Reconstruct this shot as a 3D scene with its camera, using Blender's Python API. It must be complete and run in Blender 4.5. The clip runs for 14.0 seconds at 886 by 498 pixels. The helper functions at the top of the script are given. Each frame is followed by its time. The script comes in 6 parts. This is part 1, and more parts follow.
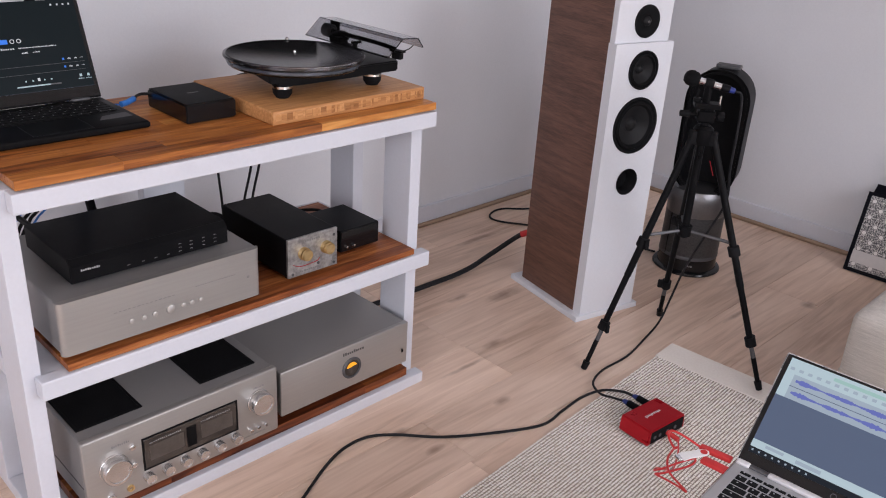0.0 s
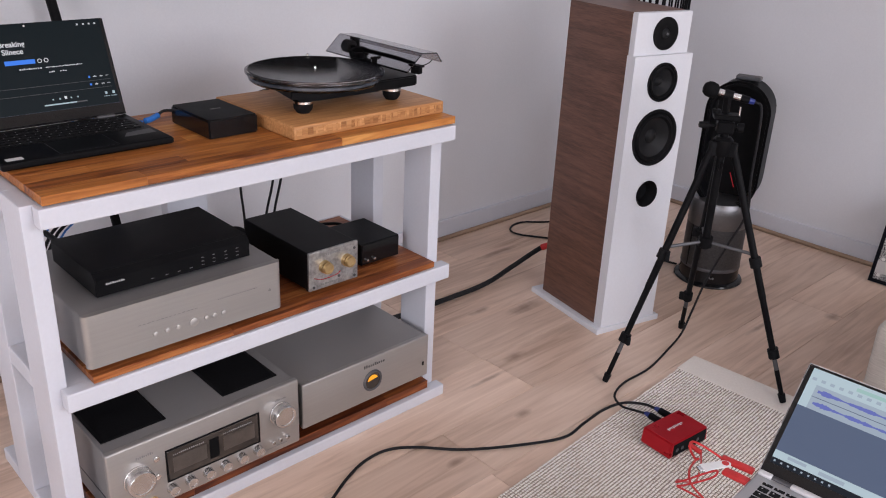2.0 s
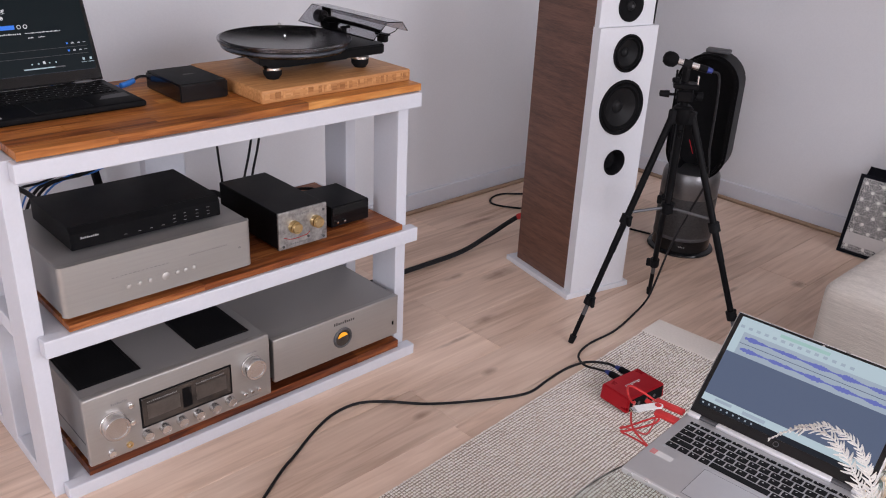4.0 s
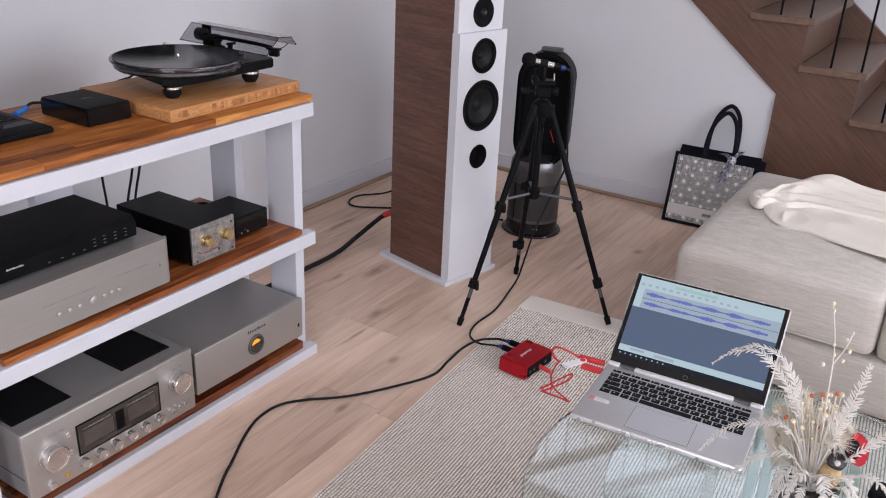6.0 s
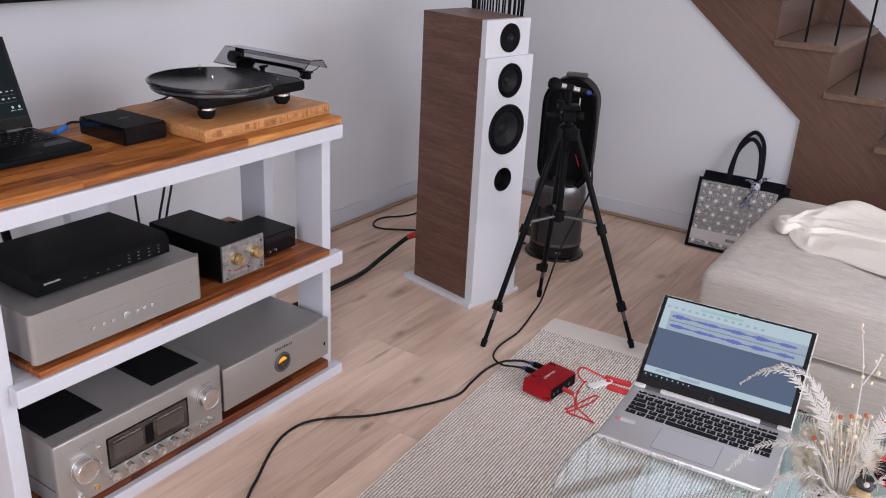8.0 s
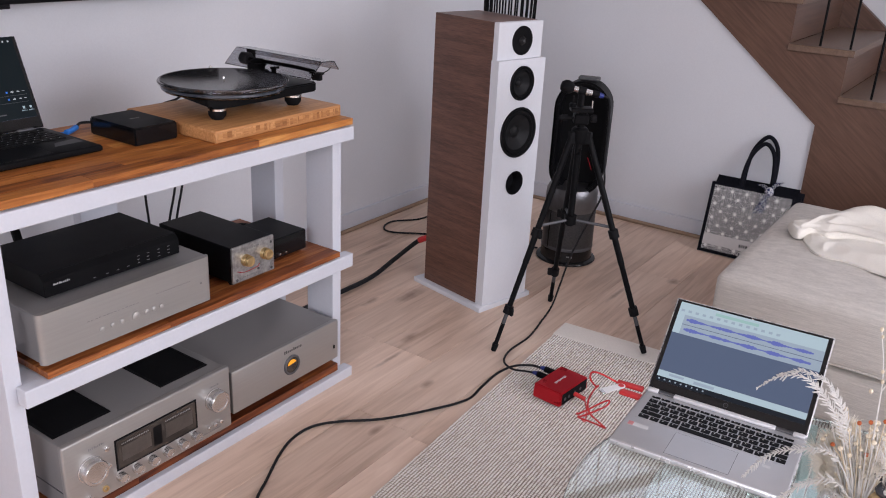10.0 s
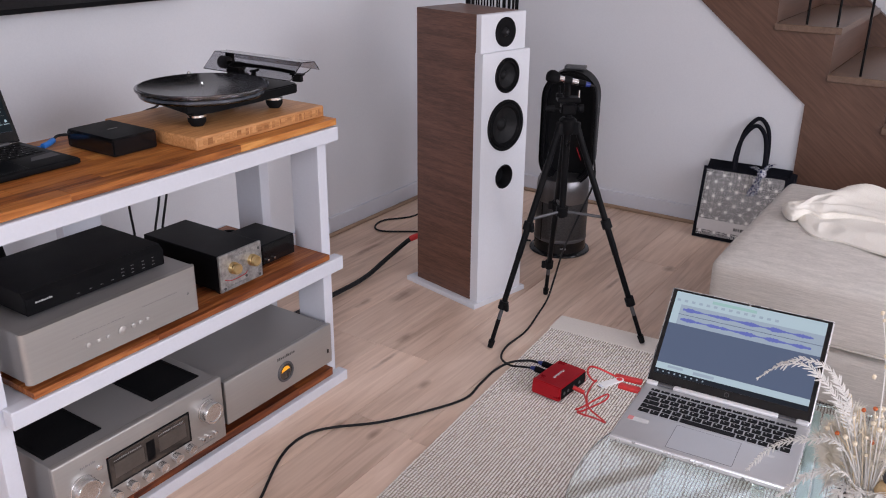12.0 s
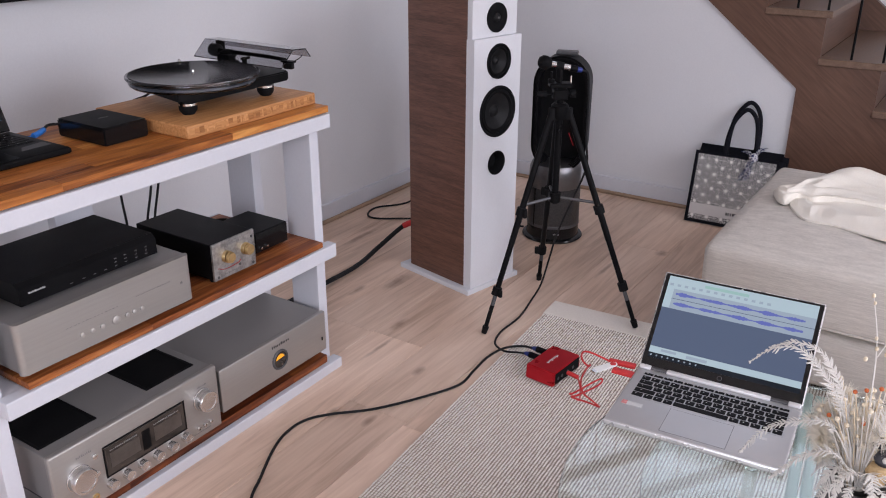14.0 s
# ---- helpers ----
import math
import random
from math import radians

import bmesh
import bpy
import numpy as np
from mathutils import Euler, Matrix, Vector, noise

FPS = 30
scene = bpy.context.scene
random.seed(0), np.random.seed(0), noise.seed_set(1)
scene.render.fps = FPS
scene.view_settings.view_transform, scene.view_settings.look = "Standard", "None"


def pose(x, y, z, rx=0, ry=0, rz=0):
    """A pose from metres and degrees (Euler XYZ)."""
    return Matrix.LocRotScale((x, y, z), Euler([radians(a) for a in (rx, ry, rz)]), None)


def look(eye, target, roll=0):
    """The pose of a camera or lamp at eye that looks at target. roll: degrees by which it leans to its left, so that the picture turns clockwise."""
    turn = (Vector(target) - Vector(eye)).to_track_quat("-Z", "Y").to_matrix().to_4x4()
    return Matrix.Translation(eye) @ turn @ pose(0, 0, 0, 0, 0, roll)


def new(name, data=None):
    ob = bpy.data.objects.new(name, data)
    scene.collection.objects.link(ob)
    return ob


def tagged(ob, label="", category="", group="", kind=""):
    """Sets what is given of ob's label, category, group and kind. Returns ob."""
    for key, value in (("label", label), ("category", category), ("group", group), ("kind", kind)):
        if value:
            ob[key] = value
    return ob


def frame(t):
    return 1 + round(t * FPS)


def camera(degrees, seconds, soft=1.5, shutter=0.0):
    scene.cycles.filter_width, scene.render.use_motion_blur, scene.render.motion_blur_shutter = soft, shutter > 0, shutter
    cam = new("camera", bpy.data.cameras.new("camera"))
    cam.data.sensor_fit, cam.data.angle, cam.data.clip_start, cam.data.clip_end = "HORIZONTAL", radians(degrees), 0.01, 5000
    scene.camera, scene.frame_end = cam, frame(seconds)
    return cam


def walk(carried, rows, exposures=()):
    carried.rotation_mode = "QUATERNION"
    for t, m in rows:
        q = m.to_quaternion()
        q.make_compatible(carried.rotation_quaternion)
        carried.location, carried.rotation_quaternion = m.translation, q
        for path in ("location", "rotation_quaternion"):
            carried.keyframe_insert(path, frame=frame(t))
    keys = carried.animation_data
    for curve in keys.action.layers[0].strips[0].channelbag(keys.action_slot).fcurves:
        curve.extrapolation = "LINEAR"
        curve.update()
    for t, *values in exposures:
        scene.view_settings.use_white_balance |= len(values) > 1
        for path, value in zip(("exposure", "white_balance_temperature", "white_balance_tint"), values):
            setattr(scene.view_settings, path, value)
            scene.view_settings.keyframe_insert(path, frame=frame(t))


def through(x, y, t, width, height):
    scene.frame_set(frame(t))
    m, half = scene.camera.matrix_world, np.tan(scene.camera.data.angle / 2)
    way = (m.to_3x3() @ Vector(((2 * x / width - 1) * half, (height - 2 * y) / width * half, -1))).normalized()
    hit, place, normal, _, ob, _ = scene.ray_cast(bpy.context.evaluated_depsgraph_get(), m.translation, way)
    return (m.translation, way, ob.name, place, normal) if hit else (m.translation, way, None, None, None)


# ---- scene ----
cam = camera(55.1, 14.0, soft=1.05)
PATH = [
    (0, (0.085, 0.316, 1.279), (1.391, 1.591, 0.462), 3.6),
    (0.5, (0.076, 0.31, 1.28), (1.372, 1.605, 0.477), 3.8),
    (1, (0.077, 0.309, 1.281), (1.365, 1.616, 0.484), 3.6),
    (1.5, (0.082, 0.307, 1.278), (1.365, 1.621, 0.485), 3.1),
    (2, (0.081, 0.304, 1.278), (1.358, 1.626, 0.491), 2.6),
    (2.2, (0.073, 0.306, 1.28), (1.35, 1.629, 0.493), 2.5),
    (4.3, (0.083, 0.157, 1.269), (1.338, 1.473, 0.436), 2.6),
    (4.5, (0.082, 0.171, 1.272), (1.341, 1.475, 0.425), 1.9),
    (5, (-0.009, 0.212, 1.278), (1.46, 1.28, 0.442), 2.2),
    (5.5, (-0.122, 0.24, 1.288), (1.42, 1.213, 0.466), 2.8),
    (6, (-0.196, 0.264, 1.301), (1.363, 1.23, 0.504), 2.8),
    (6.5, (-0.214, 0.269, 1.305), (1.353, 1.248, 0.538), 2.9),
    (7, (-0.227, 0.269, 1.305), (1.336, 1.268, 0.557), 3.0),
    (7.5, (-0.225, 0.266, 1.302), (1.331, 1.275, 0.554), 3.0),
    (8, (-0.227, 0.265, 1.299), (1.325, 1.283, 0.554), 2.9),
    (10.5, (-0.21, 0.275, 1.285), (1.329, 1.321, 0.551), 2.8),
    (11, (-0.199, 0.276, 1.287), (1.342, 1.318, 0.552), 2.1),
    (11.5, (-0.187, 0.279, 1.286), (1.356, 1.317, 0.55), 1.3),
    (12, (-0.181, 0.282, 1.282), (1.363, 1.312, 0.537), 0.5),
    (12.5, (-0.181, 0.28, 1.287), (1.361, 1.306, 0.532), 0.2),
    (13, (-0.176, 0.281, 1.283), (1.364, 1.303, 0.518), 0.0),
    (13.5, (-0.179, 0.283, 1.284), (1.365, 1.295, 0.514), 0.1),
    (14, (-0.183, 0.282, 1.283), (1.36, 1.291, 0.509), 0.2),
]
walk(cam, [(t, look(eye, target, roll)) for t, eye, target, roll in PATH], [(0, 0.16, 6470, 19), (4.5, 0.15, 6480, 20), (5.5, 0.20, 6370, 18), (7, 0.19, 6350, 18), (10.5, 0.11, 6350, 20), (14, 0.11, 6350, 20)])

# ---- light ----
world = bpy.data.worlds.new("daylight")
scene.world = world
world.use_nodes = True
wn = world.node_tree.nodes
sky = wn.new("ShaderNodeTexSky")
sky.sky_type = "NISHITA"
sky.sun_disc = False
sky.sun_elevation, sky.sun_rotation = radians(40), radians(150)
world.node_tree.links.new(sky.outputs["Color"], wn["Background"].inputs["Color"])
wn["Background"].inputs["Strength"].default_value = 0.1


def window_lamp(name, at, aim, w, h, power, colour):
    d = bpy.data.lights.new(name, "AREA")
    d.shape, d.size, d.size_y, d.energy, d.color = "RECTANGLE", w, h, power, colour
    new(name, d).matrix_world = look(at, aim)


window_lamp("window_light_south", (1.35, -2.42, 1.55), (1.35, -0.3, -0.6), 3.2, 1.9, 92, (0.945, 0.972, 1.0))
window_lamp("window_light_west", (-2.42, -0.3, 1.55), (-0.3, -0.1, -0.5), 1.9, 1.7, 64, (0.945, 0.972, 1.0))
window_lamp("window_light_stairwell", (4.28, 1.35, 3.05), (2.6, 1.35, 2.4), 1.7, 1.3, 8, (0.945, 0.972, 1.0))


# ---- materials ----
def nodes_of(name):
    m = bpy.data.materials.new(name)
    m.use_nodes = True
    nt = m.node_tree
    return m, nt.nodes, nt.links, nt.nodes["Principled BSDF"]


def surf(name, c1, c2=None, scale=20.0, rough=0.5, metal=0.0, bump=0.0, stretch=(1, 1, 1), coat=0.0, fine=6.0, vary=0.0, rough_vary=0.08, spec=0.5):
    """A surface of two colours mixed by coarse and fine noise, with fine relief; vary: how far pieces differ from one another."""
    m, n, l, b = nodes_of(name)
    c2 = c2 or tuple(v * 0.86 for v in c1)
    tc, mp = n.new("ShaderNodeTexCoord"), n.new("ShaderNodeMapping")
    mp.inputs["Scale"].default_value = stretch
    l.new(tc.outputs["Object"], mp.inputs["Vector"])
    vec = mp.outputs["Vector"]
    info = n.new("ShaderNodeObjectInfo")
    if vary:
        add = n.new("ShaderNodeVectorMath")
        mul = n.new("ShaderNodeVectorMath")
        mul.operation = "SCALE"
        mul.inputs[0].default_value = (7.3, 3.1, 5.7)
        l.new(info.outputs["Random"], mul.inputs["Scale"])
        l.new(vec, add.inputs[0])
        l.new(mul.outputs[0], add.inputs[1])
        vec = add.outputs[0]
    big, small = n.new("ShaderNodeTexNoise"), n.new("ShaderNodeTexNoise")
    big.inputs["Scale"].default_value, small.inputs["Scale"].default_value = scale, scale * fine
    big.inputs["Detail"].default_value, small.inputs["Detail"].default_value = 4, 3
    l.new(vec, big.inputs["Vector"])
    l.new(vec, small.inputs["Vector"])
    mix = n.new("ShaderNodeMath")
    mix.operation = "MULTIPLY_ADD"
    mix.inputs[1].default_value = 0.45
    l.new(small.outputs["Fac"], mix.inputs[0])
    half = n.new("ShaderNodeMath")
    half.operation = "MULTIPLY"
    half.inputs[1].default_value = 0.55
    l.new(big.outputs["Fac"], half.inputs[0])
    l.new(half.outputs[0], mix.inputs[2])
    ramp = n.new("ShaderNodeValToRGB")
    ramp.color_ramp.elements[0].position, ramp.color_ramp.elements[1].position = 0.36, 0.64
    ramp.color_ramp.elements[0].color, ramp.color_ramp.elements[1].color = (*c2, 1), (*c1, 1)
    l.new(mix.outputs[0], ramp.inputs["Fac"])
    colour = ramp.outputs["Color"]
    if vary:
        hsv, rng = n.new("ShaderNodeHueSaturation"), n.new("ShaderNodeMapRange")
        rng.inputs["To Min"].default_value, rng.inputs["To Max"].default_value = 1 - vary, 1 + vary * 0.6
        l.new(info.outputs["Random"], rng.inputs["Value"])
        l.new(rng.outputs["Result"], hsv.inputs["Value"])
        l.new(colour, hsv.inputs["Color"])
        colour = hsv.outputs["Color"]
    l.new(colour, b.inputs["Base Color"])
    rr = n.new("ShaderNodeMapRange")
    rr.inputs["To Min"].default_value, rr.inputs["To Max"].default_value = rough - rough_vary, min(1, rough + rough_vary)
    l.new(big.outputs["Fac"], rr.inputs["Value"])
    l.new(rr.outputs["Result"], b.inputs["Roughness"])
    b.inputs["Metallic"].default_value = metal
    b.inputs["Specular IOR Level"].default_value = spec
    b.inputs["Coat Weight"].default_value = coat
    if bump:
        bp = n.new("ShaderNodeBump")
        bp.inputs["Strength"].default_value, bp.inputs["Distance"].default_value = bump, 0.002
        l.new(mix.outputs[0], bp.inputs["Height"])
        l.new(bp.outputs["Normal"], b.inputs["Normal"])
    return m


def glow(name, colour, power=1.0):
    m, n, l, b = nodes_of(name)
    b.inputs["Base Color"].default_value = (*[c * 0.1 for c in colour], 1)
    b.inputs["Emission Color"].default_value = (*colour, 1)
    b.inputs["Emission Strength"].default_value = power
    b.inputs["Specular IOR Level"].default_value = 0.12
    b.inputs["Roughness"].default_value = 0.35
    return m


def clear(name, colour, rough=0.0, alpha=None):
    m, n, l, b = nodes_of(name)
    b.inputs["Base Color"].default_value = (*colour, 1)
    b.inputs["Roughness"].default_value = rough
    b.inputs["Transmission Weight"].default_value = 1.0
    b.inputs["IOR"].default_value = 1.5
    return m


KNOTS = ((1.77, 1.725, 0.045, 0.017), (1.62, 1.69, 0.09, 0.008), (1.268, 1.581, 0.028, 0.014), (1.288, 1.475, 0.026, 0.013), (1.568, 1.511, 0.028, 0.013), (2.805, 1.226, 0.030, 0.024), (2.035, 1.925, 0.075, 0.024), (1.90, 2.0, 0.05, 0.013), (2.3, 2.3, 0.12, 0.014), (2.55, 1.35, 0.10, 0.009), (1.35, 1.32, 0.08, 0.008))


def floor_oak():
    """Limed oak boards: long grain, cloudy stain, a few dark knots; each board has its own tone."""
    m, n, l, b = nodes_of("limed_oak")
    tc, info = n.new("ShaderNodeTexCoord"), n.new("ShaderNodeObjectInfo")
    off, add = n.new("ShaderNodeVectorMath"), n.new("ShaderNodeVectorMath")
    off.operation = "SCALE"
    off.inputs[0].default_value = (9.1, 4.3, 2.0)
    l.new(info.outputs["Random"], off.inputs["Scale"])
    l.new(tc.outputs["Object"], add.inputs[0])
    l.new(off.outputs[0], add.inputs[1])

    def noise_tex(scale, stretch, detail=5, distort=0.0):
        mp, t = n.new("ShaderNodeMapping"), n.new("ShaderNodeTexNoise")
        mp.inputs["Scale"].default_value = stretch
        l.new(add.outputs[0], mp.inputs["Vector"])
        l.new(mp.outputs[0], t.inputs["Vector"])
        t.inputs["Scale"].default_value, t.inputs["Detail"].default_value, t.inputs["Distortion"].default_value = scale, detail, distort
        return t.outputs["Fac"]

    grain = noise_tex(16, (0.22, 3.2, 1), 6, 0.8)
    cloud = noise_tex(3.2, (0.45, 1.3, 1), 4, 0.3)
    ramp = n.new("ShaderNodeValToRGB")
    e = ramp.color_ramp.elements
    e[0].position, e[0].color = 0.33, (0.475, 0.323, 0.236, 1)
    e[1].position, e[1].color = 0.68, (0.85, 0.663, 0.535, 1)
    mid = e.new(0.5)
    mid.color = (0.70, 0.515, 0.398, 1)
    s = n.new("ShaderNodeMath")
    s.operation = "MULTIPLY_ADD"
    s.inputs[1].default_value = 0.45
    h = n.new("ShaderNodeMath")
    h.operation = "MULTIPLY"
    h.inputs[1].default_value = 0.55
    l.new(cloud, h.inputs[0])
    l.new(grain, s.inputs[0])
    l.new(h.outputs[0], s.inputs[2])
    l.new(s.outputs[0], ramp.inputs["Fac"])
    geo, wob = n.new("ShaderNodeNewGeometry"), n.new("ShaderNodeTexNoise")
    wob.inputs["Scale"].default_value = 30
    l.new(geo.outputs["Position"], wob.inputs["Vector"])
    near = None
    for kx, ky, rx, ry in KNOTS:
        sub, mul, ln = n.new("ShaderNodeVectorMath"), n.new("ShaderNodeVectorMath"), n.new("ShaderNodeVectorMath")
        sub.operation, mul.operation, ln.operation = "SUBTRACT", "MULTIPLY", "LENGTH"
        sub.inputs[1].default_value, mul.inputs[1].default_value = (kx, ky, 0), (1 / rx, 1 / ry, 0)
        l.new(geo.outputs["Position"], sub.inputs[0])
        l.new(sub.outputs[0], mul.inputs[0])
        l.new(mul.outputs[0], ln.inputs[0])
        if near is None:
            near = ln.outputs["Value"]
        else:
            mn = n.new("ShaderNodeMath")
            mn.operation = "MINIMUM"
            l.new(near, mn.inputs[0])
            l.new(ln.outputs["Value"], mn.inputs[1])
            near = mn.outputs[0]
    wk = n.new("ShaderNodeMath")
    wk.operation = "MULTIPLY_ADD"
    wk.inputs[1].default_value = 0.9
    l.new(wob.outputs["Fac"], wk.inputs[0])
    l.new(near, wk.inputs[2])
    kr = n.new("ShaderNodeValToRGB")
    kr.color_ramp.elements[0].position, kr.color_ramp.elements[0].color = 0.40, (0.50, 0.45, 0.42, 1)
    kr.color_ramp.elements[1].position, kr.color_ramp.elements[1].color = 1.0, (1, 1, 1, 1)
    half_k = n.new("ShaderNodeMath")
    half_k.operation = "MULTIPLY"
    half_k.inputs[1].default_value = 0.6
    l.new(wk.outputs[0], half_k.inputs[0])
    l.new(half_k.outputs[0], kr.inputs["Fac"])
    mx = n.new("ShaderNodeMix")
    mx.data_type, mx.blend_type = "RGBA", "MULTIPLY"
    mx.inputs["Factor"].default_value = 0.85
    l.new(ramp.outputs["Color"], mx.inputs["A"])
    l.new(kr.outputs["Color"], mx.inputs["B"])
    hsv, rng = n.new("ShaderNodeHueSaturation"), n.new("ShaderNodeMapRange")
    rng.inputs["To Min"].default_value, rng.inputs["To Max"].default_value = 0.90, 1.06
    l.new(info.outputs["Random"], rng.inputs["Value"])
    l.new(rng.outputs["Result"], hsv.inputs["Value"])
    l.new(mx.outputs["Result"], hsv.inputs["Color"])
    l.new(hsv.outputs["Color"], b.inputs["Base Color"])
    b.inputs["Roughness"].default_value = 0.48
    bp = n.new("ShaderNodeBump")
    bp.inputs["Strength"].default_value, bp.inputs["Distance"].default_value = 0.25, 0.001
    l.new(grain, bp.inputs["Height"])
    l.new(bp.outputs["Normal"], b.inputs["Normal"])
    return m


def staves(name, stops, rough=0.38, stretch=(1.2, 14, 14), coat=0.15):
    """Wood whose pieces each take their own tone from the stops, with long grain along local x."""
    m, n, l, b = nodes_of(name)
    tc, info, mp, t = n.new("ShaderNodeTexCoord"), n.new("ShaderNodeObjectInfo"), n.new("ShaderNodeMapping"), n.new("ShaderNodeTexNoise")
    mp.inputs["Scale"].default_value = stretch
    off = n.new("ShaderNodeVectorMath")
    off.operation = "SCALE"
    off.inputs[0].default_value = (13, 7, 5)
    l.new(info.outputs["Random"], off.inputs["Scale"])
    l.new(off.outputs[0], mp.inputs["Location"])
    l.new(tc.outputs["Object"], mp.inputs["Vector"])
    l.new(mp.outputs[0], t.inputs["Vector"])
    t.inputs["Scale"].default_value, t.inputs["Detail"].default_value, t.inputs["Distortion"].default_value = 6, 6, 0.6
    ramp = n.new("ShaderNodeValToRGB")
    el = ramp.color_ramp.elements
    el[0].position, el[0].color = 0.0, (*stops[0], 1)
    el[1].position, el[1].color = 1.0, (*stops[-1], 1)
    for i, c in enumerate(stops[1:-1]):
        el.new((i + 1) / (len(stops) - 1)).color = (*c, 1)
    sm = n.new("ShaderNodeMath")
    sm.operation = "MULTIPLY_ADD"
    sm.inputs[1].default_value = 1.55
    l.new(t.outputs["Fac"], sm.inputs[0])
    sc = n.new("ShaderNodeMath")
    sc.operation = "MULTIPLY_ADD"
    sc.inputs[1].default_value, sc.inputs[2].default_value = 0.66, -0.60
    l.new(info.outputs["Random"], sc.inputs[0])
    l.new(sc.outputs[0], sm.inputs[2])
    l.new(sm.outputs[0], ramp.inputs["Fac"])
    l.new(ramp.outputs["Color"], b.inputs["Base Color"])
    b.inputs["Roughness"].default_value = rough
    b.inputs["Specular IOR Level"].default_value = 0.3
    b.inputs["Coat Weight"].default_value = coat
    b.inputs["Coat Roughness"].default_value = 0.3
    bp = n.new("ShaderNodeBump")
    bp.inputs["Strength"].default_value, bp.inputs["Distance"].default_value = 0.15, 0.001
    l.new(t.outputs["Fac"], bp.inputs["Height"])
    l.new(bp.outputs["Normal"], b.inputs["Normal"])
    return m


def island_mix(name, stops, rough=0.9, bump=0.4):
    """Each loose island of the mesh takes one of the stops."""
    m, n, l, b = nodes_of(name)
    g, ramp = n.new("ShaderNodeNewGeometry"), n.new("ShaderNodeValToRGB")
    ramp.color_ramp.interpolation = "CONSTANT"
    el = ramp.color_ramp.elements
    el[0].position, el[0].color = 0.0, (*stops[0][1], 1)
    el[1].position, el[1].color = stops[1][0], (*stops[1][1], 1)
    for p, c in stops[2:]:
        el.new(p).color = (*c, 1)
    l.new(g.outputs["Random Per Island"], ramp.inputs["Fac"])
    t = n.new("ShaderNodeTexNoise")
    t.inputs["Scale"].default_value = 900
    tc = n.new("ShaderNodeTexCoord")
    l.new(tc.outputs["Object"], t.inputs["Vector"])
    l.new(ramp.outputs["Color"], b.inputs["Base Color"])
    b.inputs["Roughness"].default_value = rough
    bp = n.new("ShaderNodeBump")
    bp.inputs["Strength"].default_value, bp.inputs["Distance"].default_value = bump, 0.001
    l.new(t.outputs["Fac"], bp.inputs["Height"])
    l.new(bp.outputs["Normal"], b.inputs["Normal"])
    return m


def rosette_print(name):
    """Printed cloth: rings, dots and a lattice in near-black on off-white, repeating every 6 cm on local x and z."""
    m, n, l, b = nodes_of(name)
    tc, sep = n.new("ShaderNodeTexCoord"), n.new("ShaderNodeSeparateXYZ")
    l.new(tc.outputs["Object"], sep.inputs[0])

    def op(kind, a, c=None):
        q = n.new("ShaderNodeMath")
        q.operation = kind
        for i, val in enumerate((a, c)):
            if val is None:
                continue
            if isinstance(val, (int, float)):
                q.inputs[i].default_value = val
            else:
                l.new(val, q.inputs[i])
        return q.outputs[0]

    def cell(axis, size, shift):
        return op("SUBTRACT", op("FRACT", op("ADD", op("DIVIDE", axis, size), shift)), 0.5)

    dark = 1.0
    for sh in (0.0, 0.5):
        cx, cz = cell(sep.outputs["X"], 0.060, sh), cell(sep.outputs["Z"], 0.060, sh)
        r = op("SQRT", op("ADD", op("MULTIPLY", cx, cx), op("MULTIPLY", cz, cz)))
        spin = op("ARCTAN2", cz, cx)
        dark = op("MINIMUM", dark, op("GREATER_THAN", r, 0.125))
        for mid, wide, count, cut in ((0.176, 0.015, 8, -2.0), (0.243, 0.027, 9, 0.1), (0.297, 0.007, 8, -2.0), (0.346, 0.020, 14, 0.2)):
            off_ring = op("GREATER_THAN", op("ABSOLUTE", op("SUBTRACT", r, mid)), wide)
            gap = op("LESS_THAN", op("COSINE", op("MULTIPLY", spin, float(count))), cut)
            dark = op("MINIMUM", dark, op("MAXIMUM", off_ring, gap))
    for sx, sz in ((0.0, 0.5), (0.5, 0.0)):
        cx, cz = cell(sep.outputs["X"], 0.060, sx), cell(sep.outputs["Z"], 0.060, sz)
        r = op("SQRT", op("ADD", op("MULTIPLY", cx, cx), op("MULTIPLY", cz, cz)))
        spin = op("ARCTAN2", cz, cx)
        dark = op("MINIMUM", dark, op("GREATER_THAN", r, 0.058))
        gap = op("LESS_THAN", op("COSINE", op("MULTIPLY", spin, 8.0)), -0.1)
        dark = op("MINIMUM", dark, op("MAXIMUM", op("GREATER_THAN", op("ABSOLUTE", op("SUBTRACT", r, 0.105)), 0.028), gap))
    mx = n.new("ShaderNodeMix")
    mx.data_type = "RGBA"
    mx.inputs["A"].default_value, mx.inputs["B"].default_value = (0.74, 0.73, 0.71, 1), (0.02, 0.02, 0.028, 1)
    l.new(dark, mx.inputs["Factor"])
    l.new(mx.outputs["Result"], b.inputs["Base Color"])
    b.inputs["Roughness"].default_value = 0.8
    return m


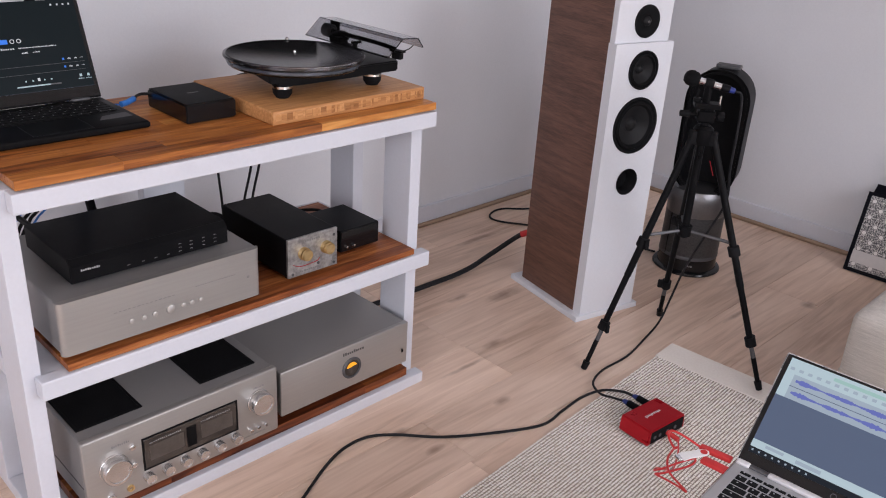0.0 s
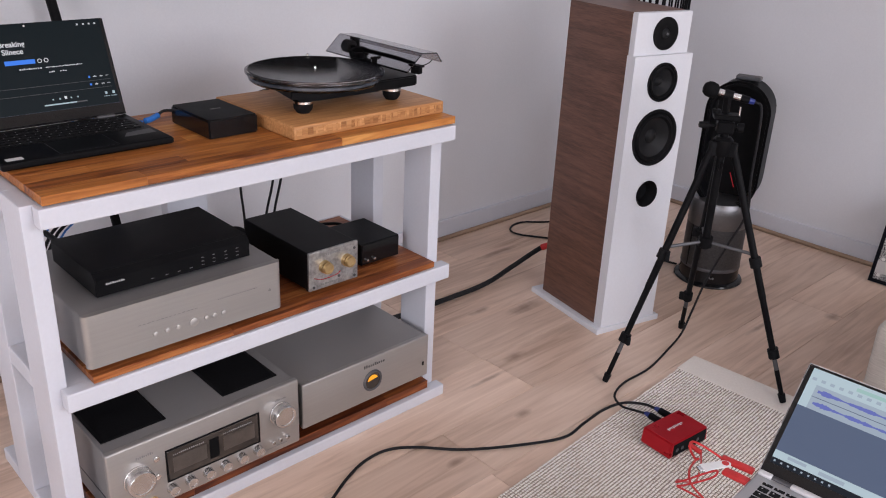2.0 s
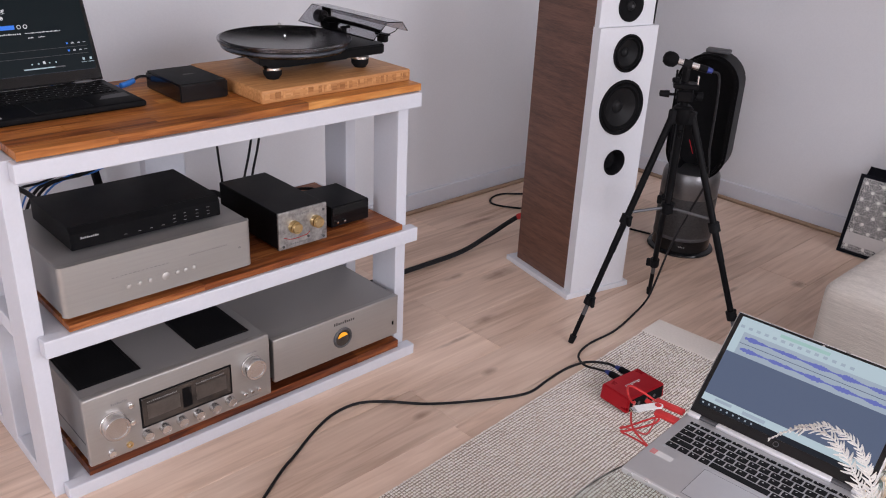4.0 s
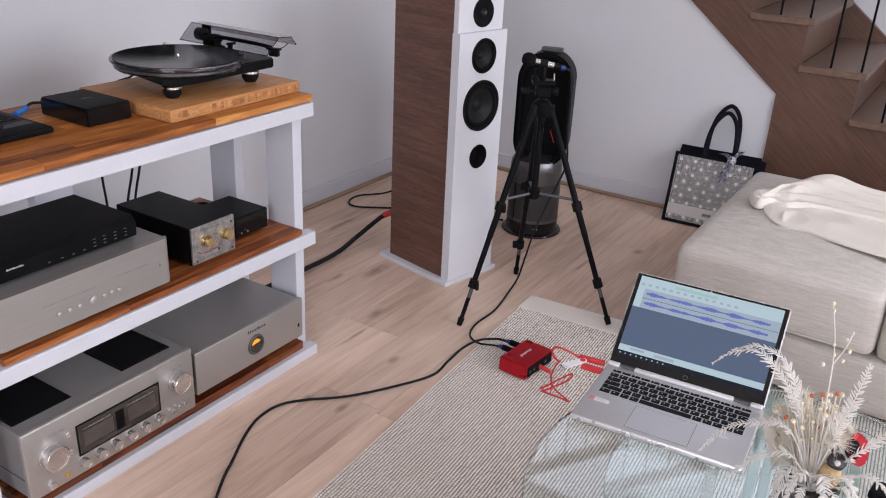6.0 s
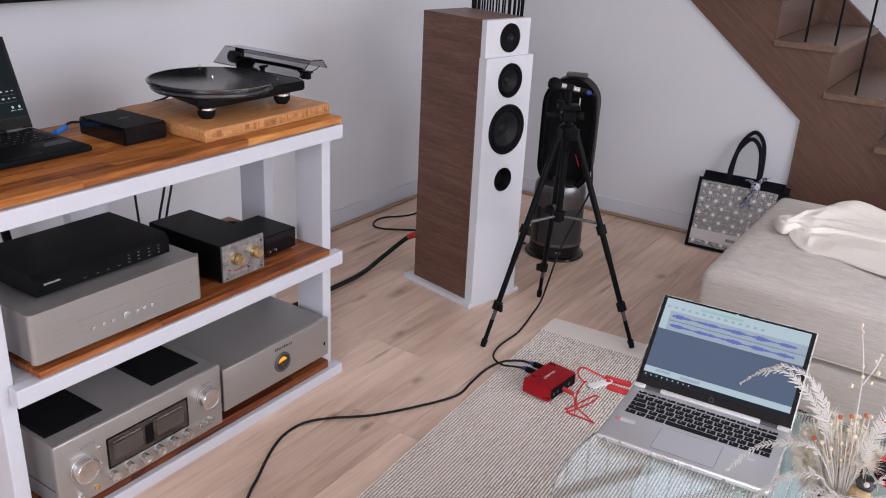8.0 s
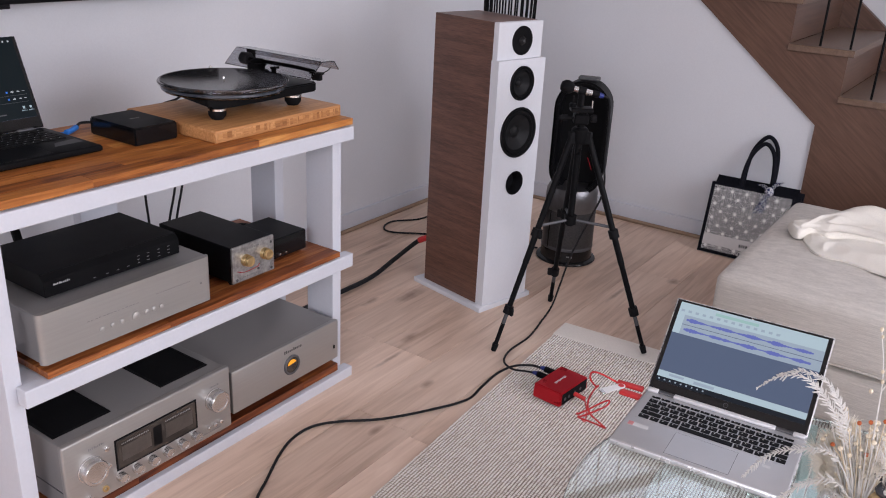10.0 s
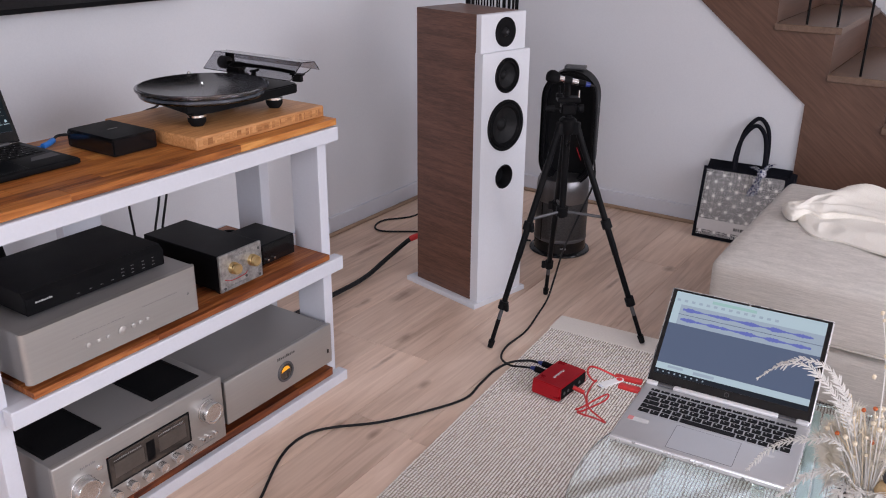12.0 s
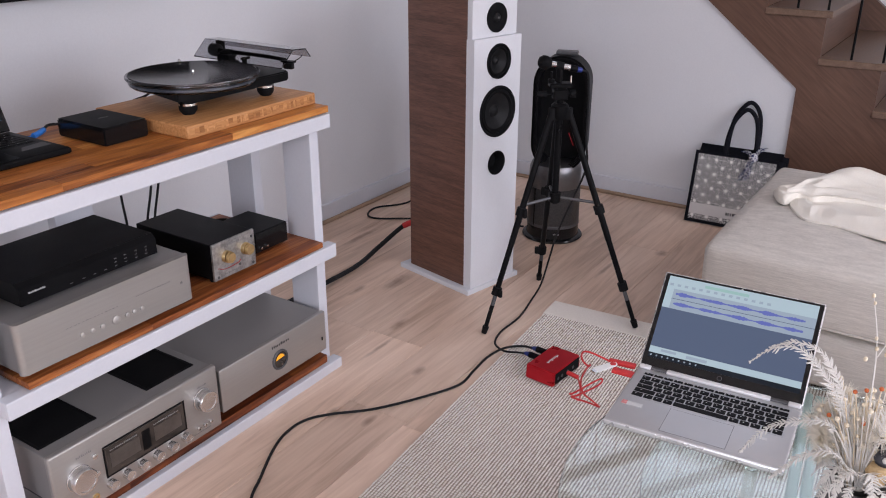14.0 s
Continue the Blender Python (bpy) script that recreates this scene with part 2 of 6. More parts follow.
def herringbone(name):
    """Dark oak veneer laid in two diagonal directions in alternating strips."""
    m, n, l, b = nodes_of(name)
    tc, mp = n.new("ShaderNodeTexCoord"), n.new("ShaderNodeMapping")
    turn = n.new("ShaderNodeMapping")
    turn.inputs["Rotation"].default_value = (radians(-39), 0, 0)
    mp.inputs["Scale"].default_value = (1, 2.2, 34)
    l.new(tc.outputs["Object"], turn.inputs["Vector"])
    l.new(turn.outputs[0], mp.inputs["Vector"])
    t = n.new("ShaderNodeTexNoise")
    t.inputs["Scale"].default_value, t.inputs["Detail"].default_value, t.inputs["Distortion"].default_value = 3, 5, 0.5
    l.new(mp.outputs[0], t.inputs["Vector"])
    c = n.new("ShaderNodeTexNoise")
    c.inputs["Scale"].default_value = 3.0
    l.new(tc.outputs["Object"], c.inputs["Vector"])
    s = n.new("ShaderNodeMath")
    s.operation = "MULTIPLY_ADD"
    s.inputs[1].default_value = 0.6
    h = n.new("ShaderNodeMath")
    h.operation = "MULTIPLY"
    h.inputs[1].default_value = 0.4
    l.new(c.outputs["Fac"], h.inputs[0])
    l.new(t.outputs["Fac"], s.inputs[0])
    l.new(h.outputs[0], s.inputs[2])
    ramp = n.new("ShaderNodeValToRGB")
    ramp.color_ramp.elements[0].position, ramp.color_ramp.elements[0].color = 0.36, (0.080, 0.038, 0.024, 1)
    ramp.color_ramp.elements[1].position, ramp.color_ramp.elements[1].color = 0.66, (0.145, 0.076, 0.049, 1)
    l.new(s.outputs[0], ramp.inputs["Fac"])
    l.new(ramp.outputs["Color"], b.inputs["Base Color"])
    b.inputs["Roughness"].default_value = 0.42
    return m


def papery(name, colour, through=0.45):
    """Thin dried plant matter: part of the light that falls on it shines through."""
    m, n, l, b = nodes_of(name)
    t, c, mix = n.new("ShaderNodeTexNoise"), n.new("ShaderNodeTexCoord"), n.new("ShaderNodeMix")
    t.inputs["Scale"].default_value = 120
    l.new(c.outputs["Object"], t.inputs["Vector"])
    mix.data_type = "RGBA"
    mix.inputs["A"].default_value, mix.inputs["B"].default_value = (*[v * 0.86 for v in colour], 1), (*colour, 1)
    l.new(t.outputs["Fac"], mix.inputs["Factor"])
    l.new(mix.outputs["Result"], b.inputs["Base Color"])
    b.inputs["Roughness"].default_value = 0.9
    b.inputs["Specular IOR Level"].default_value = 0.1
    tr, sh = n.new("ShaderNodeBsdfTranslucent"), n.new("ShaderNodeMixShader")
    l.new(mix.outputs["Result"], tr.inputs["Color"])
    sh.inputs["Fac"].default_value = through
    l.new(b.outputs["BSDF"], sh.inputs[1])
    l.new(tr.outputs["BSDF"], sh.inputs[2])
    l.new(sh.outputs["Shader"], n["Material Output"].inputs["Surface"])
    return m


def island_blot(name, dark, pale, scale):
    """Cloth printed in two hard-edged colours in small blots."""
    m, n, l, b = nodes_of(name)
    c, v, ramp = n.new("ShaderNodeTexCoord"), n.new("ShaderNodeTexVoronoi"), n.new("ShaderNodeValToRGB")
    v.feature = "DISTANCE_TO_EDGE"
    v.inputs["Scale"].default_value = scale
    l.new(c.outputs["Object"], v.inputs["Vector"])
    ramp.color_ramp.elements[0].position, ramp.color_ramp.elements[0].color = 0.10, (*pale, 1)
    ramp.color_ramp.elements[1].position, ramp.color_ramp.elements[1].color = 0.14, (*dark, 1)
    l.new(v.outputs["Distance"], ramp.inputs["Fac"])
    l.new(ramp.outputs["Color"], b.inputs["Base Color"])
    b.inputs["Roughness"].default_value = 0.6
    return m


WALL = surf("wall_paint", (0.69, 0.70, 0.73), (0.655, 0.665, 0.695), 3, 0.75, bump=0.06, fine=60)
CEIL = surf("ceiling_paint", (0.8, 0.8, 0.8), (0.77, 0.77, 0.77), 3, 0.8, bump=0.05, fine=60)
WHITE = surf("white_satin_paint", (0.63, 0.645, 0.70), (0.60, 0.615, 0.665), 9, 0.42, bump=0.08, fine=14)
BAFFLE = surf("white_lacquer", (0.685, 0.70, 0.74), (0.655, 0.67, 0.705), 6, 0.4, bump=0.03, fine=20)
TRIM = surf("oak_beading", (0.36, 0.25, 0.17), (0.25, 0.165, 0.11), 14, 0.5, stretch=(0.3, 0.3, 3), bump=0.1)
OAK = floor_oak()
ACACIA = staves("oiled_acacia", ((0.125, 0.033, 0.010), (0.325, 0.105, 0.023), (0.485, 0.180, 0.042), (0.64, 0.295, 0.082)), 0.42, (1.2, 16, 16), 0.03)
# Redder timber; its darker stops also hold the shade of the shelf above.
ACACIA_RED_SHADED = staves("reddish_shaded_acacia", ((0.05, 0.011, 0.005), (0.15, 0.037, 0.011), (0.27, 0.078, 0.021), (0.46, 0.17, 0.050)), 0.42, (1.2, 16, 16), 0.05)
BAMBOO = staves("bamboo_board", ((0.27, 0.108, 0.036), (0.47, 0.215, 0.078), (0.64, 0.335, 0.140)), 0.45, (2, 24, 24), 0.05)
WALNUT = surf("walnut_veneer", (0.175, 0.083, 0.056), (0.075, 0.033, 0.022), 7, 0.42, bump=0.1, stretch=(0.8, 0.8, 12), fine=5)
STAIR = herringbone("dark_oak_veneer")
TREAD = surf("dark_oak_tread", (0.185, 0.115, 0.078), (0.12, 0.07, 0.046), 9, 0.42, stretch=(0.5, 5, 5), bump=0.08)
SILVER = surf("brushed_aluminium", (0.405, 0.39, 0.37), (0.375, 0.36, 0.342), 30, 0.38, metal=0.6, bump=0.04, stretch=(0.1, 6, 6), fine=9)
KNOB = surf("turned_aluminium", (0.70, 0.69, 0.68), (0.62, 0.61, 0.60), 60, 0.24, metal=0.95)
SILVER_TOP = surf("silver_cover", (0.345, 0.336, 0.327), (0.325, 0.316, 0.307), 14, 0.46, metal=0.5, bump=0.05, fine=40)
BUTTON = surf("satin_button", (0.44, 0.425, 0.405), (0.41, 0.395, 0.375), 30, 0.45, metal=0.5)
DARKPRINT = surf("dark_print", (0.07, 0.068, 0.065), (0.05, 0.05, 0.05), 40, 0.6)
PLATTERGLASS = surf("platter_edge", (0.13, 0.15, 0.18), (0.05, 0.06, 0.075), 18, 0.2, metal=0.5)
SCUFFED = surf("scuffed_silver", (0.50, 0.495, 0.49), (0.26, 0.255, 0.25), 55, 0.36, metal=0.75, fine=3)
CHROME = surf("polished_metal", (0.8, 0.8, 0.8), (0.72, 0.72, 0.72), 40, 0.16, metal=1.0)
BLACK = surf("black_metal", (0.0065, 0.0065, 0.0072), (0.004, 0.004, 0.0048), 12, 0.42, bump=0.06, fine=50, spec=0.08)
GLOSS = surf("gloss_black", (0.008, 0.008, 0.009), (0.006, 0.006, 0.007), 10, 0.12, spec=0.35)
MATT = surf("matt_black", (0.008, 0.008, 0.009), (0.005, 0.005, 0.0055), 30, 0.7, bump=0.1, spec=0.08)
RUBBER = surf("rubber", (0.011, 0.011, 0.012), (0.007, 0.007, 0.008), 60, 0.6, bump=0.1, spec=0.08)
CONE = surf("driver_cone", (0.017, 0.017, 0.018), (0.012, 0.012, 0.013), 40, 0.45, bump=0.1, spec=0.13)
CABLE = surf("black_cable", (0.012, 0.012, 0.013), (0.02, 0.02, 0.022), 120, 0.55, bump=0.2, spec=0.13)
BRAID = surf("braided_sleeve", (0.03, 0.03, 0.032), (0.01, 0.01, 0.011), 260, 0.55, bump=0.5, spec=0.13)
RED = surf("red_anodised", (0.52, 0.012, 0.022), (0.44, 0.008, 0.016), 20, 0.3, metal=0.55, bump=0.05, fine=30)
REDWIRE = surf("red_cable", (0.62, 0.03, 0.03), (0.5, 0.02, 0.02), 80, 0.45)
BLUEWIRE = surf("blue_plug", (0.025, 0.19, 0.60), (0.02, 0.14, 0.5), 60, 0.4)
BLUERING = surf("blue_ring", (0.012, 0.03, 0.22), (0.01, 0.025, 0.16), 60, 0.4)
GOLD = surf("gold_knob", (0.74, 0.56, 0.30), (0.66, 0.48, 0.23), 50, 0.32, metal=1.0)
NICKEL = surf("brushed_nickel", (0.20, 0.197, 0.20), (0.165, 0.162, 0.165), 40, 0.36, metal=0.9, bump=0.05)
GUNMETAL = surf("gunmetal", (0.115, 0.115, 0.12), (0.09, 0.09, 0.097), 40, 0.5, metal=0.55, bump=0.05)
MESH = surf("perforated_grille", (0.075, 0.073, 0.074), (0.040, 0.039, 0.040), 160, 0.45, metal=0.5, bump=0.4, fine=2)
LAPGREY = surf("laptop_silver", (0.52, 0.52, 0.53), (0.49, 0.49, 0.50), 30, 0.38, metal=0.6, bump=0.03, fine=30)
SATIN = surf("satin_silver", (0.78, 0.78, 0.79), (0.74, 0.74, 0.75), 30, 0.35, metal=0.2)
ROSE = surf("rose_print", (0.62, 0.25, 0.25), (0.55, 0.2, 0.2), 50, 0.6)
LAPEDGE = surf("laptop_bright_edge", (0.75, 0.75, 0.76), (0.7, 0.7, 0.71), 30, 0.28, metal=0.7)
KEY = surf("black_key", (0.008, 0.008, 0.009), (0.006, 0.006, 0.007), 60, 0.5, spec=0.13)
PLASTIC = surf("white_plastic", (0.8, 0.8, 0.8), (0.74, 0.74, 0.74), 30, 0.4)
PRINT = surf("white_print", (0.6, 0.6, 0.6), (0.55, 0.55, 0.55), 40, 0.6)
GREYPRINT = surf("grey_print", (0.26, 0.255, 0.25), (0.22, 0.22, 0.22), 40, 0.6)
METER = surf("meter_plate", (0.085, 0.072, 0.062), (0.06, 0.05, 0.043), 30, 0.35)
DARKGLASS = surf("dark_meter_glass", (0.050, 0.042, 0.036), (0.030, 0.025, 0.022), 9, 0.08, coat=0.4)
SOFA = surf("oatmeal_weave", (0.65, 0.615, 0.565), (0.50, 0.472, 0.433), 55, 0.92, bump=0.8, stretch=(1, 0.3, 5), fine=6)
WOOL = surf("cream_knit", (0.87, 0.83, 0.75), (0.79, 0.75, 0.67), 260, 0.95, bump=0.9, fine=3)
CANVAS = surf("black_canvas", (0.008, 0.009, 0.014), (0.005, 0.005, 0.008), 120, 0.8, bump=0.3, spec=0.13)
BAGPRINT = rosette_print("rosette_print")
LABELBAND = surf("label_band", (0.60, 0.585, 0.575), (0.56, 0.55, 0.54), 50, 0.8)
SCARF = island_blot("blue_scarf", (0.010, 0.018, 0.10), (0.70, 0.71, 0.74), 95)
RUGBASE = surf("rug_ground", (0.35, 0.285, 0.24), (0.22, 0.175, 0.145), 120, 0.95, bump=0.4)
RUGBAND = surf("rug_plain_band", (0.84, 0.79, 0.73), (0.77, 0.72, 0.66), 150, 0.95, bump=0.4)
TUFT = island_mix("rug_tufts", ((0, (0.89, 0.85, 0.79)), (0.34, (0.86, 0.815, 0.755)), (0.62, (0.91, 0.875, 0.83)), (0.90, (0.80, 0.74, 0.67)), (0.97, (0.68, 0.61, 0.54))))
VINYL = surf("vinyl_record", (0.008, 0.008, 0.009), (0.006, 0.006, 0.007), 10, 0.10, spec=0.1, rough_vary=0.02)
GLASS = clear("table_glass", (0.90, 0.97, 0.955))
FROST = surf("frosted_green_glass", (0.62, 0.76, 0.73), (0.55, 0.69, 0.66), 40, 0.3)
SMOKE = clear("smoked_acrylic", (0.52, 0.52, 0.55))
ACRYL = clear("clear_acrylic", (0.7, 0.75, 0.8), 0.05)
DRIED = papery("bleached_fern", (0.90, 0.885, 0.85))
FLUFF = papery("cream_plume", (0.93, 0.89, 0.80), 0.5)
STRAW = surf("dried_stem", (0.72, 0.62, 0.46), (0.62, 0.50, 0.34), 80, 0.8)
BEAD = surf("cream_bead", (0.78, 0.70, 0.55), (0.66, 0.56, 0.40), 90, 0.6)
OCHRE = surf("ochre_pod", (0.55, 0.40, 0.22), (0.42, 0.29, 0.14), 120, 0.85, bump=0.5)
DIMPRINT = surf("dim_print", (0.30, 0.30, 0.30), (0.25, 0.25, 0.25), 40, 0.6)
ORANGE = surf("orange_bud", (0.55, 0.13, 0.03), (0.4, 0.08, 0.02), 90, 0.6)
PETAL = surf("crimson_petal", (0.50, 0.015, 0.03), (0.34, 0.01, 0.02), 70, 0.6, bump=0.2)
DARKPOD = surf("charcoal_pod", (0.05, 0.05, 0.06), (0.03, 0.03, 0.035), 60, 0.55)
CERAMIC = surf("patterned_ceramic", (0.035, 0.035, 0.04), (0.3, 0.29, 0.28), 46, 0.4, fine=1.5)
SCREEN_NIGHT = glow("screen_night", (0.004, 0.008, 0.010), 1.0)
SCREEN_TEXT = glow("screen_text", (0.75, 0.78, 0.8), 0.7)
SCREEN_BLUE = glow("screen_blue", (0.05, 0.22, 0.8), 0.8)
SCREEN_SLATE = glow("screen_slate", (0.085, 0.115, 0.175), 0.9)
SCREEN_PALE = glow("screen_pale", (0.38, 0.50, 0.53), 0.9)
SCREEN_TRACK = glow("screen_track", (0.29, 0.365, 0.42), 0.9)
SCREEN_WAVE = glow("screen_wave", (0.115, 0.145, 0.40), 0.9)
SCREEN_GREEN = glow("screen_green", (0.28, 0.46, 0.42), 0.9)
SCREEN_BAR = glow("screen_taskbar", (0.012, 0.016, 0.022), 0.9)
EYE_AMBER = glow("amber_lamp", (1.0, 0.42, 0.03), 0.9)


# ---- builders ----
def link_mesh(name, bm, material, parent=None, label="", smooth=False):
    me = bpy.data.meshes.new(name)
    bm.to_mesh(me)
    bm.free()
    me.materials.append(material)
    if smooth:
        me.shade_smooth()
        me.set_sharp_from_angle(angle=radians(38))
    ob = new(name, me)
    if parent:
        ob.parent = parent
    if label:
        ob["label"] = label
    return ob


def part(name, bm, material, parent, label="", smooth=False):
    return link_mesh(name, bm, material, parent, label, smooth)


def thing(name, label, category, x=0, y=0, z=0, turn=0, group="", kind=""):
    ob = new(name)
    ob.empty_display_size = 0.05
    ob.matrix_world = pose(x, y, z, 0, 0, turn)
    return tagged(ob, label, category, group, kind)


def box(x0, x1, y0, y1, z0, z1, bevel=0.0, seg=1):
    bm = bmesh.new()
    bmesh.ops.create_cube(bm, size=1)
    for v in bm.verts:
        v.co = Vector((x0 + (v.co.x + 0.5) * (x1 - x0), y0 + (v.co.y + 0.5) * (y1 - y0), z0 + (v.co.z + 0.5) * (z1 - z0)))
    if bevel:
        bmesh.ops.bevel(bm, geom=bm.edges[:], offset=bevel, segments=seg, profile=0.5, affect="EDGES")
    return bm


def prism(pts, axis, a, b, bevel=0.0):
    """A flat outline of (u, v) pairs pushed from a to b along an axis."""
    bm = bmesh.new()

    def at(u, v, w):
        return {"x": (w, u, v), "y": (u, w, v), "z": (u, v, w)}[axis]

    lo, hi = [bm.verts.new(at(u, v, a)) for u, v in pts], [bm.verts.new(at(u, v, b)) for u, v in pts]
    bm.faces.new(lo)
    bm.faces.new(hi)
    for i in range(len(pts)):
        j = (i + 1) % len(pts)
        bm.faces.new((lo[i], lo[j], hi[j], hi[i]))
    bmesh.ops.recalc_face_normals(bm, faces=bm.faces[:])
    if bevel:
        bmesh.ops.bevel(bm, geom=bm.edges[:], offset=bevel, segments=2, affect="EDGES")
    return bm


def lathe(profile, seg=32, m=None):
    """(radius, height) pairs turned round z; m places the result."""
    bm = bmesh.new()
    rings = []
    for r, z in profile:
        if r < 1e-6:
            rings.append([bm.verts.new((0, 0, z))])
        else:
            rings.append([bm.verts.new((r * math.cos(2 * math.pi * i / seg), r * math.sin(2 * math.pi * i / seg), z)) for i in range(seg)])
    for p, q in zip(rings, rings[1:]):
        for i in range(seg):
            j = (i + 1) % seg
            f = [p[i % len(p)], p[j % len(p)], q[j % len(q)], q[i % len(q)]]
            f = list(dict.fromkeys(f))
            if len(f) > 2:
                bm.faces.new(f)
    bmesh.ops.recalc_face_normals(bm, faces=bm.faces[:])
    if m is not None:
        bmesh.ops.transform(bm, matrix=m, verts=bm.verts)
    return bm


def smooth_path(pts, step=6):
    p = [Vector(q) for q in pts]
    p = [2 * p[0] - p[1]] + p + [2 * p[-1] - p[-2]]
    out = []
    for i in range(1, len(p) - 2):
        for k in range(step):
            t = k / step
            a, b, c, d = p[i - 1:i + 3]
            out.append(0.5 * (2 * b + (c - a) * t + (2 * a - 5 * b + 4 * c - d) * t * t + (3 * b - a - 3 * c + d) * t ** 3))
    return out + [p[-2]]


def sweep(pts, r, seg=8, step=6, taper=None):
    """A round tube along a smooth path through the points."""
    path = smooth_path(pts, step) if step > 1 else [Vector(q) for q in pts]
    bm = bmesh.new()
    d = (path[1] - path[0]).normalized()
    side = d.orthogonal().normalized()
    rings = []
    for i, c in enumerate(path):
        d = (path[min(i + 1, len(path) - 1)] - path[max(i - 1, 0)]).normalized()
        side = (side - side.dot(d) * d).normalized()
        up = d.cross(side)
        rr = r if taper is None else r + (taper - r) * i / (len(path) - 1)
        rings.append([bm.verts.new(c + rr * (math.cos(2 * math.pi * k / seg) * side + math.sin(2 * math.pi * k / seg) * up)) for k in range(seg)])
    for p, q in zip(rings, rings[1:]):
        for k in range(seg):
            bm.faces.new((p[k], p[(k + 1) % seg], q[(k + 1) % seg], q[k]))
    bm.faces.new(rings[0])
    bm.faces.new(rings[-1])
    bmesh.ops.recalc_face_normals(bm, faces=bm.faces[:])
    return bm


def merged(*bms):
    """Several bmeshes as one."""
    out = bmesh.new()
    for b in bms:
        me = bpy.data.meshes.new("tmp")
        b.to_mesh(me)
        b.free()
        out.from_mesh(me)
        bpy.data.meshes.remove(me)
    return out


def moved(bm, m):
    bmesh.ops.transform(bm, matrix=m, verts=bm.verts)
    return bm


def bars(parent, material, x, y, z, count, h, pitch, along, up, name="lettering"):
    """A row of small upright bars standing for writing; along and up are unit vectors, thickness 0.4 mm."""
    bm = bmesh.new()
    al, u = Vector(along), Vector(up)
    nrm = al.cross(u)
    rnd = random.Random(count * 7 + int(pitch * 1e5))
    for i in range(count):
        w = pitch * rnd.uniform(0.45, 0.75)
        hh = h * rnd.choice((0.7, 0.7, 1.0))
        o = Vector((x, y, z)) + al * pitch * i
        vs = [bm.verts.new(o + al * a + u * c + nrm * e) for e in (-0.0002, 0.0004) for a, c in ((0, 0), (w, 0), (w, hh), (0, hh))]
        for q in ((0, 1, 2, 3), (4, 5, 6, 7), (0, 1, 5, 4), (1, 2, 6, 5), (2, 3, 7, 6), (3, 0, 4, 7)):
            bm.faces.new([vs[k] for k in q])
    bmesh.ops.recalc_face_normals(bm, faces=bm.faces[:])
    return part(name, bm, material, parent)


def letters(text, size, m, material, parent, name="lettering", align="LEFT"):
    """Real words in the built-in font, as a mesh, lying in the xy plane of m."""
    cu = bpy.data.curves.new("words", "FONT")
    cu.body, cu.size, cu.extrude, cu.align_x, cu.offset = text, size, 0.0002, align, 0.00025
    ob = new("words", cu)
    me = bpy.data.meshes.new_from_object(ob.evaluated_get(bpy.context.evaluated_depsgraph_get()))
    bpy.data.objects.remove(ob)
    me.transform(m)
    me.materials.clear()
    me.materials.append(material)
    out = new(name, me)
    out.parent = parent
    return out


# ---- the room ----
X0, X1, Y0, Y1, H = -2.6, 4.3, -2.6, 2.535, 2.6
XV, HV = 3.42, 4.6
tagged(link_mesh("wall_north", merged(box(X0 - 0.1, XV, Y1, Y1 + 0.1, 0, H + 0.1), box(XV, X1 + 0.1, Y1, Y1 + 0.1, 0, HV)), WALL), "plain off-white painted wall behind the rack", "wall", kind="structure")
tagged(link_mesh("wall_stairwell", merged(box(X1, X1 + 0.1, Y0, 0.5, 0, HV), box(X1, X1 + 0.1, 2.2, Y1, 0, HV), box(X1, X1 + 0.1, 0.5, 2.2, 0, 2.4), box(X1, X1 + 0.1, 0.5, 2.2, 3.7, HV)), WALL), "white stairwell wall behind the open stairs", "wall", kind="structure")
tagged(link_mesh("ceiling", merged(box(X0 - 0.1, XV, Y0 - 0.1, Y1, H, H + 0.1), box(XV, X1 + 0.1, Y0 - 0.1, -0.3, H, H + 0.1), box(XV - 0.1, X1 + 0.1, -0.4, Y1 + 0.1, HV, HV + 0.1)), CEIL), "plain white ceiling", "ceiling", kind="structure")
tagged(link_mesh("wall_upper", merged(box(XV - 0.1, XV, -0.4, Y1, H + 0.1, HV), box(XV, X1, -0.4, -0.3, H + 0.1, HV)), WALL), "white wall round the upper stairwell", "wall", kind="structure")
tagged(link_mesh("ground", box(X0 - 0.1, X1 + 0.1, Y0 - 0.1, Y1 + 0.1, -0.12, -0.016), MATT), "dark subfloor under the boards", "floor", kind="structure")


def wall_with_window(name, along, fixed, out, a0, a1, w0, w1, z0, z1):
    """A wall with one window opening; along is the axis it runs on."""
    lo, hi = min(fixed, out), max(fixed, out)

    def piece(p, q, r, s):
        return box(p, q, lo, hi, r, s) if along == "x" else box(lo, hi, p, q, r, s)

    bm = merged(piece(a0, w0, 0, H), piece(w1, a1, 0, H), piece(w0, w1, 0, z0), piece(w0, w1, z1, H))
    return tagged(link_mesh(name, bm, WALL), "plain off-white wall with a large window", "wall", kind="structure")


wall_with_window("wall_south", "x", Y0, Y0 - 0.1, X0 - 0.1, X1 + 0.1, -0.30, 3.0, 0.3, 2.4)
wall_with_window("wall_west", "y", X0, X0 - 0.1, Y0, Y1, -1.30, 0.70, 0.45, 2.35)

# under-stair wall: its upper edge follows the stringer
RISE, GOING, SLOPE = 0.1755, 0.221, 0.806
NOSE5 = 0.853
XS = 3.375


def under(y):
    return 0.576 + SLOPE * (y - 0.943)


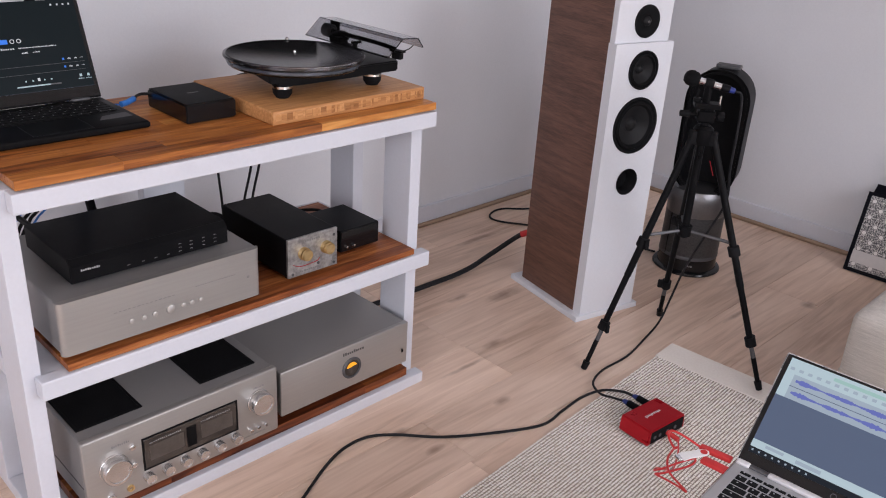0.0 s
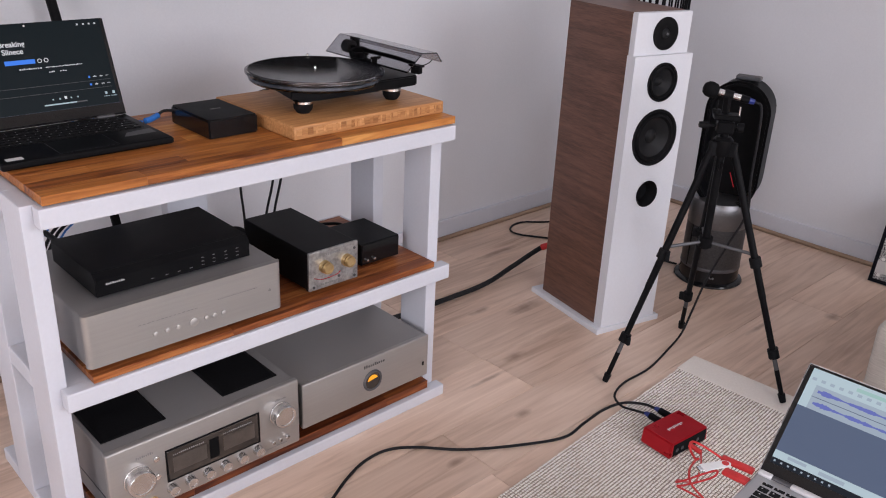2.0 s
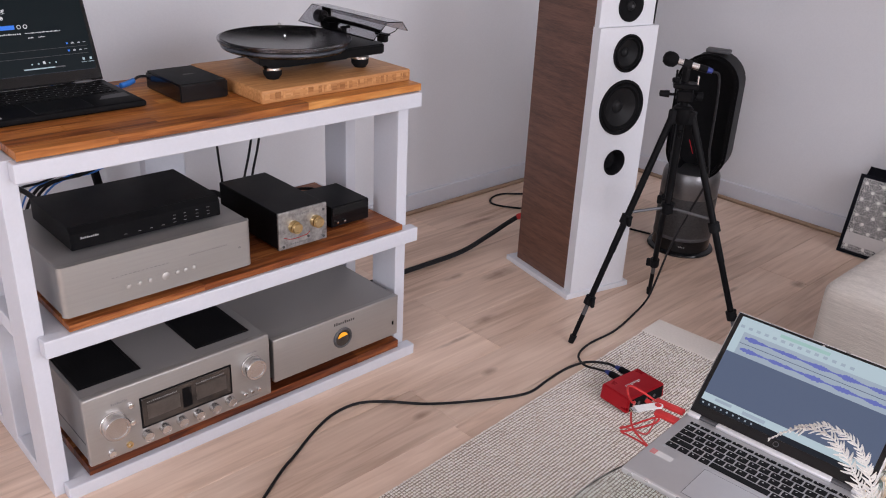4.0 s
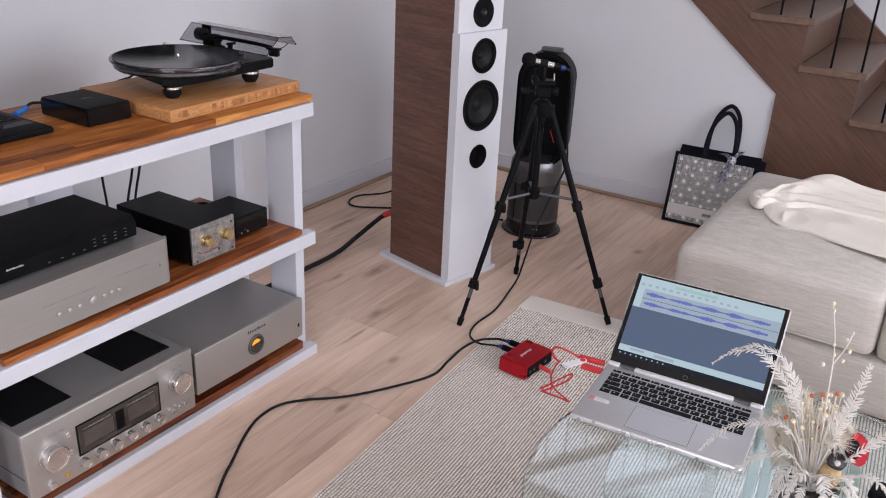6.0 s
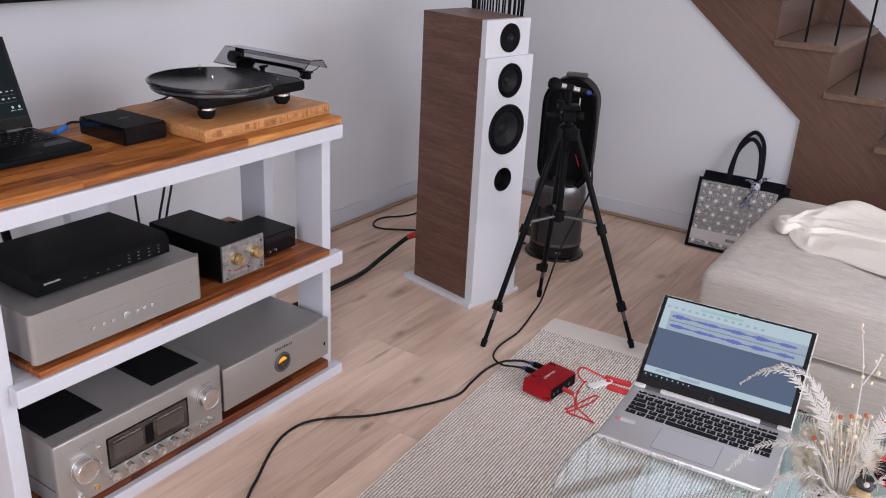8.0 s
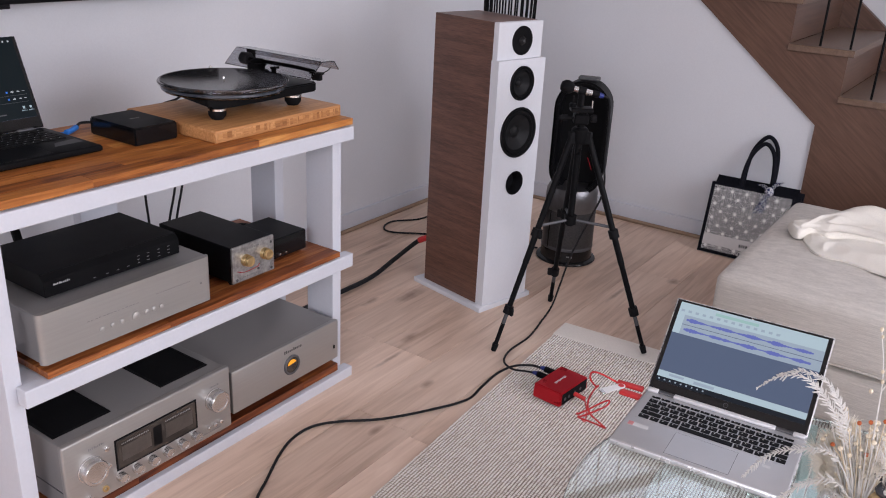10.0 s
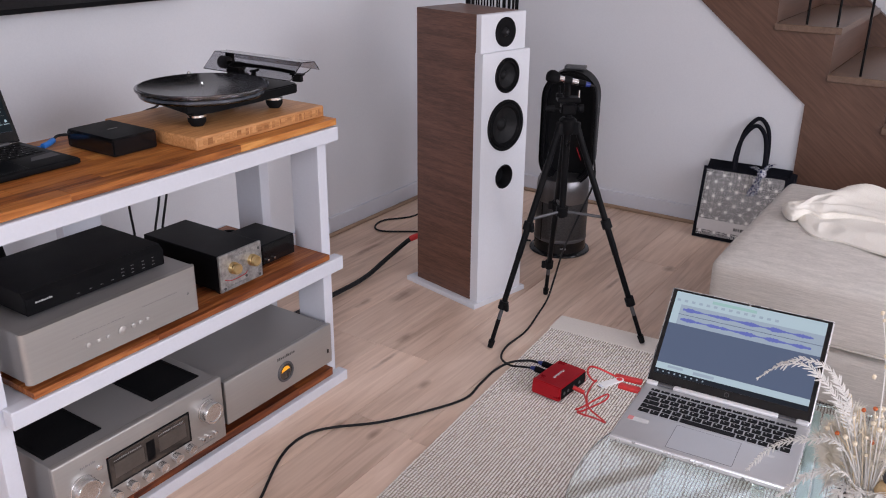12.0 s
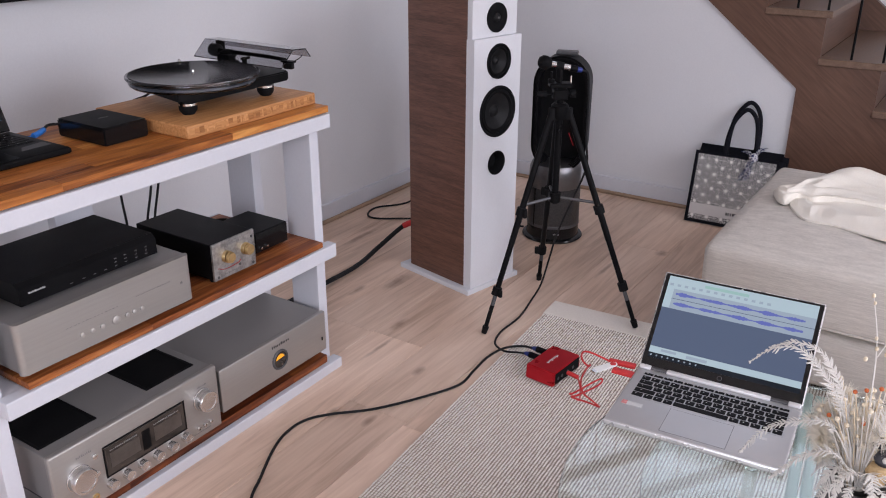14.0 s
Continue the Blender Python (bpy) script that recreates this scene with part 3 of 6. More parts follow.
tagged(link_mesh("wall_east", prism([(0.943, 0), (Y1, 0), (Y1, under(Y1)), (0.943, 0.576)], "x", XS, XS + 0.08), WALL),
       "white painted wall closing the space under the stairs", "wall", kind="structure")


def baseboard(name, b, quarter):
    tagged(link_mesh(name, b, WHITE), "low white painted baseboard", "baseboard", kind="structure")
    tagged(link_mesh("trim", quarter, TRIM), "thin oak beading along the baseboard", "trim", kind="structure")


baseboard("baseboard_north", box(X0, XS, Y1 - 0.014, Y1 + 0.002, 0.0, 0.078, 0.002), box(X0, XS - 0.014, Y1 - 0.030, Y1 - 0.014, -0.001, 0.016, 0.005))
baseboard("baseboard_east", box(XS - 0.014, XS + 0.002, 0.946, Y1 - 0.014, 0.0, 0.078, 0.002), box(XS - 0.030, XS - 0.014, 0.946, Y1 - 0.030, -0.001, 0.016, 0.005))

# stairs
stairs = thing("staircase", "dark oak staircase with closed side panel and thin black rods", "staircase", kind="structure")
outline = [(-0.05, 0.0), (0.943, 0.0), (0.943, 0.576), (Y1 - 0.002, under(Y1))]
NS = 12
saw = []
for k in range(1, NS + 1):
    ny = NOSE5 + GOING * (k - 5) + 0.022
    zt = RISE * k - 0.026
    saw += [(ny, zt - RISE + (0.026 if k == 1 else 0)), (ny, zt)]
saw = [(max(y, -0.05), max(z, 0)) for y, z in saw]
top_y = Y1 - 0.002
outline += [(top_y, RISE * NS - 0.026)] + saw[::-1][:-1]
part("stringer", prism(outline, "x", XS - 0.012, XS + 0.03), STAIR, stairs)
far = [(-0.22, 0), (Y1 - 0.002, 0.945 + 0.8 * (Y1 - 0.96)), (Y1 - 0.002, 0.5 + 0.8 * (Y1 - 0.96)), (0.3, 0)]
part("stringer", prism(far, "x", X1 - 0.045, X1 - 0.003), STAIR, stairs)
for k in range(1, NS + 1):
    ny = NOSE5 + GOING * (k - 5)
    back = min(ny + GOING + 0.024, Y1 - 0.003)
    part("tread", box(XS - 0.024, X1 - 0.048, ny, back, RISE * k - 0.026, RISE * k, 0.002), TREAD, stairs)
    part("riser", box(XS + 0.032, X1 - 0.048, ny + 0.024, ny + 0.04, RISE * (k - 1) + 0.001, RISE * k - 0.027), STAIR, stairs)
for j in range(-8, 13):
    by = 0.988 + 0.1105 * j
    k = 5 + math.floor((by - NOSE5) / GOING)
    if 1 <= k <= NS:
        top = min(H, 2.05 + SLOPE * (by - 1.31))
        part("baluster", lathe([(0.0046, RISE * k - 0.002), (0.0046, top), (0, top)], 10, pose(XS + 0.012, by, 0)), BLACK, stairs, smooth=True)
rail_end = 1.31 + (H - 0.01 - 2.11) / SLOPE
part("handrail", prism([(0.05, 2.04 - SLOPE * 1.26), (rail_end, H - 0.08), (rail_end, H - 0.01), (0.05, 2.11 - SLOPE * 1.26)], "x", XS - 0.010, XS + 0.034, 0.006), TREAD, stairs)


# ---- rack ----
rack = thing("hifi_rack", "white painted three-tier hifi rack with oiled wood shelves", "hifi rack")
RX0, RX1, RY0, RY1 = 0.505, 1.470, 1.715, 2.135
POST = (0.938, 1.046)
TIERS = ((0.0, 0.031), (0.351, 0.390), (0.716, 0.753))
LEGX, LEGY = (0.485, 1.422), (1.748, 1.968)
for z0, z1 in TIERS:
    part("front_rail", box(RX0, RX1, RY0, RY0 + 0.032, z0, z1, 0.0025, 2), WHITE, rack)
    part("back_rail", box(0.5195, 1.421, 2.07, 2.165, z0, z1, 0.0025, 2), WHITE, rack)
    for lx in LEGX:
        part("side_rail", box(lx, lx + 0.034, 1.847, 1.967, z0, z1, 0.0025, 2), WHITE, rack)
        part("side_rail", box(lx, lx + 0.034, 2.067, 2.165, z0, z1, 0.0025, 2), WHITE, rack)
    part("shelf_bed", box(0.5195, 1.421, RY0 + 0.033, 2.069, z0 + 0.004, z1 - 0.002), WHITE, rack)
for lx in LEGX:
    for ly in LEGY:
        part("leg", box(lx, lx + 0.034, ly, ly + 0.098, 0, TIERS[2][1], 0.002, 2), WHITE, rack)
part("leg", box(POST[0], POST[1], 2.166, 2.20, 0, TIERS[2][1], 0.002, 2), WHITE, rack)


def butcher_block(x0, x1, y0, y1, z0, z1, seed):
    rnd = random.Random(seed)
    rows = round((y1 - y0) / 0.042)
    w = (y1 - y0) / rows
    for r in range(rows):
        x = x0
        first = rnd.uniform(0.12, 0.4)
        while x < x1 - 1e-4:
            nx = min(x1, x + (first if x == x0 else rnd.uniform(0.3, 0.55)))
            if x1 - nx < 0.1:
                nx = x1
            yield x, nx, y0 + r * w, y0 + (r + 1) * w
            x = nx


def wood_shelf(x0, x1, y0, y1, z0, z1, seed, timber):
    for a, b, c, d in butcher_block(x0, x1, y0, y1, z0, z1, seed):
        cx, cy = (a + b) / 2, (c + d) / 2
        ob = part("stave", box(a - cx, b - cx, c - cy, d - cy, z0, z1, 0.0006), timber, rack)
        ob.location = (cx, cy, 0)


wood_shelf(0.515, 1.472, 1.722, 2.132, 0.7560, 0.773, 3, ACACIA)
wood_shelf(0.558, 1.421, 1.7205, 2.12, 0.3925, 0.407, 5, ACACIA_RED_SHADED)
wood_shelf(0.556, 1.421, 1.728, 2.12, 0.0335, 0.0565, 8, ACACIA_RED_SHADED)


# ---- equipment on the rack ----
FRONT = pose(0, 0, 0, 90)          # a lathe's axis turned to face -y


def knob_bm(x, y, z, r, depth, seg=28):
    """A turned knob whose face looks towards -y from the panel at y."""
    return lathe([(r * 1.04, 0), (r * 1.04, depth * 0.12), (r, depth * 0.16), (r, depth * 0.9), (r * 0.93, depth), (r * 0.75, depth), (r * 0.72, depth * 0.93), (0, depth * 0.93)], seg, pose(x, y, z) @ FRONT)


def feet(parent, x0, x1, y0, y1, z, h, r=0.02, material=None):
    for fx in (x0, x1):
        for fy in (y0, y1):
            part("foot", lathe([(0, 0), (r * 0.85, 0), (r, h * 0.3), (r, h + 0.001), (0, h + 0.001)], 18, pose(fx, fy, z)), material or RUBBER, parent, smooth=True)


# integrated amplifier
AY, AX0, AX1, AZ0, AZ1 = 1.700, 0.552, 0.995, 0.074, 0.240
amp = thing("integrated_amplifier", "silver integrated amplifier with meter window and knobs on the bottom shelf", "amplifier")
body = part("body", box(AX0 + 0.003, AX1 - 0.003, AY + 0.014, AY + 0.40, AZ0 + 0.004, AZ1 - 0.003, 0.002, 2), SILVER_TOP, amp)
front = part("front_panel", box(AX0, AX1, AY, AY + 0.016, AZ0, AZ1, 0.004, 3), SILVER, amp, smooth=True)
feet(amp, AX0 + 0.05, AX1 - 0.05, AY + 0.06, AY + 0.34, 0.0565, 0.019)


def ax(f):
    return AX0 + f * (AX1 - AX0)


def az(f):
    return AZ0 + f * (AZ1 - AZ0)


win = part("meter_window", box(ax(0.275), ax(0.755), AY - 0.003, AY + 0.002, az(0.30), az(0.73), 0.0015), DARKGLASS, amp, "dark glass meter window")
part("meter_frame", merged(box(ax(0.267), ax(0.763), AY - 0.002, AY + 0.001, az(0.73), az(0.75)), box(ax(0.267), ax(0.763), AY - 0.002, AY + 0.001, az(0.28), az(0.30)),
                           box(ax(0.267), ax(0.275), AY - 0.002, AY + 0.001, az(0.30), az(0.73)), box(ax(0.755), ax(0.763), AY - 0.002, AY + 0.001, az(0.30), az(0.73))), BLACK, win)
part("meter_scale", box(ax(0.485), ax(0.535), AY - 0.0036, AY - 0.003, az(0.36), az(0.66)), BLACK, win)
for f0 in (0.30, 0.56):
    part("meter_scale", box(ax(f0), ax(f0 + 0.17), AY - 0.0036, AY - 0.003, az(0.40), az(0.62)), METER, win)
    bars(win, GREYPRINT, ax(f0), AY - 0.0037, az(0.655), 16, 0.003, 0.0045, (1, 0, 0), (0, 0, 1))
part("selector_knob", knob_bm(ax(0.13), AY, az(0.52), 0.029, 0.026), KNOB, amp, smooth=True)
part("volume_knob", knob_bm(ax(0.885), AY, az(0.60), 0.027, 0.026), KNOB, amp, smooth=True)
for i in range(6):
    part("tone_knob", knob_bm(ax(0.285 + i * 0.092), AY, az(0.175), 0.0115, 0.016, 20), KNOB, amp, smooth=True)
for i in range(3):
    part("button", lathe([(0.0045, 0), (0.0045, 0.006), (0.0035, 0.007), (0, 0.007)], 14, pose(ax(0.835 + i * 0.042), AY, az(0.18)) @ FRONT), CHROME, amp, smooth=True)
for fz in (0.62, 0.36):
    part("button", lathe([(0.006, 0), (0.006, 0.005), (0.004, 0.006), (0, 0.006)], 14, pose(ax(0.222), AY, az(fz + 0.08)) @ FRONT), CHROME, amp, smooth=True)
part("headphone_jack", lathe([(0.0075, 0), (0.0075, 0.004), (0.004, 0.004), (0.0035, -0.004), (0, -0.004)], 18, pose(ax(0.195), AY, az(0.12)) @ FRONT), GOLD, amp, smooth=True)
part("power_button", knob_bm(ax(0.105), AY, az(0.10), 0.008, 0.008, 18), CHROME, amp, smooth=True)
bars(amp, GREYPRINT, ax(0.13), AY - 0.0005, az(0.79), 9, 0.005, 0.0042, (1, 0, 0), (0, 0, 1))
bars(amp, GREYPRINT, ax(0.86), AY - 0.0005, az(0.80), 8, 0.004, 0.0035, (1, 0, 0), (0, 0, 1))
bars(amp, GREYPRINT, ax(0.78), AY - 0.0005, az(0.09), 26, 0.002, 0.0024, (1, 0, 0), (0, 0, 1))
# two sunken vent grilles in the lid
for gx in (0.570, 0.838):
    vent = part("vent_grille", box(gx, gx + 0.125, AY + 0.055, AY + 0.32, AZ1 - 0.0035, AZ1 - 0.0015), MATT, amp, "black vent grille")
    part("vent_frame", merged(box(gx - 0.006, gx, AY + 0.049, AY + 0.326, AZ1 - 0.004, AZ1 - 0.0005), box(gx + 0.125, gx + 0.131, AY + 0.049, AY + 0.326, AZ1 - 0.004, AZ1 - 0.0005),
                              box(gx, gx + 0.125, AY + 0.049, AY + 0.055, AZ1 - 0.004, AZ1 - 0.0005), box(gx, gx + 0.125, AY + 0.32, AY + 0.326, AZ1 - 0.004, AZ1 - 0.0005)), BLACK, vent)
part("side_seam", box(AX0 + 0.0024, AX0 + 0.0032, AY + 0.02, AY + 0.395, AZ0 + 0.045, AZ0 + 0.048), GUNMETAL, amp)

# power conditioner with a round amber lamp
PY, PX0, PX1, PZ0, PZ1 = 1.712, 1.012, 1.404, 0.090, 0.209
pwr = thing("power_supply", "silver audio power unit with round amber window on the bottom shelf", "hifi component")
part("body", box(PX0 + 0.002, PX1 - 0.002, PY + 0.012, PY + 0.38, PZ0 + 0.003, PZ1 - 0.002, 0.003, 2), SILVER_TOP, pwr)
part("front_panel", box(PX0, PX1, PY, PY + 0.014, PZ0, PZ1, 0.003, 3), SILVER, pwr, smooth=True)
feet(pwr, PX0 + 0.05, PX1 - 0.05, PY + 0.07, PY + 0.33, 0.0565, 0.035)
pc = pose(PX0 + 0.528 * (PX1 - PX0), PY, PZ0 + 0.455 * (PZ1 - PZ0))
eye = part("lamp_bezel", lathe([(0.029, -0.001), (0.029, 0.002), (0.026, 0.005), (0.023, 0.004), (0.022, -0.001)], 36, pc @ FRONT), GUNMETAL, pwr, "dark metal bezel", True)
part("lamp_glass", lathe([(0.0225, 0.0), (0.0225, 0.0015), (0, 0.0015)], 36, pc @ FRONT), DARKGLASS, eye, smooth=True)
part("glow_segment", prism([(0.016 * math.cos(a), 0.016 * math.sin(a)) for a in [radians(20 + 17 * i) for i in range(10)]], "y", -0.0024, -0.0016), EYE_AMBER, eye).matrix_local = pc
bars(pwr, DARKPRINT, PX0 + 0.46 * (PX1 - PX0), PY - 0.0005, PZ0 + 0.80 * (PZ1 - PZ0), 10, 0.008, 0.0066, (1, 0, 0), (0, 0, 1))
part("switch", box(PX1 - 0.02, PX1 - 0.016, PY - 0.002, PY + 0.001, PZ0 + 0.035, PZ0 + 0.045), BLACK, pwr)

# disc player on the middle shelf
BY, BX0, BX1, BZ0, BZ1 = 1.722, 0.553, 0.975, 0.422, 0.531
player = thing("disc_player", "wide silver disc player with small round buttons on the middle shelf", "hifi component")
part("body", box(BX0 + 0.001, BX1 - 0.001, BY + 0.01, BY + 0.35, BZ0 + 0.002, BZ1 - 0.001, 0.003, 2), SILVER_TOP, player)
rounded = [(BX0, BY + 0.014)] + [(BX0 + 0.012 - 0.012 * math.cos(a), BY + 0.012 - 0.012 * math.sin(a)) for a in [radians(15 * i) for i in range(7)]]
rounded += [(BX0 + BX1 - x, y) for x, y in rounded[::-1]]
part("front_panel", prism(rounded, "z", BZ0, BZ1), SILVER, player, smooth=True)
feet(player, BX0 + 0.05, BX1 - 0.05, BY + 0.06, BY + 0.30, 0.4065, 0.017)
for i, fx in enumerate((0.316, 0.374, 0.428, 0.508, 0.573, 0.616, 0.663)):
    part("button", lathe([(0.0052 if i != 3 else 0.0095, 0), (0.0052 if i != 3 else 0.0095, 0.003), (0.0035 if i != 3 else 0.008, 0.004), (0, 0.004)], 20, pose(BX0 + fx * (BX1 - BX0), BY, BZ0 + 0.033) @ FRONT), BUTTON, player, smooth=True)
bars(player, GREYPRINT, BX0 + 0.24 * (BX1 - BX0), BY - 0.0005, BZ0 + 0.060, 14, 0.0016, 0.009, (1, 0, 0), (0, 0, 1))
bars(player, GREYPRINT, BX0 + 0.64 * (BX1 - BX0), BY - 0.0005, BZ0 + 0.064, 22, 0.0016, 0.0042, (1, 0, 0), (0, 0, 1))
bars(player, GREYPRINT, BX0 + 0.92 * (BX1 - BX0), BY - 0.0005, BZ0 + 0.048, 3, 0.006, 0.002, (1, 0, 0), (0, 0, 1))

# black converter lying on the player
DX0, DX1, DY, DZ0, DZ1 = 0.602, 0.930, 1.772, 0.538, 0.585
dac = thing("audio_converter", "flat black digital converter with white dots on the silver player", "hifi component")
part("body", prism([(DY, DZ0), (DY, DZ1 - 0.013), (DY + 0.012, DZ1), (1.988, DZ1), (1.988, DZ0)], "x", DX0, DX1, 0.0012), BLACK, dac)
feet(dac, DX0 + 0.04, DX1 - 0.04, DY + 0.05, DY + 0.20, 0.5308, 0.0075, 0.012)
bars(dac, PRINT, DX0 + 0.02, DY - 0.0005, DZ0 + 0.022, 9, 0.0038, 0.0042, (1, 0, 0), (0, 0, 1))
for fx in (0.33, 0.42, 0.50, 0.58, 0.66, 0.735, 0.82, 0.90):
    bars(dac, DIMPRINT, DX0 + fx * (DX1 - DX0), DY - 0.0005, DZ0 + 0.009, 3, 0.0013, 0.0022, (1, 0, 0), (0, 0, 1))
for fz in (0.017, 0.025):
    for fx in (0.66, 0.735, 0.82, 0.90):
        bars(dac, DIMPRINT, DX0 + fx * (DX1 - DX0), DY - 0.0005, DZ0 + fz, 3, 0.0013, 0.0022, (1, 0, 0), (0, 0, 1))

# tube preamp with gold knobs
QX0, QX1, QY, QZ0, QZ1 = 1.064, 1.199, 1.748, 0.420, 0.512
pre = thing("preamplifier", "small black preamplifier with silver face and gold knobs", "preamplifier")
part("body", box(QX0, QX1, QY + 0.006, QY + 0.275, QZ0, QZ1, 0.0025, 2), BLACK, pre)
face = part("front_panel", box(QX0 - 0.001, QX1 + 0.001, QY, QY + 0.007, QZ0 - 0.001, QZ1 + 0.001, 0.0015, 2), SCUFFED, pre, "scratched silver front panel")
for fx in (0.30, 0.76):
    at = pose(QX0 + fx * 0.135, QY, QZ0 + 0.053) @ FRONT
    k = part("knob", lathe([(0.0150, 0), (0.0150, 0.008), (0.0140, 0.0095), (0.0105, 0.0095), (0.0105, 0.0110), (0.0125, 0.0110), (0.0130, 0.012), (0.0130, 0.019), (0.0120, 0.0205), (0.0085, 0.0205), (0.0080, 0.0195), (0, 0.0195)], 28, at), GOLD, pre, "ribbed gold knob", True)
    part("collar_gap", lathe([(0.0108, 0.0095), (0.0108, 0.0111)], 24, at), BLACK, k)
    for q in range(24):
        a = 2 * math.pi * q / 24
        part("rib", moved(box(-0.0006, 0.0006, 0.0126, 0.0136, 0.0123, 0.0187), at @ Matrix.Rotation(a, 4, "Z")), GOLD, k)
for fx, fz in ((0.08, 0.08), (0.93, 0.08), (0.93, 0.84), (0.60, 0.20)):
    part("screw", lathe([(0.0035, 0), (0.0035, 0.0015), (0, 0.002)], 12, pose(QX0 + fx * 0.135, QY, QZ0 + fz * 0.092) @ FRONT), GUNMETAL, pre, smooth=True)
bars(pre, GREYPRINT, QX0 + 0.045, QY - 0.0005, QZ0 + 0.079, 7, 0.006, 0.006, (1, 0, 0), (0, 0, 1))
bars(pre, GREYPRINT, QX0 + 0.03, QY - 0.0005, QZ0 + 0.008, 9, 0.004, 0.006, (1, 0, 0), (0, 0, 1))
part("red_line", sweep([(QX0 + 0.012, QY - 0.0005, QZ0 + 0.030), (QX0 + 0.035, QY - 0.0005, QZ0 + 0.022), (QX0 + 0.075, QY - 0.0005, QZ0 + 0.024), (QX0 + 0.085, QY - 0.0005, QZ0 + 0.030)], 0.0009, 6), RED, face)
feet(pre, QX0 + 0.02, QX1 - 0.02, QY + 0.03, QY + 0.24, 0.4065, 0.013, 0.009)

# little black box beside it
sup = thing("small_power_box", "small black metal box with two silver pins on the shelf", "hifi component")
part("body", box(1.252, 1.372, 1.803, 1.945, 0.412, 0.468, 0.002, 2), BLACK, sup)
part("front_panel", box(1.254, 1.370, 1.800, 1.803, 0.414, 0.466, 0.001), GLOSS, sup)
for px in (1.268, 1.290):
    part("pin", lathe([(0.003, 0), (0.003, 0.006), (0, 0.007)], 12, pose(px, 1.8, 0.426) @ FRONT), CHROME, sup, smooth=True)
feet(sup, 1.27, 1.355, 1.82, 1.93, 0.4065, 0.006, 0.008)


# ---- on top of the rack ----
TOP = 0.7732
board = thing("chopping_board", "thick bamboo board under the turntable", "board")
part("slab", box(1.042, 1.468, 1.760, 2.085, TOP, TOP + 0.030, 0.004, 3), BAMBOO, board, smooth=True)
rnd = random.Random(11)
x = 1.048
while x < 1.460:
    w = rnd.choice((0.004, 0.006, 0.009, 0.014))
    nx = min(x + w, 1.463)
    ob = part("strip", box(-(nx - x) / 2, (nx - x) / 2 - 0.0004, 0, 0.002, TOP + 0.0075, TOP + 0.0235), BAMBOO, board)
    ob.location = ((x + nx) / 2, 1.7592, 0)
    x = nx
BT = TOP + 0.030

# turntable
tt = thing("turntable", "black turntable with glass platter and smoked arm cover on bamboo board", "turntable")
CX, CY = 1.197, 1.903
plinth = [(1.085, 1.835), (1.15, 1.815), (1.30, 1.80), (1.415, 1.80), (1.425, 1.815), (1.425, 2.02), (1.405, 2.05), (1.20, 2.055), (1.12, 2.0)]
part("plinth", prism(plinth, "z", BT + 0.036, BT + 0.060, 0.003), BLACK, tt)
part("sub_plinth", prism([(1.11, 1.845), (1.16, 1.83), (1.33, 1.83), (1.35, 1.99), (1.24, 2.03), (1.15, 1.985)], "z", BT + 0.026, BT + 0.038, 0.003), MATT, tt)
for fx, fy in ((1.128, 1.852), (1.375, 1.845), (1.36, 2.01)):
    foot = part("foot", lathe([(0, 0), (0.014, 0), (0.021, 0.010), (0.022, 0.022), (0, 0.022)], 24, pose(fx, fy, BT)), RUBBER, tt, smooth=True)
    part("foot_ring", lathe([(0, 0.022), (0.0225, 0.022), (0.0225, 0.027), (0, 0.027)], 24, pose(fx, fy, BT)), CHROME, foot, smooth=True)
part("sub_platter", lathe([(0, 0.057), (0.146, 0.057), (0.149, 0.060), (0.149, 0.071), (0, 0.071)], 72, pose(CX, CY, BT)), ACRYL, tt, smooth=True)
part("platter", lathe([(0, 0.071), (0.1485, 0.071), (0.1500, 0.073), (0.1500, 0.078), (0.1490, 0.0795), (0, 0.0795)], 72, pose(CX, CY, BT)), GLOSS, tt, smooth=True)
part("platter_rim", lathe([(0.1502, 0.0735), (0.1560, 0.0735), (0.1572, 0.0750), (0.1572, 0.0785), (0.1560, 0.0798), (0.1502, 0.0798), (0.1502, 0.0735)], 96, pose(CX, CY, BT)), SMOKE, tt, "smoked glass platter rim", True)
part("record", lathe([(0, 0.0808), (0.1465, 0.0808), (0.1495, 0.0812), (0.1505, 0.0806), (0.1505, 0.0796), (0, 0.0796)], 72, pose(CX, CY, BT)), VINYL, tt, smooth=True)
part("spindle", lathe([(0.0028, 0.080), (0.0028, 0.085), (0.002, 0.0865), (0, 0.087)], 16, pose(CX, CY, BT)), CHROME, tt, smooth=True)
part("drive_ring", lathe([(0.1492, 0.062), (0.1502, 0.063), (0.1502, 0.068), (0.1492, 0.069)], 72, pose(CX, CY, BT)), PLATTERGLASS, tt, smooth=True)
part("rim_button", lathe([(0, 0.0795), (0.004, 0.080), (0.005, 0.084), (0.003, 0.088), (0, 0.089)], 16, pose(1.262, 2.026, BT)), CHROME, tt, smooth=True)
AXX, AYY = 1.395, 1.990
arm = part("arm_base", lathe([(0, 0.058), (0.028, 0.058), (0.028, 0.066), (0.018, 0.070), (0.018, 0.076), (0.022, 0.080), (0.022, 0.092), (0.012, 0.097), (0, 0.097)], 24, pose(AXX, AYY, BT)), BLACK, tt, smooth=True)
part("arm_tube", sweep([(AXX, AYY + 0.035, BT + 0.092), (AXX, AYY, BT + 0.092), (AXX - 0.003, 1.86, BT + 0.094), (AXX - 0.012, 1.776, BT + 0.094)], 0.0058, 12, 4, 0.0045), BLACK, arm, smooth=True)
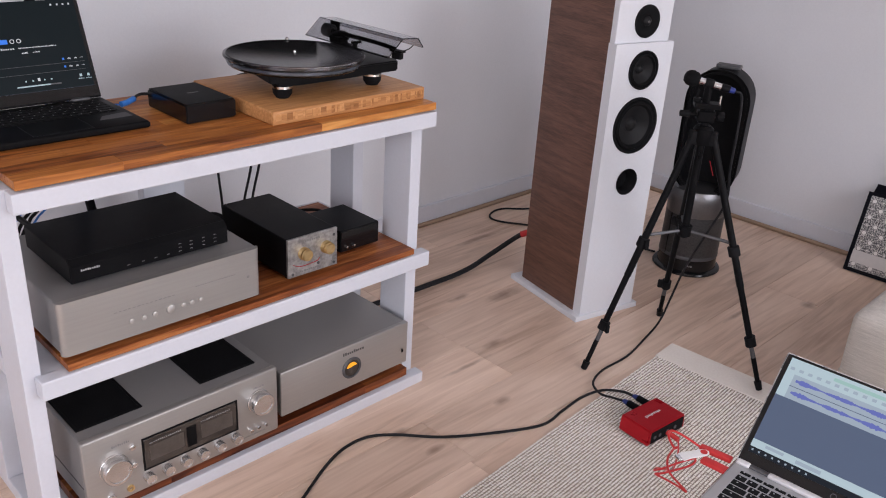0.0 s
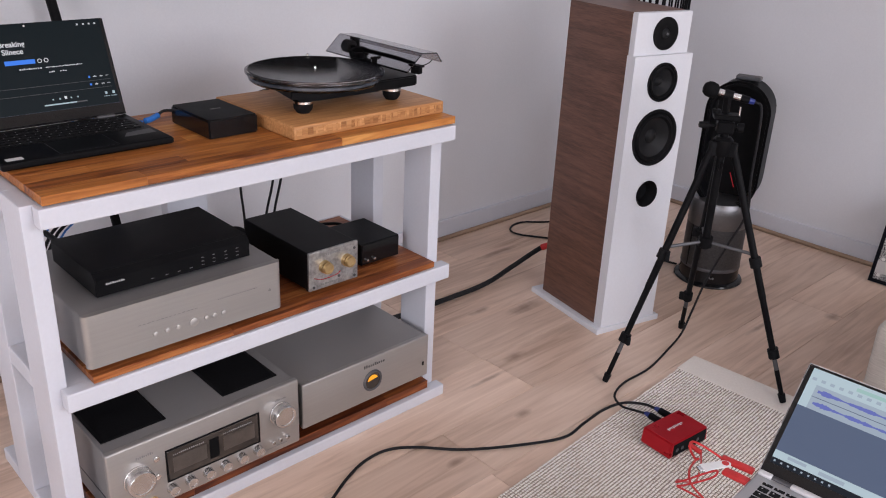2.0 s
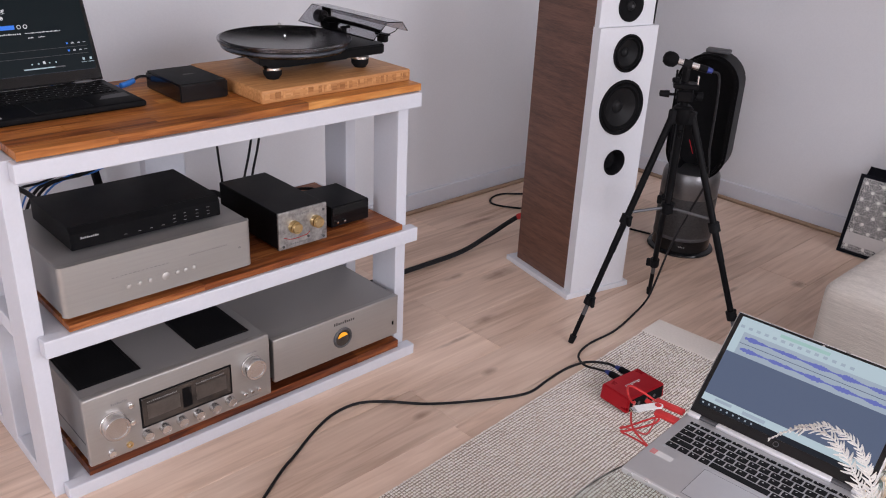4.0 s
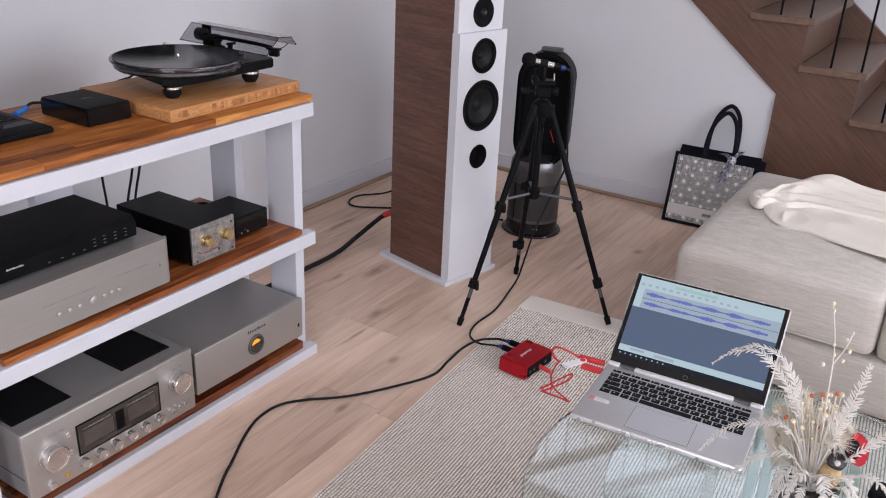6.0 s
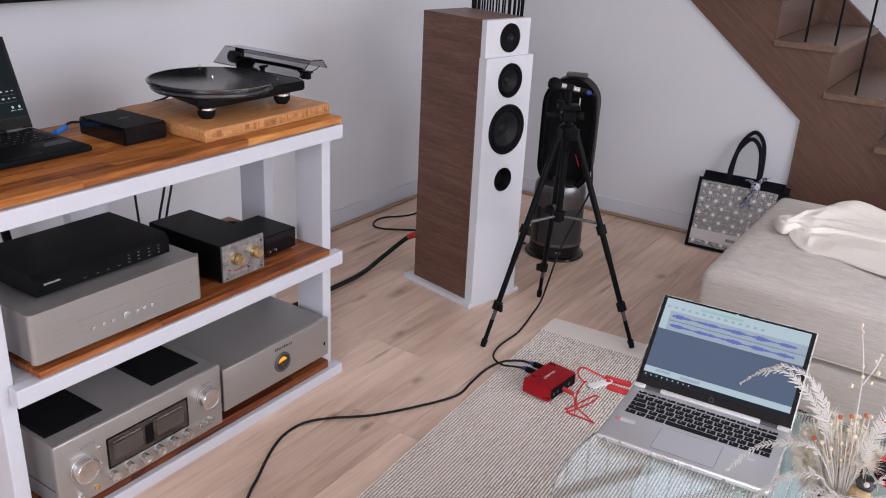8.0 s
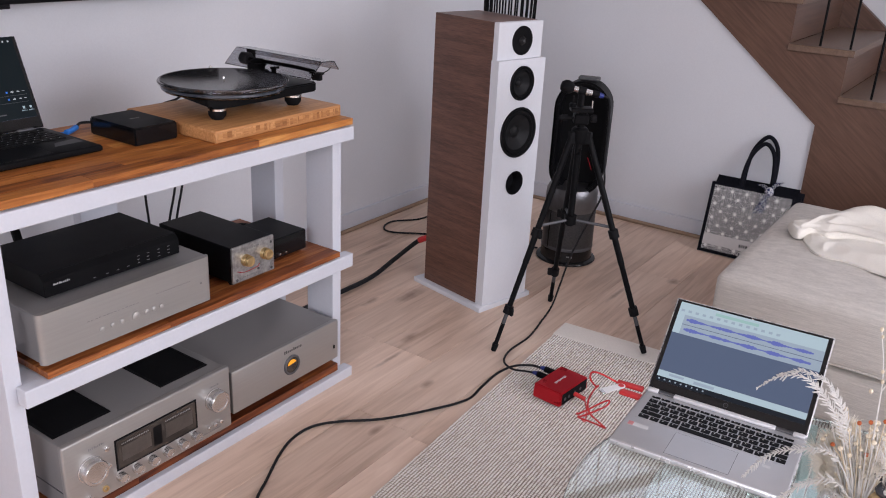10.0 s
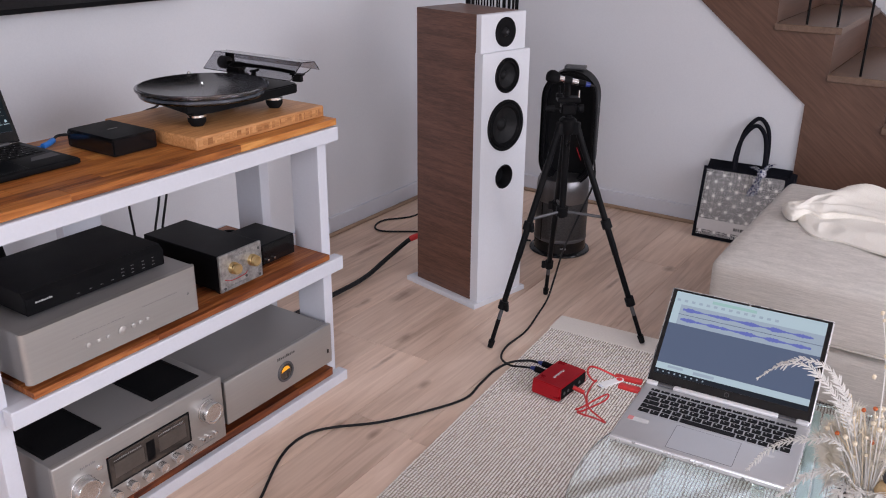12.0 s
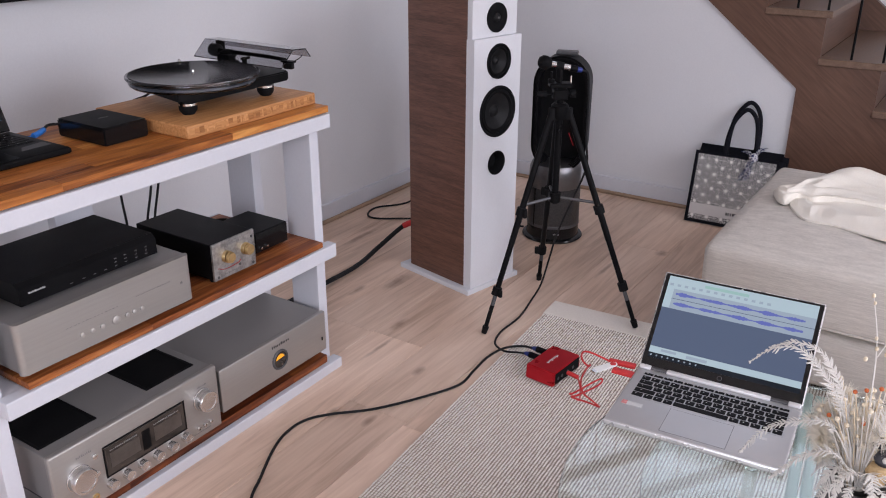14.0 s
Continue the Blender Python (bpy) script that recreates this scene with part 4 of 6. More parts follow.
part("counterweight", lathe([(0, -0.014), (0.015, -0.014), (0.0165, -0.012), (0.0165, 0.012), (0.015, 0.014), (0, 0.014)], 24, pose(AXX, AYY + 0.046, BT + 0.092) @ FRONT), GUNMETAL, arm, smooth=True)
part("bias_slider", box(AXX - 0.026, AXX - 0.008, AYY - 0.03, AYY + 0.012, BT + 0.074, BT + 0.088, 0.002), BLACK, arm)
part("arm_rest", merged(box(AXX - 0.018, AXX - 0.006, AYY - 0.075, AYY - 0.067, BT + 0.06, BT + 0.084, 0.001), box(AXX - 0.022, AXX + 0.006, AYY - 0.075, AYY - 0.067, BT + 0.080, BT + 0.086, 0.001)), BLACK, arm)
hs = part("headshell", box(-0.009, 0.009, -0.020, 0.014, -0.003, 0.002, 0.001), BLACK, arm)
hs.matrix_local = pose(AXX - 0.014, 1.768, BT + 0.092, 0, 0, 12)
part("cartridge", moved(box(-0.007, 0.007, -0.016, 0.010, -0.018, -0.003, 0.002), pose(AXX - 0.014, 1.768, BT + 0.092, 0, 0, 12)), MATT, arm)
part("finger_lift", sweep([(AXX - 0.004, 1.756, BT + 0.092), (AXX + 0.010, 1.750, BT + 0.098), (AXX + 0.016, 1.745, BT + 0.106)], 0.0012, 6), BLACK, arm)
cover = [(1.340, BT + 0.0815), (1.385, BT + 0.122), (1.432, BT + 0.119), (1.450, BT + 0.096)]
inner = [(1.3445, BT + 0.0815), (1.3865, BT + 0.1192), (1.4305, BT + 0.1165), (1.4475, BT + 0.095)]
part("arm_cover", prism(cover + inner[::-1], "y", 1.752, 2.062), SMOKE, tt, "smoked acrylic arm cover")
part("cover_prop", box(1.405, 1.425, 2.03, 2.045, BT + 0.058, BT + 0.117, 0.001), BLACK, tt)
part("signal_lead", sweep([(1.20, 2.04, BT + 0.040), (1.19, 2.075, BT + 0.006), (1.18, 2.13, BT - 0.018), (1.18, 2.175, BT - 0.06), (1.18, 2.18, BT - 0.2)], 0.003, 8), CABLE, tt, smooth=True)

# streaming box
stb = thing("streaming_box", "glossy black streaming box with a cable on the rack top", "media box")
part("body", prism([(0.903, 1.862), (1.018, 1.862), (1.018, 2.028), (0.903, 2.028)], "z", TOP + 0.001, TOP + 0.040, 0.003), GLOSS, stb)
part("top_plate", prism([(0.906, 1.865), (1.015, 1.865), (1.015, 2.025), (0.906, 2.025)], "z", TOP + 0.0398, TOP + 0.0412, 0.0004), BLACK, stb)
bars(stb, GREYPRINT, 0.954, 1.945, TOP + 0.0413, 5, 0.005, 0.005, (1, 0, 0), (0, 1, 0))
lead = thing("patch_lead", "blue plug on a black lead behind the laptop", "cable")
part("plug", sweep([(0.846, 2.035, TOP + 0.012), (0.862, 2.040, TOP + 0.013), (0.882, 2.050, TOP + 0.016)], 0.0065, 10, 3), BLUEWIRE, lead, "bright blue plug", True)
part("wire", sweep([(0.88, 2.049, TOP + 0.016), (0.905, 2.065, TOP + 0.02), (0.93, 2.045, TOP + 0.02), (0.94, 2.027, TOP + 0.018)], 0.0032, 8), CABLE, lead, smooth=True)
part("wire", sweep([(0.838, 2.032, TOP + 0.012), (0.80, 2.10, TOP + 0.006), (0.79, 2.14, TOP - 0.01), (0.79, 2.145, TOP - 0.2)], 0.0028, 8), BLUEWIRE, lead, smooth=True)


def keyboard(parent, x0, x1, y0, y1, z, rows, h=0.0014, material=KEY):
    """Rows of keys; each row a list of widths in key units. Local x to the right, y away from the user."""
    rh = (y1 - y0) / len(rows)
    cache = {}
    for r, row in enumerate(rows):
        unit = (x1 - x0) / sum(row)
        x = x0
        for w in row:
            kw = round(w * unit - 0.0026, 5)
            if (kw, r == 0) not in cache:
                kh = rh * (0.62 if r == 0 else 1) - 0.0026
                b = box(-kw / 2, kw / 2, -kh / 2, kh / 2, 0, h, 0.0008)
                if w < 3:
                    vs = [b.verts.new((-kw * 0.22 + q, kh * 0.02 + e, h + 0.0001)) for q, e in ((0, 0), (0.0024, 0), (0.0024, 0.0024), (0, 0.0024))]
                    b.faces.new(vs).material_index = 1
                me = bpy.data.meshes.new("key")
                b.to_mesh(me)
                b.free()
                me.materials.append(material)
                me.materials.append(PRINT)
                cache[kw, r == 0] = me
            k = new("key", cache[kw, r == 0])
            k.parent = parent
            k.location = (x + w * unit / 2, y1 - (r + 0.5) * rh, z)
            x += w * unit


KEYROWS = [[1] * 14, [1] * 13 + [1.6], [1.5] + [1] * 12 + [1.1], [1.7] + [1] * 11 + [1.9], [2.2] + [1] * 10 + [2.4], [1.2, 1, 1, 1, 5.4, 1, 1, 1, 1, 1]]


def laptop(name, label, x, y, z, turn, w, d, open_deg, sh, shell, edge):
    """A laptop with its front edge's middle at the origin, facing local -y; the lid leans open_deg back from upright."""
    lap = thing(name, label, "laptop", x, y, z, turn)
    base = part("base", box(-w / 2, w / 2, 0, d, 0.001, 0.0155, 0.004, 3), shell, lap, smooth=True)
    part("edge_strip", box(-w / 2 - 0.0006, w / 2 + 0.0006, -0.0008, d + 0.0006, 0.0035, 0.0132, 0.002, 2), edge, base)
    part("keyboard_well", box(-w / 2 + 0.016, w / 2 - 0.016, d * 0.44, d * 0.905, 0.0152, 0.0159), BLACK if shell is BLACK else shell, base)
    keyboard(base, -w / 2 + 0.018, w / 2 - 0.018, d * 0.45, d * 0.895, 0.0157, KEYROWS)
    part("touchpad", box(-0.056, 0.056, d * 0.05, d * 0.405, 0.0153, 0.0159, 0.0002), shell, base)
    part("touchpad_rim", box(-0.0568, 0.0568, d * 0.046, d * 0.409, 0.0151, 0.0156), GUNMETAL, base)
    lid = part("lid", box(-w / 2, w / 2, 0.0, 0.0055, 0.0, sh, 0.002, 2), shell if shell is BLACK else edge, lap)
    lid.matrix_local = pose(0, d - 0.004, 0.0165, -open_deg)
    part("bezel", box(-w / 2 + 0.0025, w / 2 - 0.0025, -0.0012, 0.0004, 0.003, sh - 0.0025, 0.0004), GLOSS, lid)
    for hx in (-0.36, 0.36):
        part("hinge", box(hx * w - 0.02, hx * w + 0.02, d - 0.011, d - 0.001, 0.012, 0.020, 0.003, 2), GUNMETAL, lap)
    part("webcam", lathe([(0.0022, 0), (0.0022, 0.0004), (0, 0.0004)], 12, pose(0, -0.0012, sh - 0.0065) @ FRONT), CHROME, lid, smooth=True)
    return lap, base, lid


def lap_quad(lid, name, material, x0, x1, z0, z1, lift):
    return part(name, box(x0, x1, -0.0014 - lift * 0.0003, -0.0012, z0, z1), material, lid)


# black laptop on the rack
lap2, base2, lid2 = laptop("laptop", "black laptop showing a dark music player on the rack top", 0.670, 1.882, TOP, 0, 0.328, 0.222, 21, 0.2085, BLACK, BLACK)
lap_quad(lid2, "screen", SCREEN_NIGHT, -0.155, 0.155, 0.026, 0.208, 0)
lap_quad(lid2, "player_strip", SCREEN_SLATE, -0.155, 0.155, 0.026, 0.0262, 1)
for zz in (0.078, 0.062):
    lap_quad(lid2, "divider", GUNMETAL, -0.15, 0.148, zz, zz + 0.0006, 1)
letters("Breaking", 0.0148, pose(-0.008, -0.0018, 0.162, 90), SCREEN_TEXT, lid2, align="RIGHT")
letters("Silnece", 0.0148, pose(-0.014, -0.0018, 0.147, 90), SCREEN_TEXT, lid2, align="RIGHT")
lap_quad(lid2, "play_button", SCREEN_BLUE, -0.055, 0.004, 0.1255, 0.1345, 1)
for cx in (0.013, 0.026):
    part("round_button", lathe([(0.0045, 0), (0.0045, 0.0006), (0.0032, 0.0006), (0.0032, 0)], 20, pose(cx, -0.0013, 0.130) @ FRONT), SCREEN_TEXT, lid2)
bars(lid2, SCREEN_TEXT, -0.03, -0.0017, 0.114, 10, 0.0035, 0.0045, (1, 0, 0), (0, 0, 1))
bars(lid2, SCREEN_TEXT, 0.022, -0.0017, 0.1145, 26, 0.0026, 0.0029, (1, 0, 0), (0, 0, 1))
bars(lid2, SCREEN_TEXT, 0.026, -0.0017, 0.104, 4, 0.003, 0.003, (1, 0, 0), (0, 0, 1))
bars(lid2, SCREEN_TEXT, 0.048, -0.0017, 0.1045, 5, 0.0024, 0.003, (1, 0, 0), (0, 0, 1))
for zz in (0.085, 0.069):
    lap_quad(lid2, "badge", SCREEN_BLUE, 0.102, 0.106, zz - 0.0005, zz + 0.0035, 1)
    bars(lid2, SCREEN_TEXT, 0.113, -0.0017, zz, 3, 0.0034, 0.0023, (1, 0, 0), (0, 0, 1))
    bars(lid2, SCREEN_TEXT, 0.127, -0.0017, zz, 3, 0.0030, 0.0020, (1, 0, 0), (0, 0, 1))
    bars(lid2, SCREEN_TEXT, 0.139, -0.0017, zz + 0.001, 3, 0.0012, 0.0022, (1, 0, 0), (0, 0, 1))
for i, cx in enumerate((0.018, 0.032, 0.043, 0.055, 0.069)):
    lap_quad(lid2, "control_icon", SCREEN_TEXT if i == 2 else SCREEN_PALE, cx, cx + (0.005 if i == 2 else 0.003), 0.047, 0.053 if i == 2 else 0.050, 1)
lap_quad(lid2, "progress_bar", SCREEN_PALE, 0.0, 0.066, 0.037, 0.0395, 1)
lap_quad(lid2, "progress_bar", GUNMETAL, 0.066, 0.088, 0.037, 0.0395, 1)
for cx in (0.129, 0.145):
    lap_quad(lid2, "control_icon", SCREEN_PALE, cx, cx + 0.005, 0.047, 0.0525, 1)
    bars(lid2, SCREEN_PALE, cx - 0.004, -0.0017, 0.042, 5, 0.0018, 0.0026, (1, 0, 0), (0, 0, 1))
for cx in (0.105, 0.118, 0.130, 0.142):
    lap_quad(lid2, "window_icon", SCREEN_TEXT, cx, cx + 0.0035, 0.196, 0.1995, 1)
part("palm_sticker", box(-0.15, -0.12, 0.012, 0.028, 0.0156, 0.0160), PRINT, base2)
part("palm_sticker", prism([(0.085, 0.05), (0.152, 0.05), (0.152, 0.083), (0.10, 0.075)], "z", 0.0156, 0.0160), GUNMETAL, base2)


# ---- cables behind the rack, television ----
tv = thing("television", "black television mounted on the wall above the rack", "television")
part("cabinet", box(0.35, 1.66, 2.455, 2.50, 1.018, 1.83, 0.004, 2), BLACK, tv)
part("screen_glass", box(0.36, 1.65, 2.4525, 2.4555, 1.032, 1.82), GLOSS, tv)
part("sensor_bar", box(0.90, 0.985, 2.447, 2.468, 1.008, 1.020, 0.002), GLOSS, tv)
part("wall_mount", box(0.75, 1.15, 2.499, Y1 + 0.004, 1.25, 1.6), MATT, tv)
part("cable_duct", moved(box(-0.011, 0.011, -0.008, 0.008, -0.9, 0.06, 0.003), pose(0.834, 2.47, 0.99, 0, -9)), MATT, tv)


def cable(name, label, pts, r, material, seg=8, step=6):
    return tagged(link_mesh(name, sweep(pts, r, seg, step), material, None, "", True), label, "cable")


LEADS = (((1.150, 0.74), (1.160, 0.60), (1.172, 0.50), (1.186, 0.40)), ((1.288, 0.74), (1.280, 0.60), (1.268, 0.50), (1.250, 0.40)), ((1.326, 0.74), (1.312, 0.62), (1.296, 0.51), (1.276, 0.40)))
for k, pts in enumerate(LEADS):
    cable("power_lead", "thin black lead hanging behind the rack", [(lx, 2.195 + 0.012 * i, lz) for i, (lx, lz) in enumerate(pts)] + [(1.2 + 0.03 * k, 2.25, 0.2), (1.2 + 0.05 * k, 2.3, 0.006)], 0.0035, CABLE)
for i, (c, r) in enumerate(((BLUEWIRE, 0.0025), (CABLE, 0.0038), (CABLE, 0.004), (BLUEWIRE, 0.0022), (PRINT, 0.002), (CABLE, 0.003))):
    o = i * 0.016
    cable("signal_lead", "tangled signal lead behind the middle shelf", [(0.75 + o, 2.20, 0.77), (0.80 + o * 0.4, 2.20, 0.62), (0.83 + (o if i % 2 else -o), 2.19, 0.585), (0.90 - o, 2.185, 0.575), (0.82 - o * 1.5, 2.185, 0.545), (0.70 - o, 2.19, 0.515), (0.62, 2.24, 0.30), (0.6 + o, 2.3, 0.006)], r, c)
cable("plug_lead", "black interconnect behind the converter", [(0.63, 2.010, 0.56), (0.62, 2.10, 0.565), (0.60, 2.14, 0.56), (0.57, 2.16, 0.5), (0.56, 2.2, 0.2), (0.6, 2.28, 0.006)], 0.006, CABLE)
cable("interconnect", "black interconnect joining preamplifier and small box", [(1.19, 2.024, 0.45), (1.23, 2.05, 0.445), (1.30, 2.03, 0.44), (1.33, 1.99, 0.445), (1.32, 1.946, 0.44)], 0.004, CABLE)
cable("interconnect", "thick black interconnect behind the preamplifier", [(1.075, 2.024, 0.47), (1.06, 2.06, 0.475), (1.03, 2.07, 0.46), (1.00, 2.09, 0.45), (0.96, 2.073, 0.46)], 0.007, CABLE)


# ---- loudspeaker, with its own frame: x along the front, y to the back ----
spk = thing("floorstanding_speaker", "tall walnut-sided loudspeaker with white baffle on a white plinth", "loudspeaker", 2.234, 1.795, 0, -12.7)
SH = 0.981
part("base_plate", box(-0.129, 0.129, -0.175, 0.175, 0.0, 0.018, 0.002, 2), BAFFLE, spk)
part("cabinet", box(-0.108, 0.095, -0.134, 0.140, 0.018, SH, 0.0015), WALNUT, spk, "walnut veneer cabinet")


def pierced(x0, x1, y0, y1, z0, z1, holes):
    """A white board with round holes cut right through, facing -y."""
    bm = bmesh.new()
    seg = 40

    def ring_pts(hx, hz, r):
        return [(hx + r * math.cos(2 * math.pi * i / seg), hz + r * math.sin(2 * math.pi * i / seg)) for i in range(seg)]

    cuts = [z0] + [(holes[i][1] + holes[i][2] + holes[i + 1][1] - holes[i + 1][2]) / 2 for i in range(len(holes) - 1)] + [z1]
    for (hx, hz, r), c0, c1 in zip(holes, cuts, cuts[1:]):
        inner = ring_pts(hx, hz, r)
        outer = []
        for px, pz in inner:
            dx, dz = px - hx, pz - hz
            s = min([((x1 if dx > 0 else x0) - hx) / dx if abs(dx) > 1e-9 else 1e9, ((c1 if dz > 0 else c0) - hz) / dz if abs(dz) > 1e-9 else 1e9])
            outer.append((hx + dx * s, hz + dz * s))
        corners = [(x0, c0), (x1, c0), (x1, c1), (x0, c1)]
        for cx, cz in corners:
            k = min(range(seg), key=lambda i: (outer[i][0] - cx) ** 2 + (outer[i][1] - cz) ** 2)
            outer[k] = (cx, cz)
        for y in (y0, y1):
            vi, vo = [bm.verts.new((px, y, pz)) for px, pz in inner], [bm.verts.new((px, y, pz)) for px, pz in outer]
            for i in range(seg):
                j = (i + 1) % seg
                bm.faces.new((vi[i], vi[j], vo[j], vo[i]))
        a, b = [bm.verts.new((px, y0, pz)) for px, pz in inner], [bm.verts.new((px, y1, pz)) for px, pz in inner]
        for i in range(seg):
            j = (i + 1) % seg
            bm.faces.new((a[i], a[j], b[j], b[i]))
    for q in (((x0, z0), (x1, z0)), ((x1, z0), (x1, z1)), ((x1, z1), (x0, z1)), ((x0, z1), (x0, z0))):
        (ax_, az_), (bx_, bz_) = q
        bm.faces.new([bm.verts.new(p) for p in ((ax_, y0, az_), (bx_, y0, bz_), (bx_, y1, bz_), (ax_, y1, az_))])
    bmesh.ops.remove_doubles(bm, verts=bm.verts, dist=1e-5)
    bmesh.ops.recalc_face_normals(bm, faces=bm.faces[:])
    return bm


STEP = 0.864
YL, YU = -0.168, -0.157
PORT, WOOF, MID, TWEET = (0.004, 0.450, 0.040), (0.004, 0.624, 0.080), (0.004, 0.787, 0.053), (0.001, 0.922, 0.0)
part("lower_baffle", pierced(-0.110, 0.110, YL, -0.1345, 0.018, STEP, [PORT, WOOF, MID]), BAFFLE, spk, "white lacquered baffle")
part("upper_baffle", box(-0.108, 0.097, YU, -0.1345, STEP, SH, 0.0015), BAFFLE, spk, "white lacquered baffle")


def driver(cx, cz, r, name):
    at = pose(cx, YL, cz) @ FRONT
    d = part(name, lathe([(r * 1.0, -0.004), (r * 1.06, 0.0), (r * 1.06, 0.003), (r * 0.98, 0.0035), (r * 0.95, -0.001), (r * 0.93, -0.002)], 48, at), RUBBER, spk, smooth=True)
    part("surround", lathe([(r * 0.93, -0.002), (r * 0.88, 0.0035), (r * 0.80, 0.0045), (r * 0.74, 0.0), (r * 0.73, -0.002)], 48, at), MATT, d, smooth=True)
    part("cone", lathe([(r * 0.73, -0.002), (r * 0.5, -0.010), (r * 0.26, -0.017)], 48, at), CONE, d, smooth=True)
    part("dust_cap", lathe([(r * 0.27, -0.0175), (r * 0.2, -0.011), (r * 0.1, -0.008), (0, -0.007)], 32, at), CONE, d, smooth=True)


driver(WOOF[0], WOOF[1], WOOF[2], "woofer")
driver(MID[0], MID[1], MID[2], "midrange")
tw = part("tweeter", lathe([(0.046, -0.001), (0.046, 0.003), (0.044, 0.004), (0.020, 0.003), (0.017, 0.0005), (0.014, 0.0)], 48, pose(0.001, YU, TWEET[1]) @ FRONT), MATT, spk, smooth=True)
part("dome", lathe([(0.0145, 0.0), (0.012, 0.005), (0.007, 0.008), (0, 0.009)], 32, pose(0.001, YU, TWEET[1]) @ FRONT), CONE, tw, smooth=True)
part("phase_plug", lathe([(0.0045, 0.007), (0.004, 0.010), (0, 0.0115)], 16, pose(0.001, YU, TWEET[1]) @ FRONT), GUNMETAL, tw, smooth=True)
part("port", lathe([(0.0415, 0.002), (0.0405, 0.0035), (0.037, 0.0), (0.031, -0.014), (0.029, -0.031), (0, -0.032)], 40, pose(PORT[0], YL, PORT[1]) @ FRONT), MATT, spk, "black bass port", True)
part("terminal", box(-0.03, 0.03, 0.1405, 0.1445, 0.12, 0.2, 0.001), BLACK, spk)

cable("speaker_cable", "thick braided speaker cable running from rack to speaker", [(1.2, 2.10, 0.10), (1.36, 2.16, 0.06), (1.55, 2.13, 0.013), (1.88, 2.112, 0.013), (2.05, 2.115, 0.014), (2.19, 2.125, 0.035), (2.295, 2.085, 0.095), (2.31, 2.03, 0.122), (2.268, 1.945, 0.135)], 0.0088, BRAID, 12, 8)
cable("cable_sleeve", "red sleeve at the end of the speaker cable", [(2.295, 2.085, 0.095), (2.304, 2.066, 0.106), (2.309, 2.045, 0.115)], 0.0115, REDWIRE, 10)
cable("mains_lead", "thin black lead looping on the floor behind the speaker", [(3.32, 2.42, 0.006), (3.0, 2.40, 0.005), (2.73, 2.375, 0.005), (2.60, 2.45, 0.005), (2.51, 2.43, 0.005), (2.49, 2.37, 0.005), (2.56, 2.26, 0.005), (2.62, 2.16, 0.005), (2.7, 1.98, 0.005), (2.75, 1.80, 0.006)], 0.004, CABLE)


# ---- wire stand behind the speaker ----
stand = thing("wire_stand", "tall black wire stand behind the loudspeaker", "stand", 2.60, 1.93, 0)
for i in range(26):
    a = 2 * math.pi * i / 26
    part("rod", sweep([(0.074 * math.cos(a), 0.074 * math.sin(a), 0.004), (0.098 * math.cos(a), 0.098 * math.sin(a), 1.14)], 0.0034, 8, 1), BLACK, stand, smooth=True)
for z, r in ((0.004, 0.074), (1.14, 0.098)):
    part("ring", sweep([(r * math.cos(2 * math.pi * i / 32), r * math.sin(2 * math.pi * i / 32), z) for i in range(33)], 0.004, 8, 1), BLACK, stand, smooth=True)


# ---- air purifier ----
pur = thing("air_purifier", "black and nickel air purifier with tall oval loop", "air purifier", 2.760, 1.675, 0, -73)
part("base", lathe([(0, 0), (0.118, 0), (0.121, 0.004), (0.118, 0.009), (0.105, 0.014), (0.103, 0.055), (0, 0.055)], 64), GLOSS, pur, "black base", True)
part("filter_shroud", lathe([(0, 0.055), (0.103, 0.055), (0.1035, 0.058), (0.102, 0.215), (0, 0.215)], 64), MESH, pur, "perforated dark grille", True)
part("grille_band", lathe([(0.1036, 0.055), (0.1045, 0.057), (0.1045, 0.066), (0.1036, 0.068)], 64), GUNMETAL, pur, smooth=True)
part("collar", lathe([(0.102, 0.215), (0.1025, 0.217), (0.1022, 0.270), (0.1005, 0.292), (0.094, 0.306), (0.07, 0.315), (0, 0.315)], 64), NICKEL, pur, "brushed nickel collar", True)
part("seam", box(-0.002, 0.002, -0.1046, -0.09, 0.06, 0.214), GLOSS, pur).matrix_local = pose(0, 0, 0, 0, 0, -38)


def stadium(hw, hh, n=16):
    pts = [(hw * math.cos(a), hh + hw * math.sin(a)) for a in [math.pi * i / n for i in range(n + 1)]]
    return pts + [(hw * math.cos(a), -hh + hw * math.sin(a)) for a in [math.pi + math.pi * i / n for i in range(n + 1)]]


def loop_shell(outer, innr, y0, y1, cz):
    bm = bmesh.new()
    rings = []
    for pts, y in ((outer, y0), (outer, y1), (innr, y1), (innr, y0)):
        rings.append([bm.verts.new((px, y, cz + pz)) for px, pz in pts])
    n = len(outer)
    for k in range(4):
        p, q = rings[k], rings[(k + 1) % 4]
        for i in range(n):
            j = (i + 1) % n
            bm.faces.new((p[i], p[j], q[j], q[i]))
    bmesh.ops.recalc_face_normals(bm, faces=bm.faces[:])
    bmesh.ops.bevel(bm, geom=[e for e in bm.edges if abs(e.verts[0].co.y - e.verts[1].co.y) < 1e-6], offset=0.006, segments=2, affect="EDGES")
    return bm


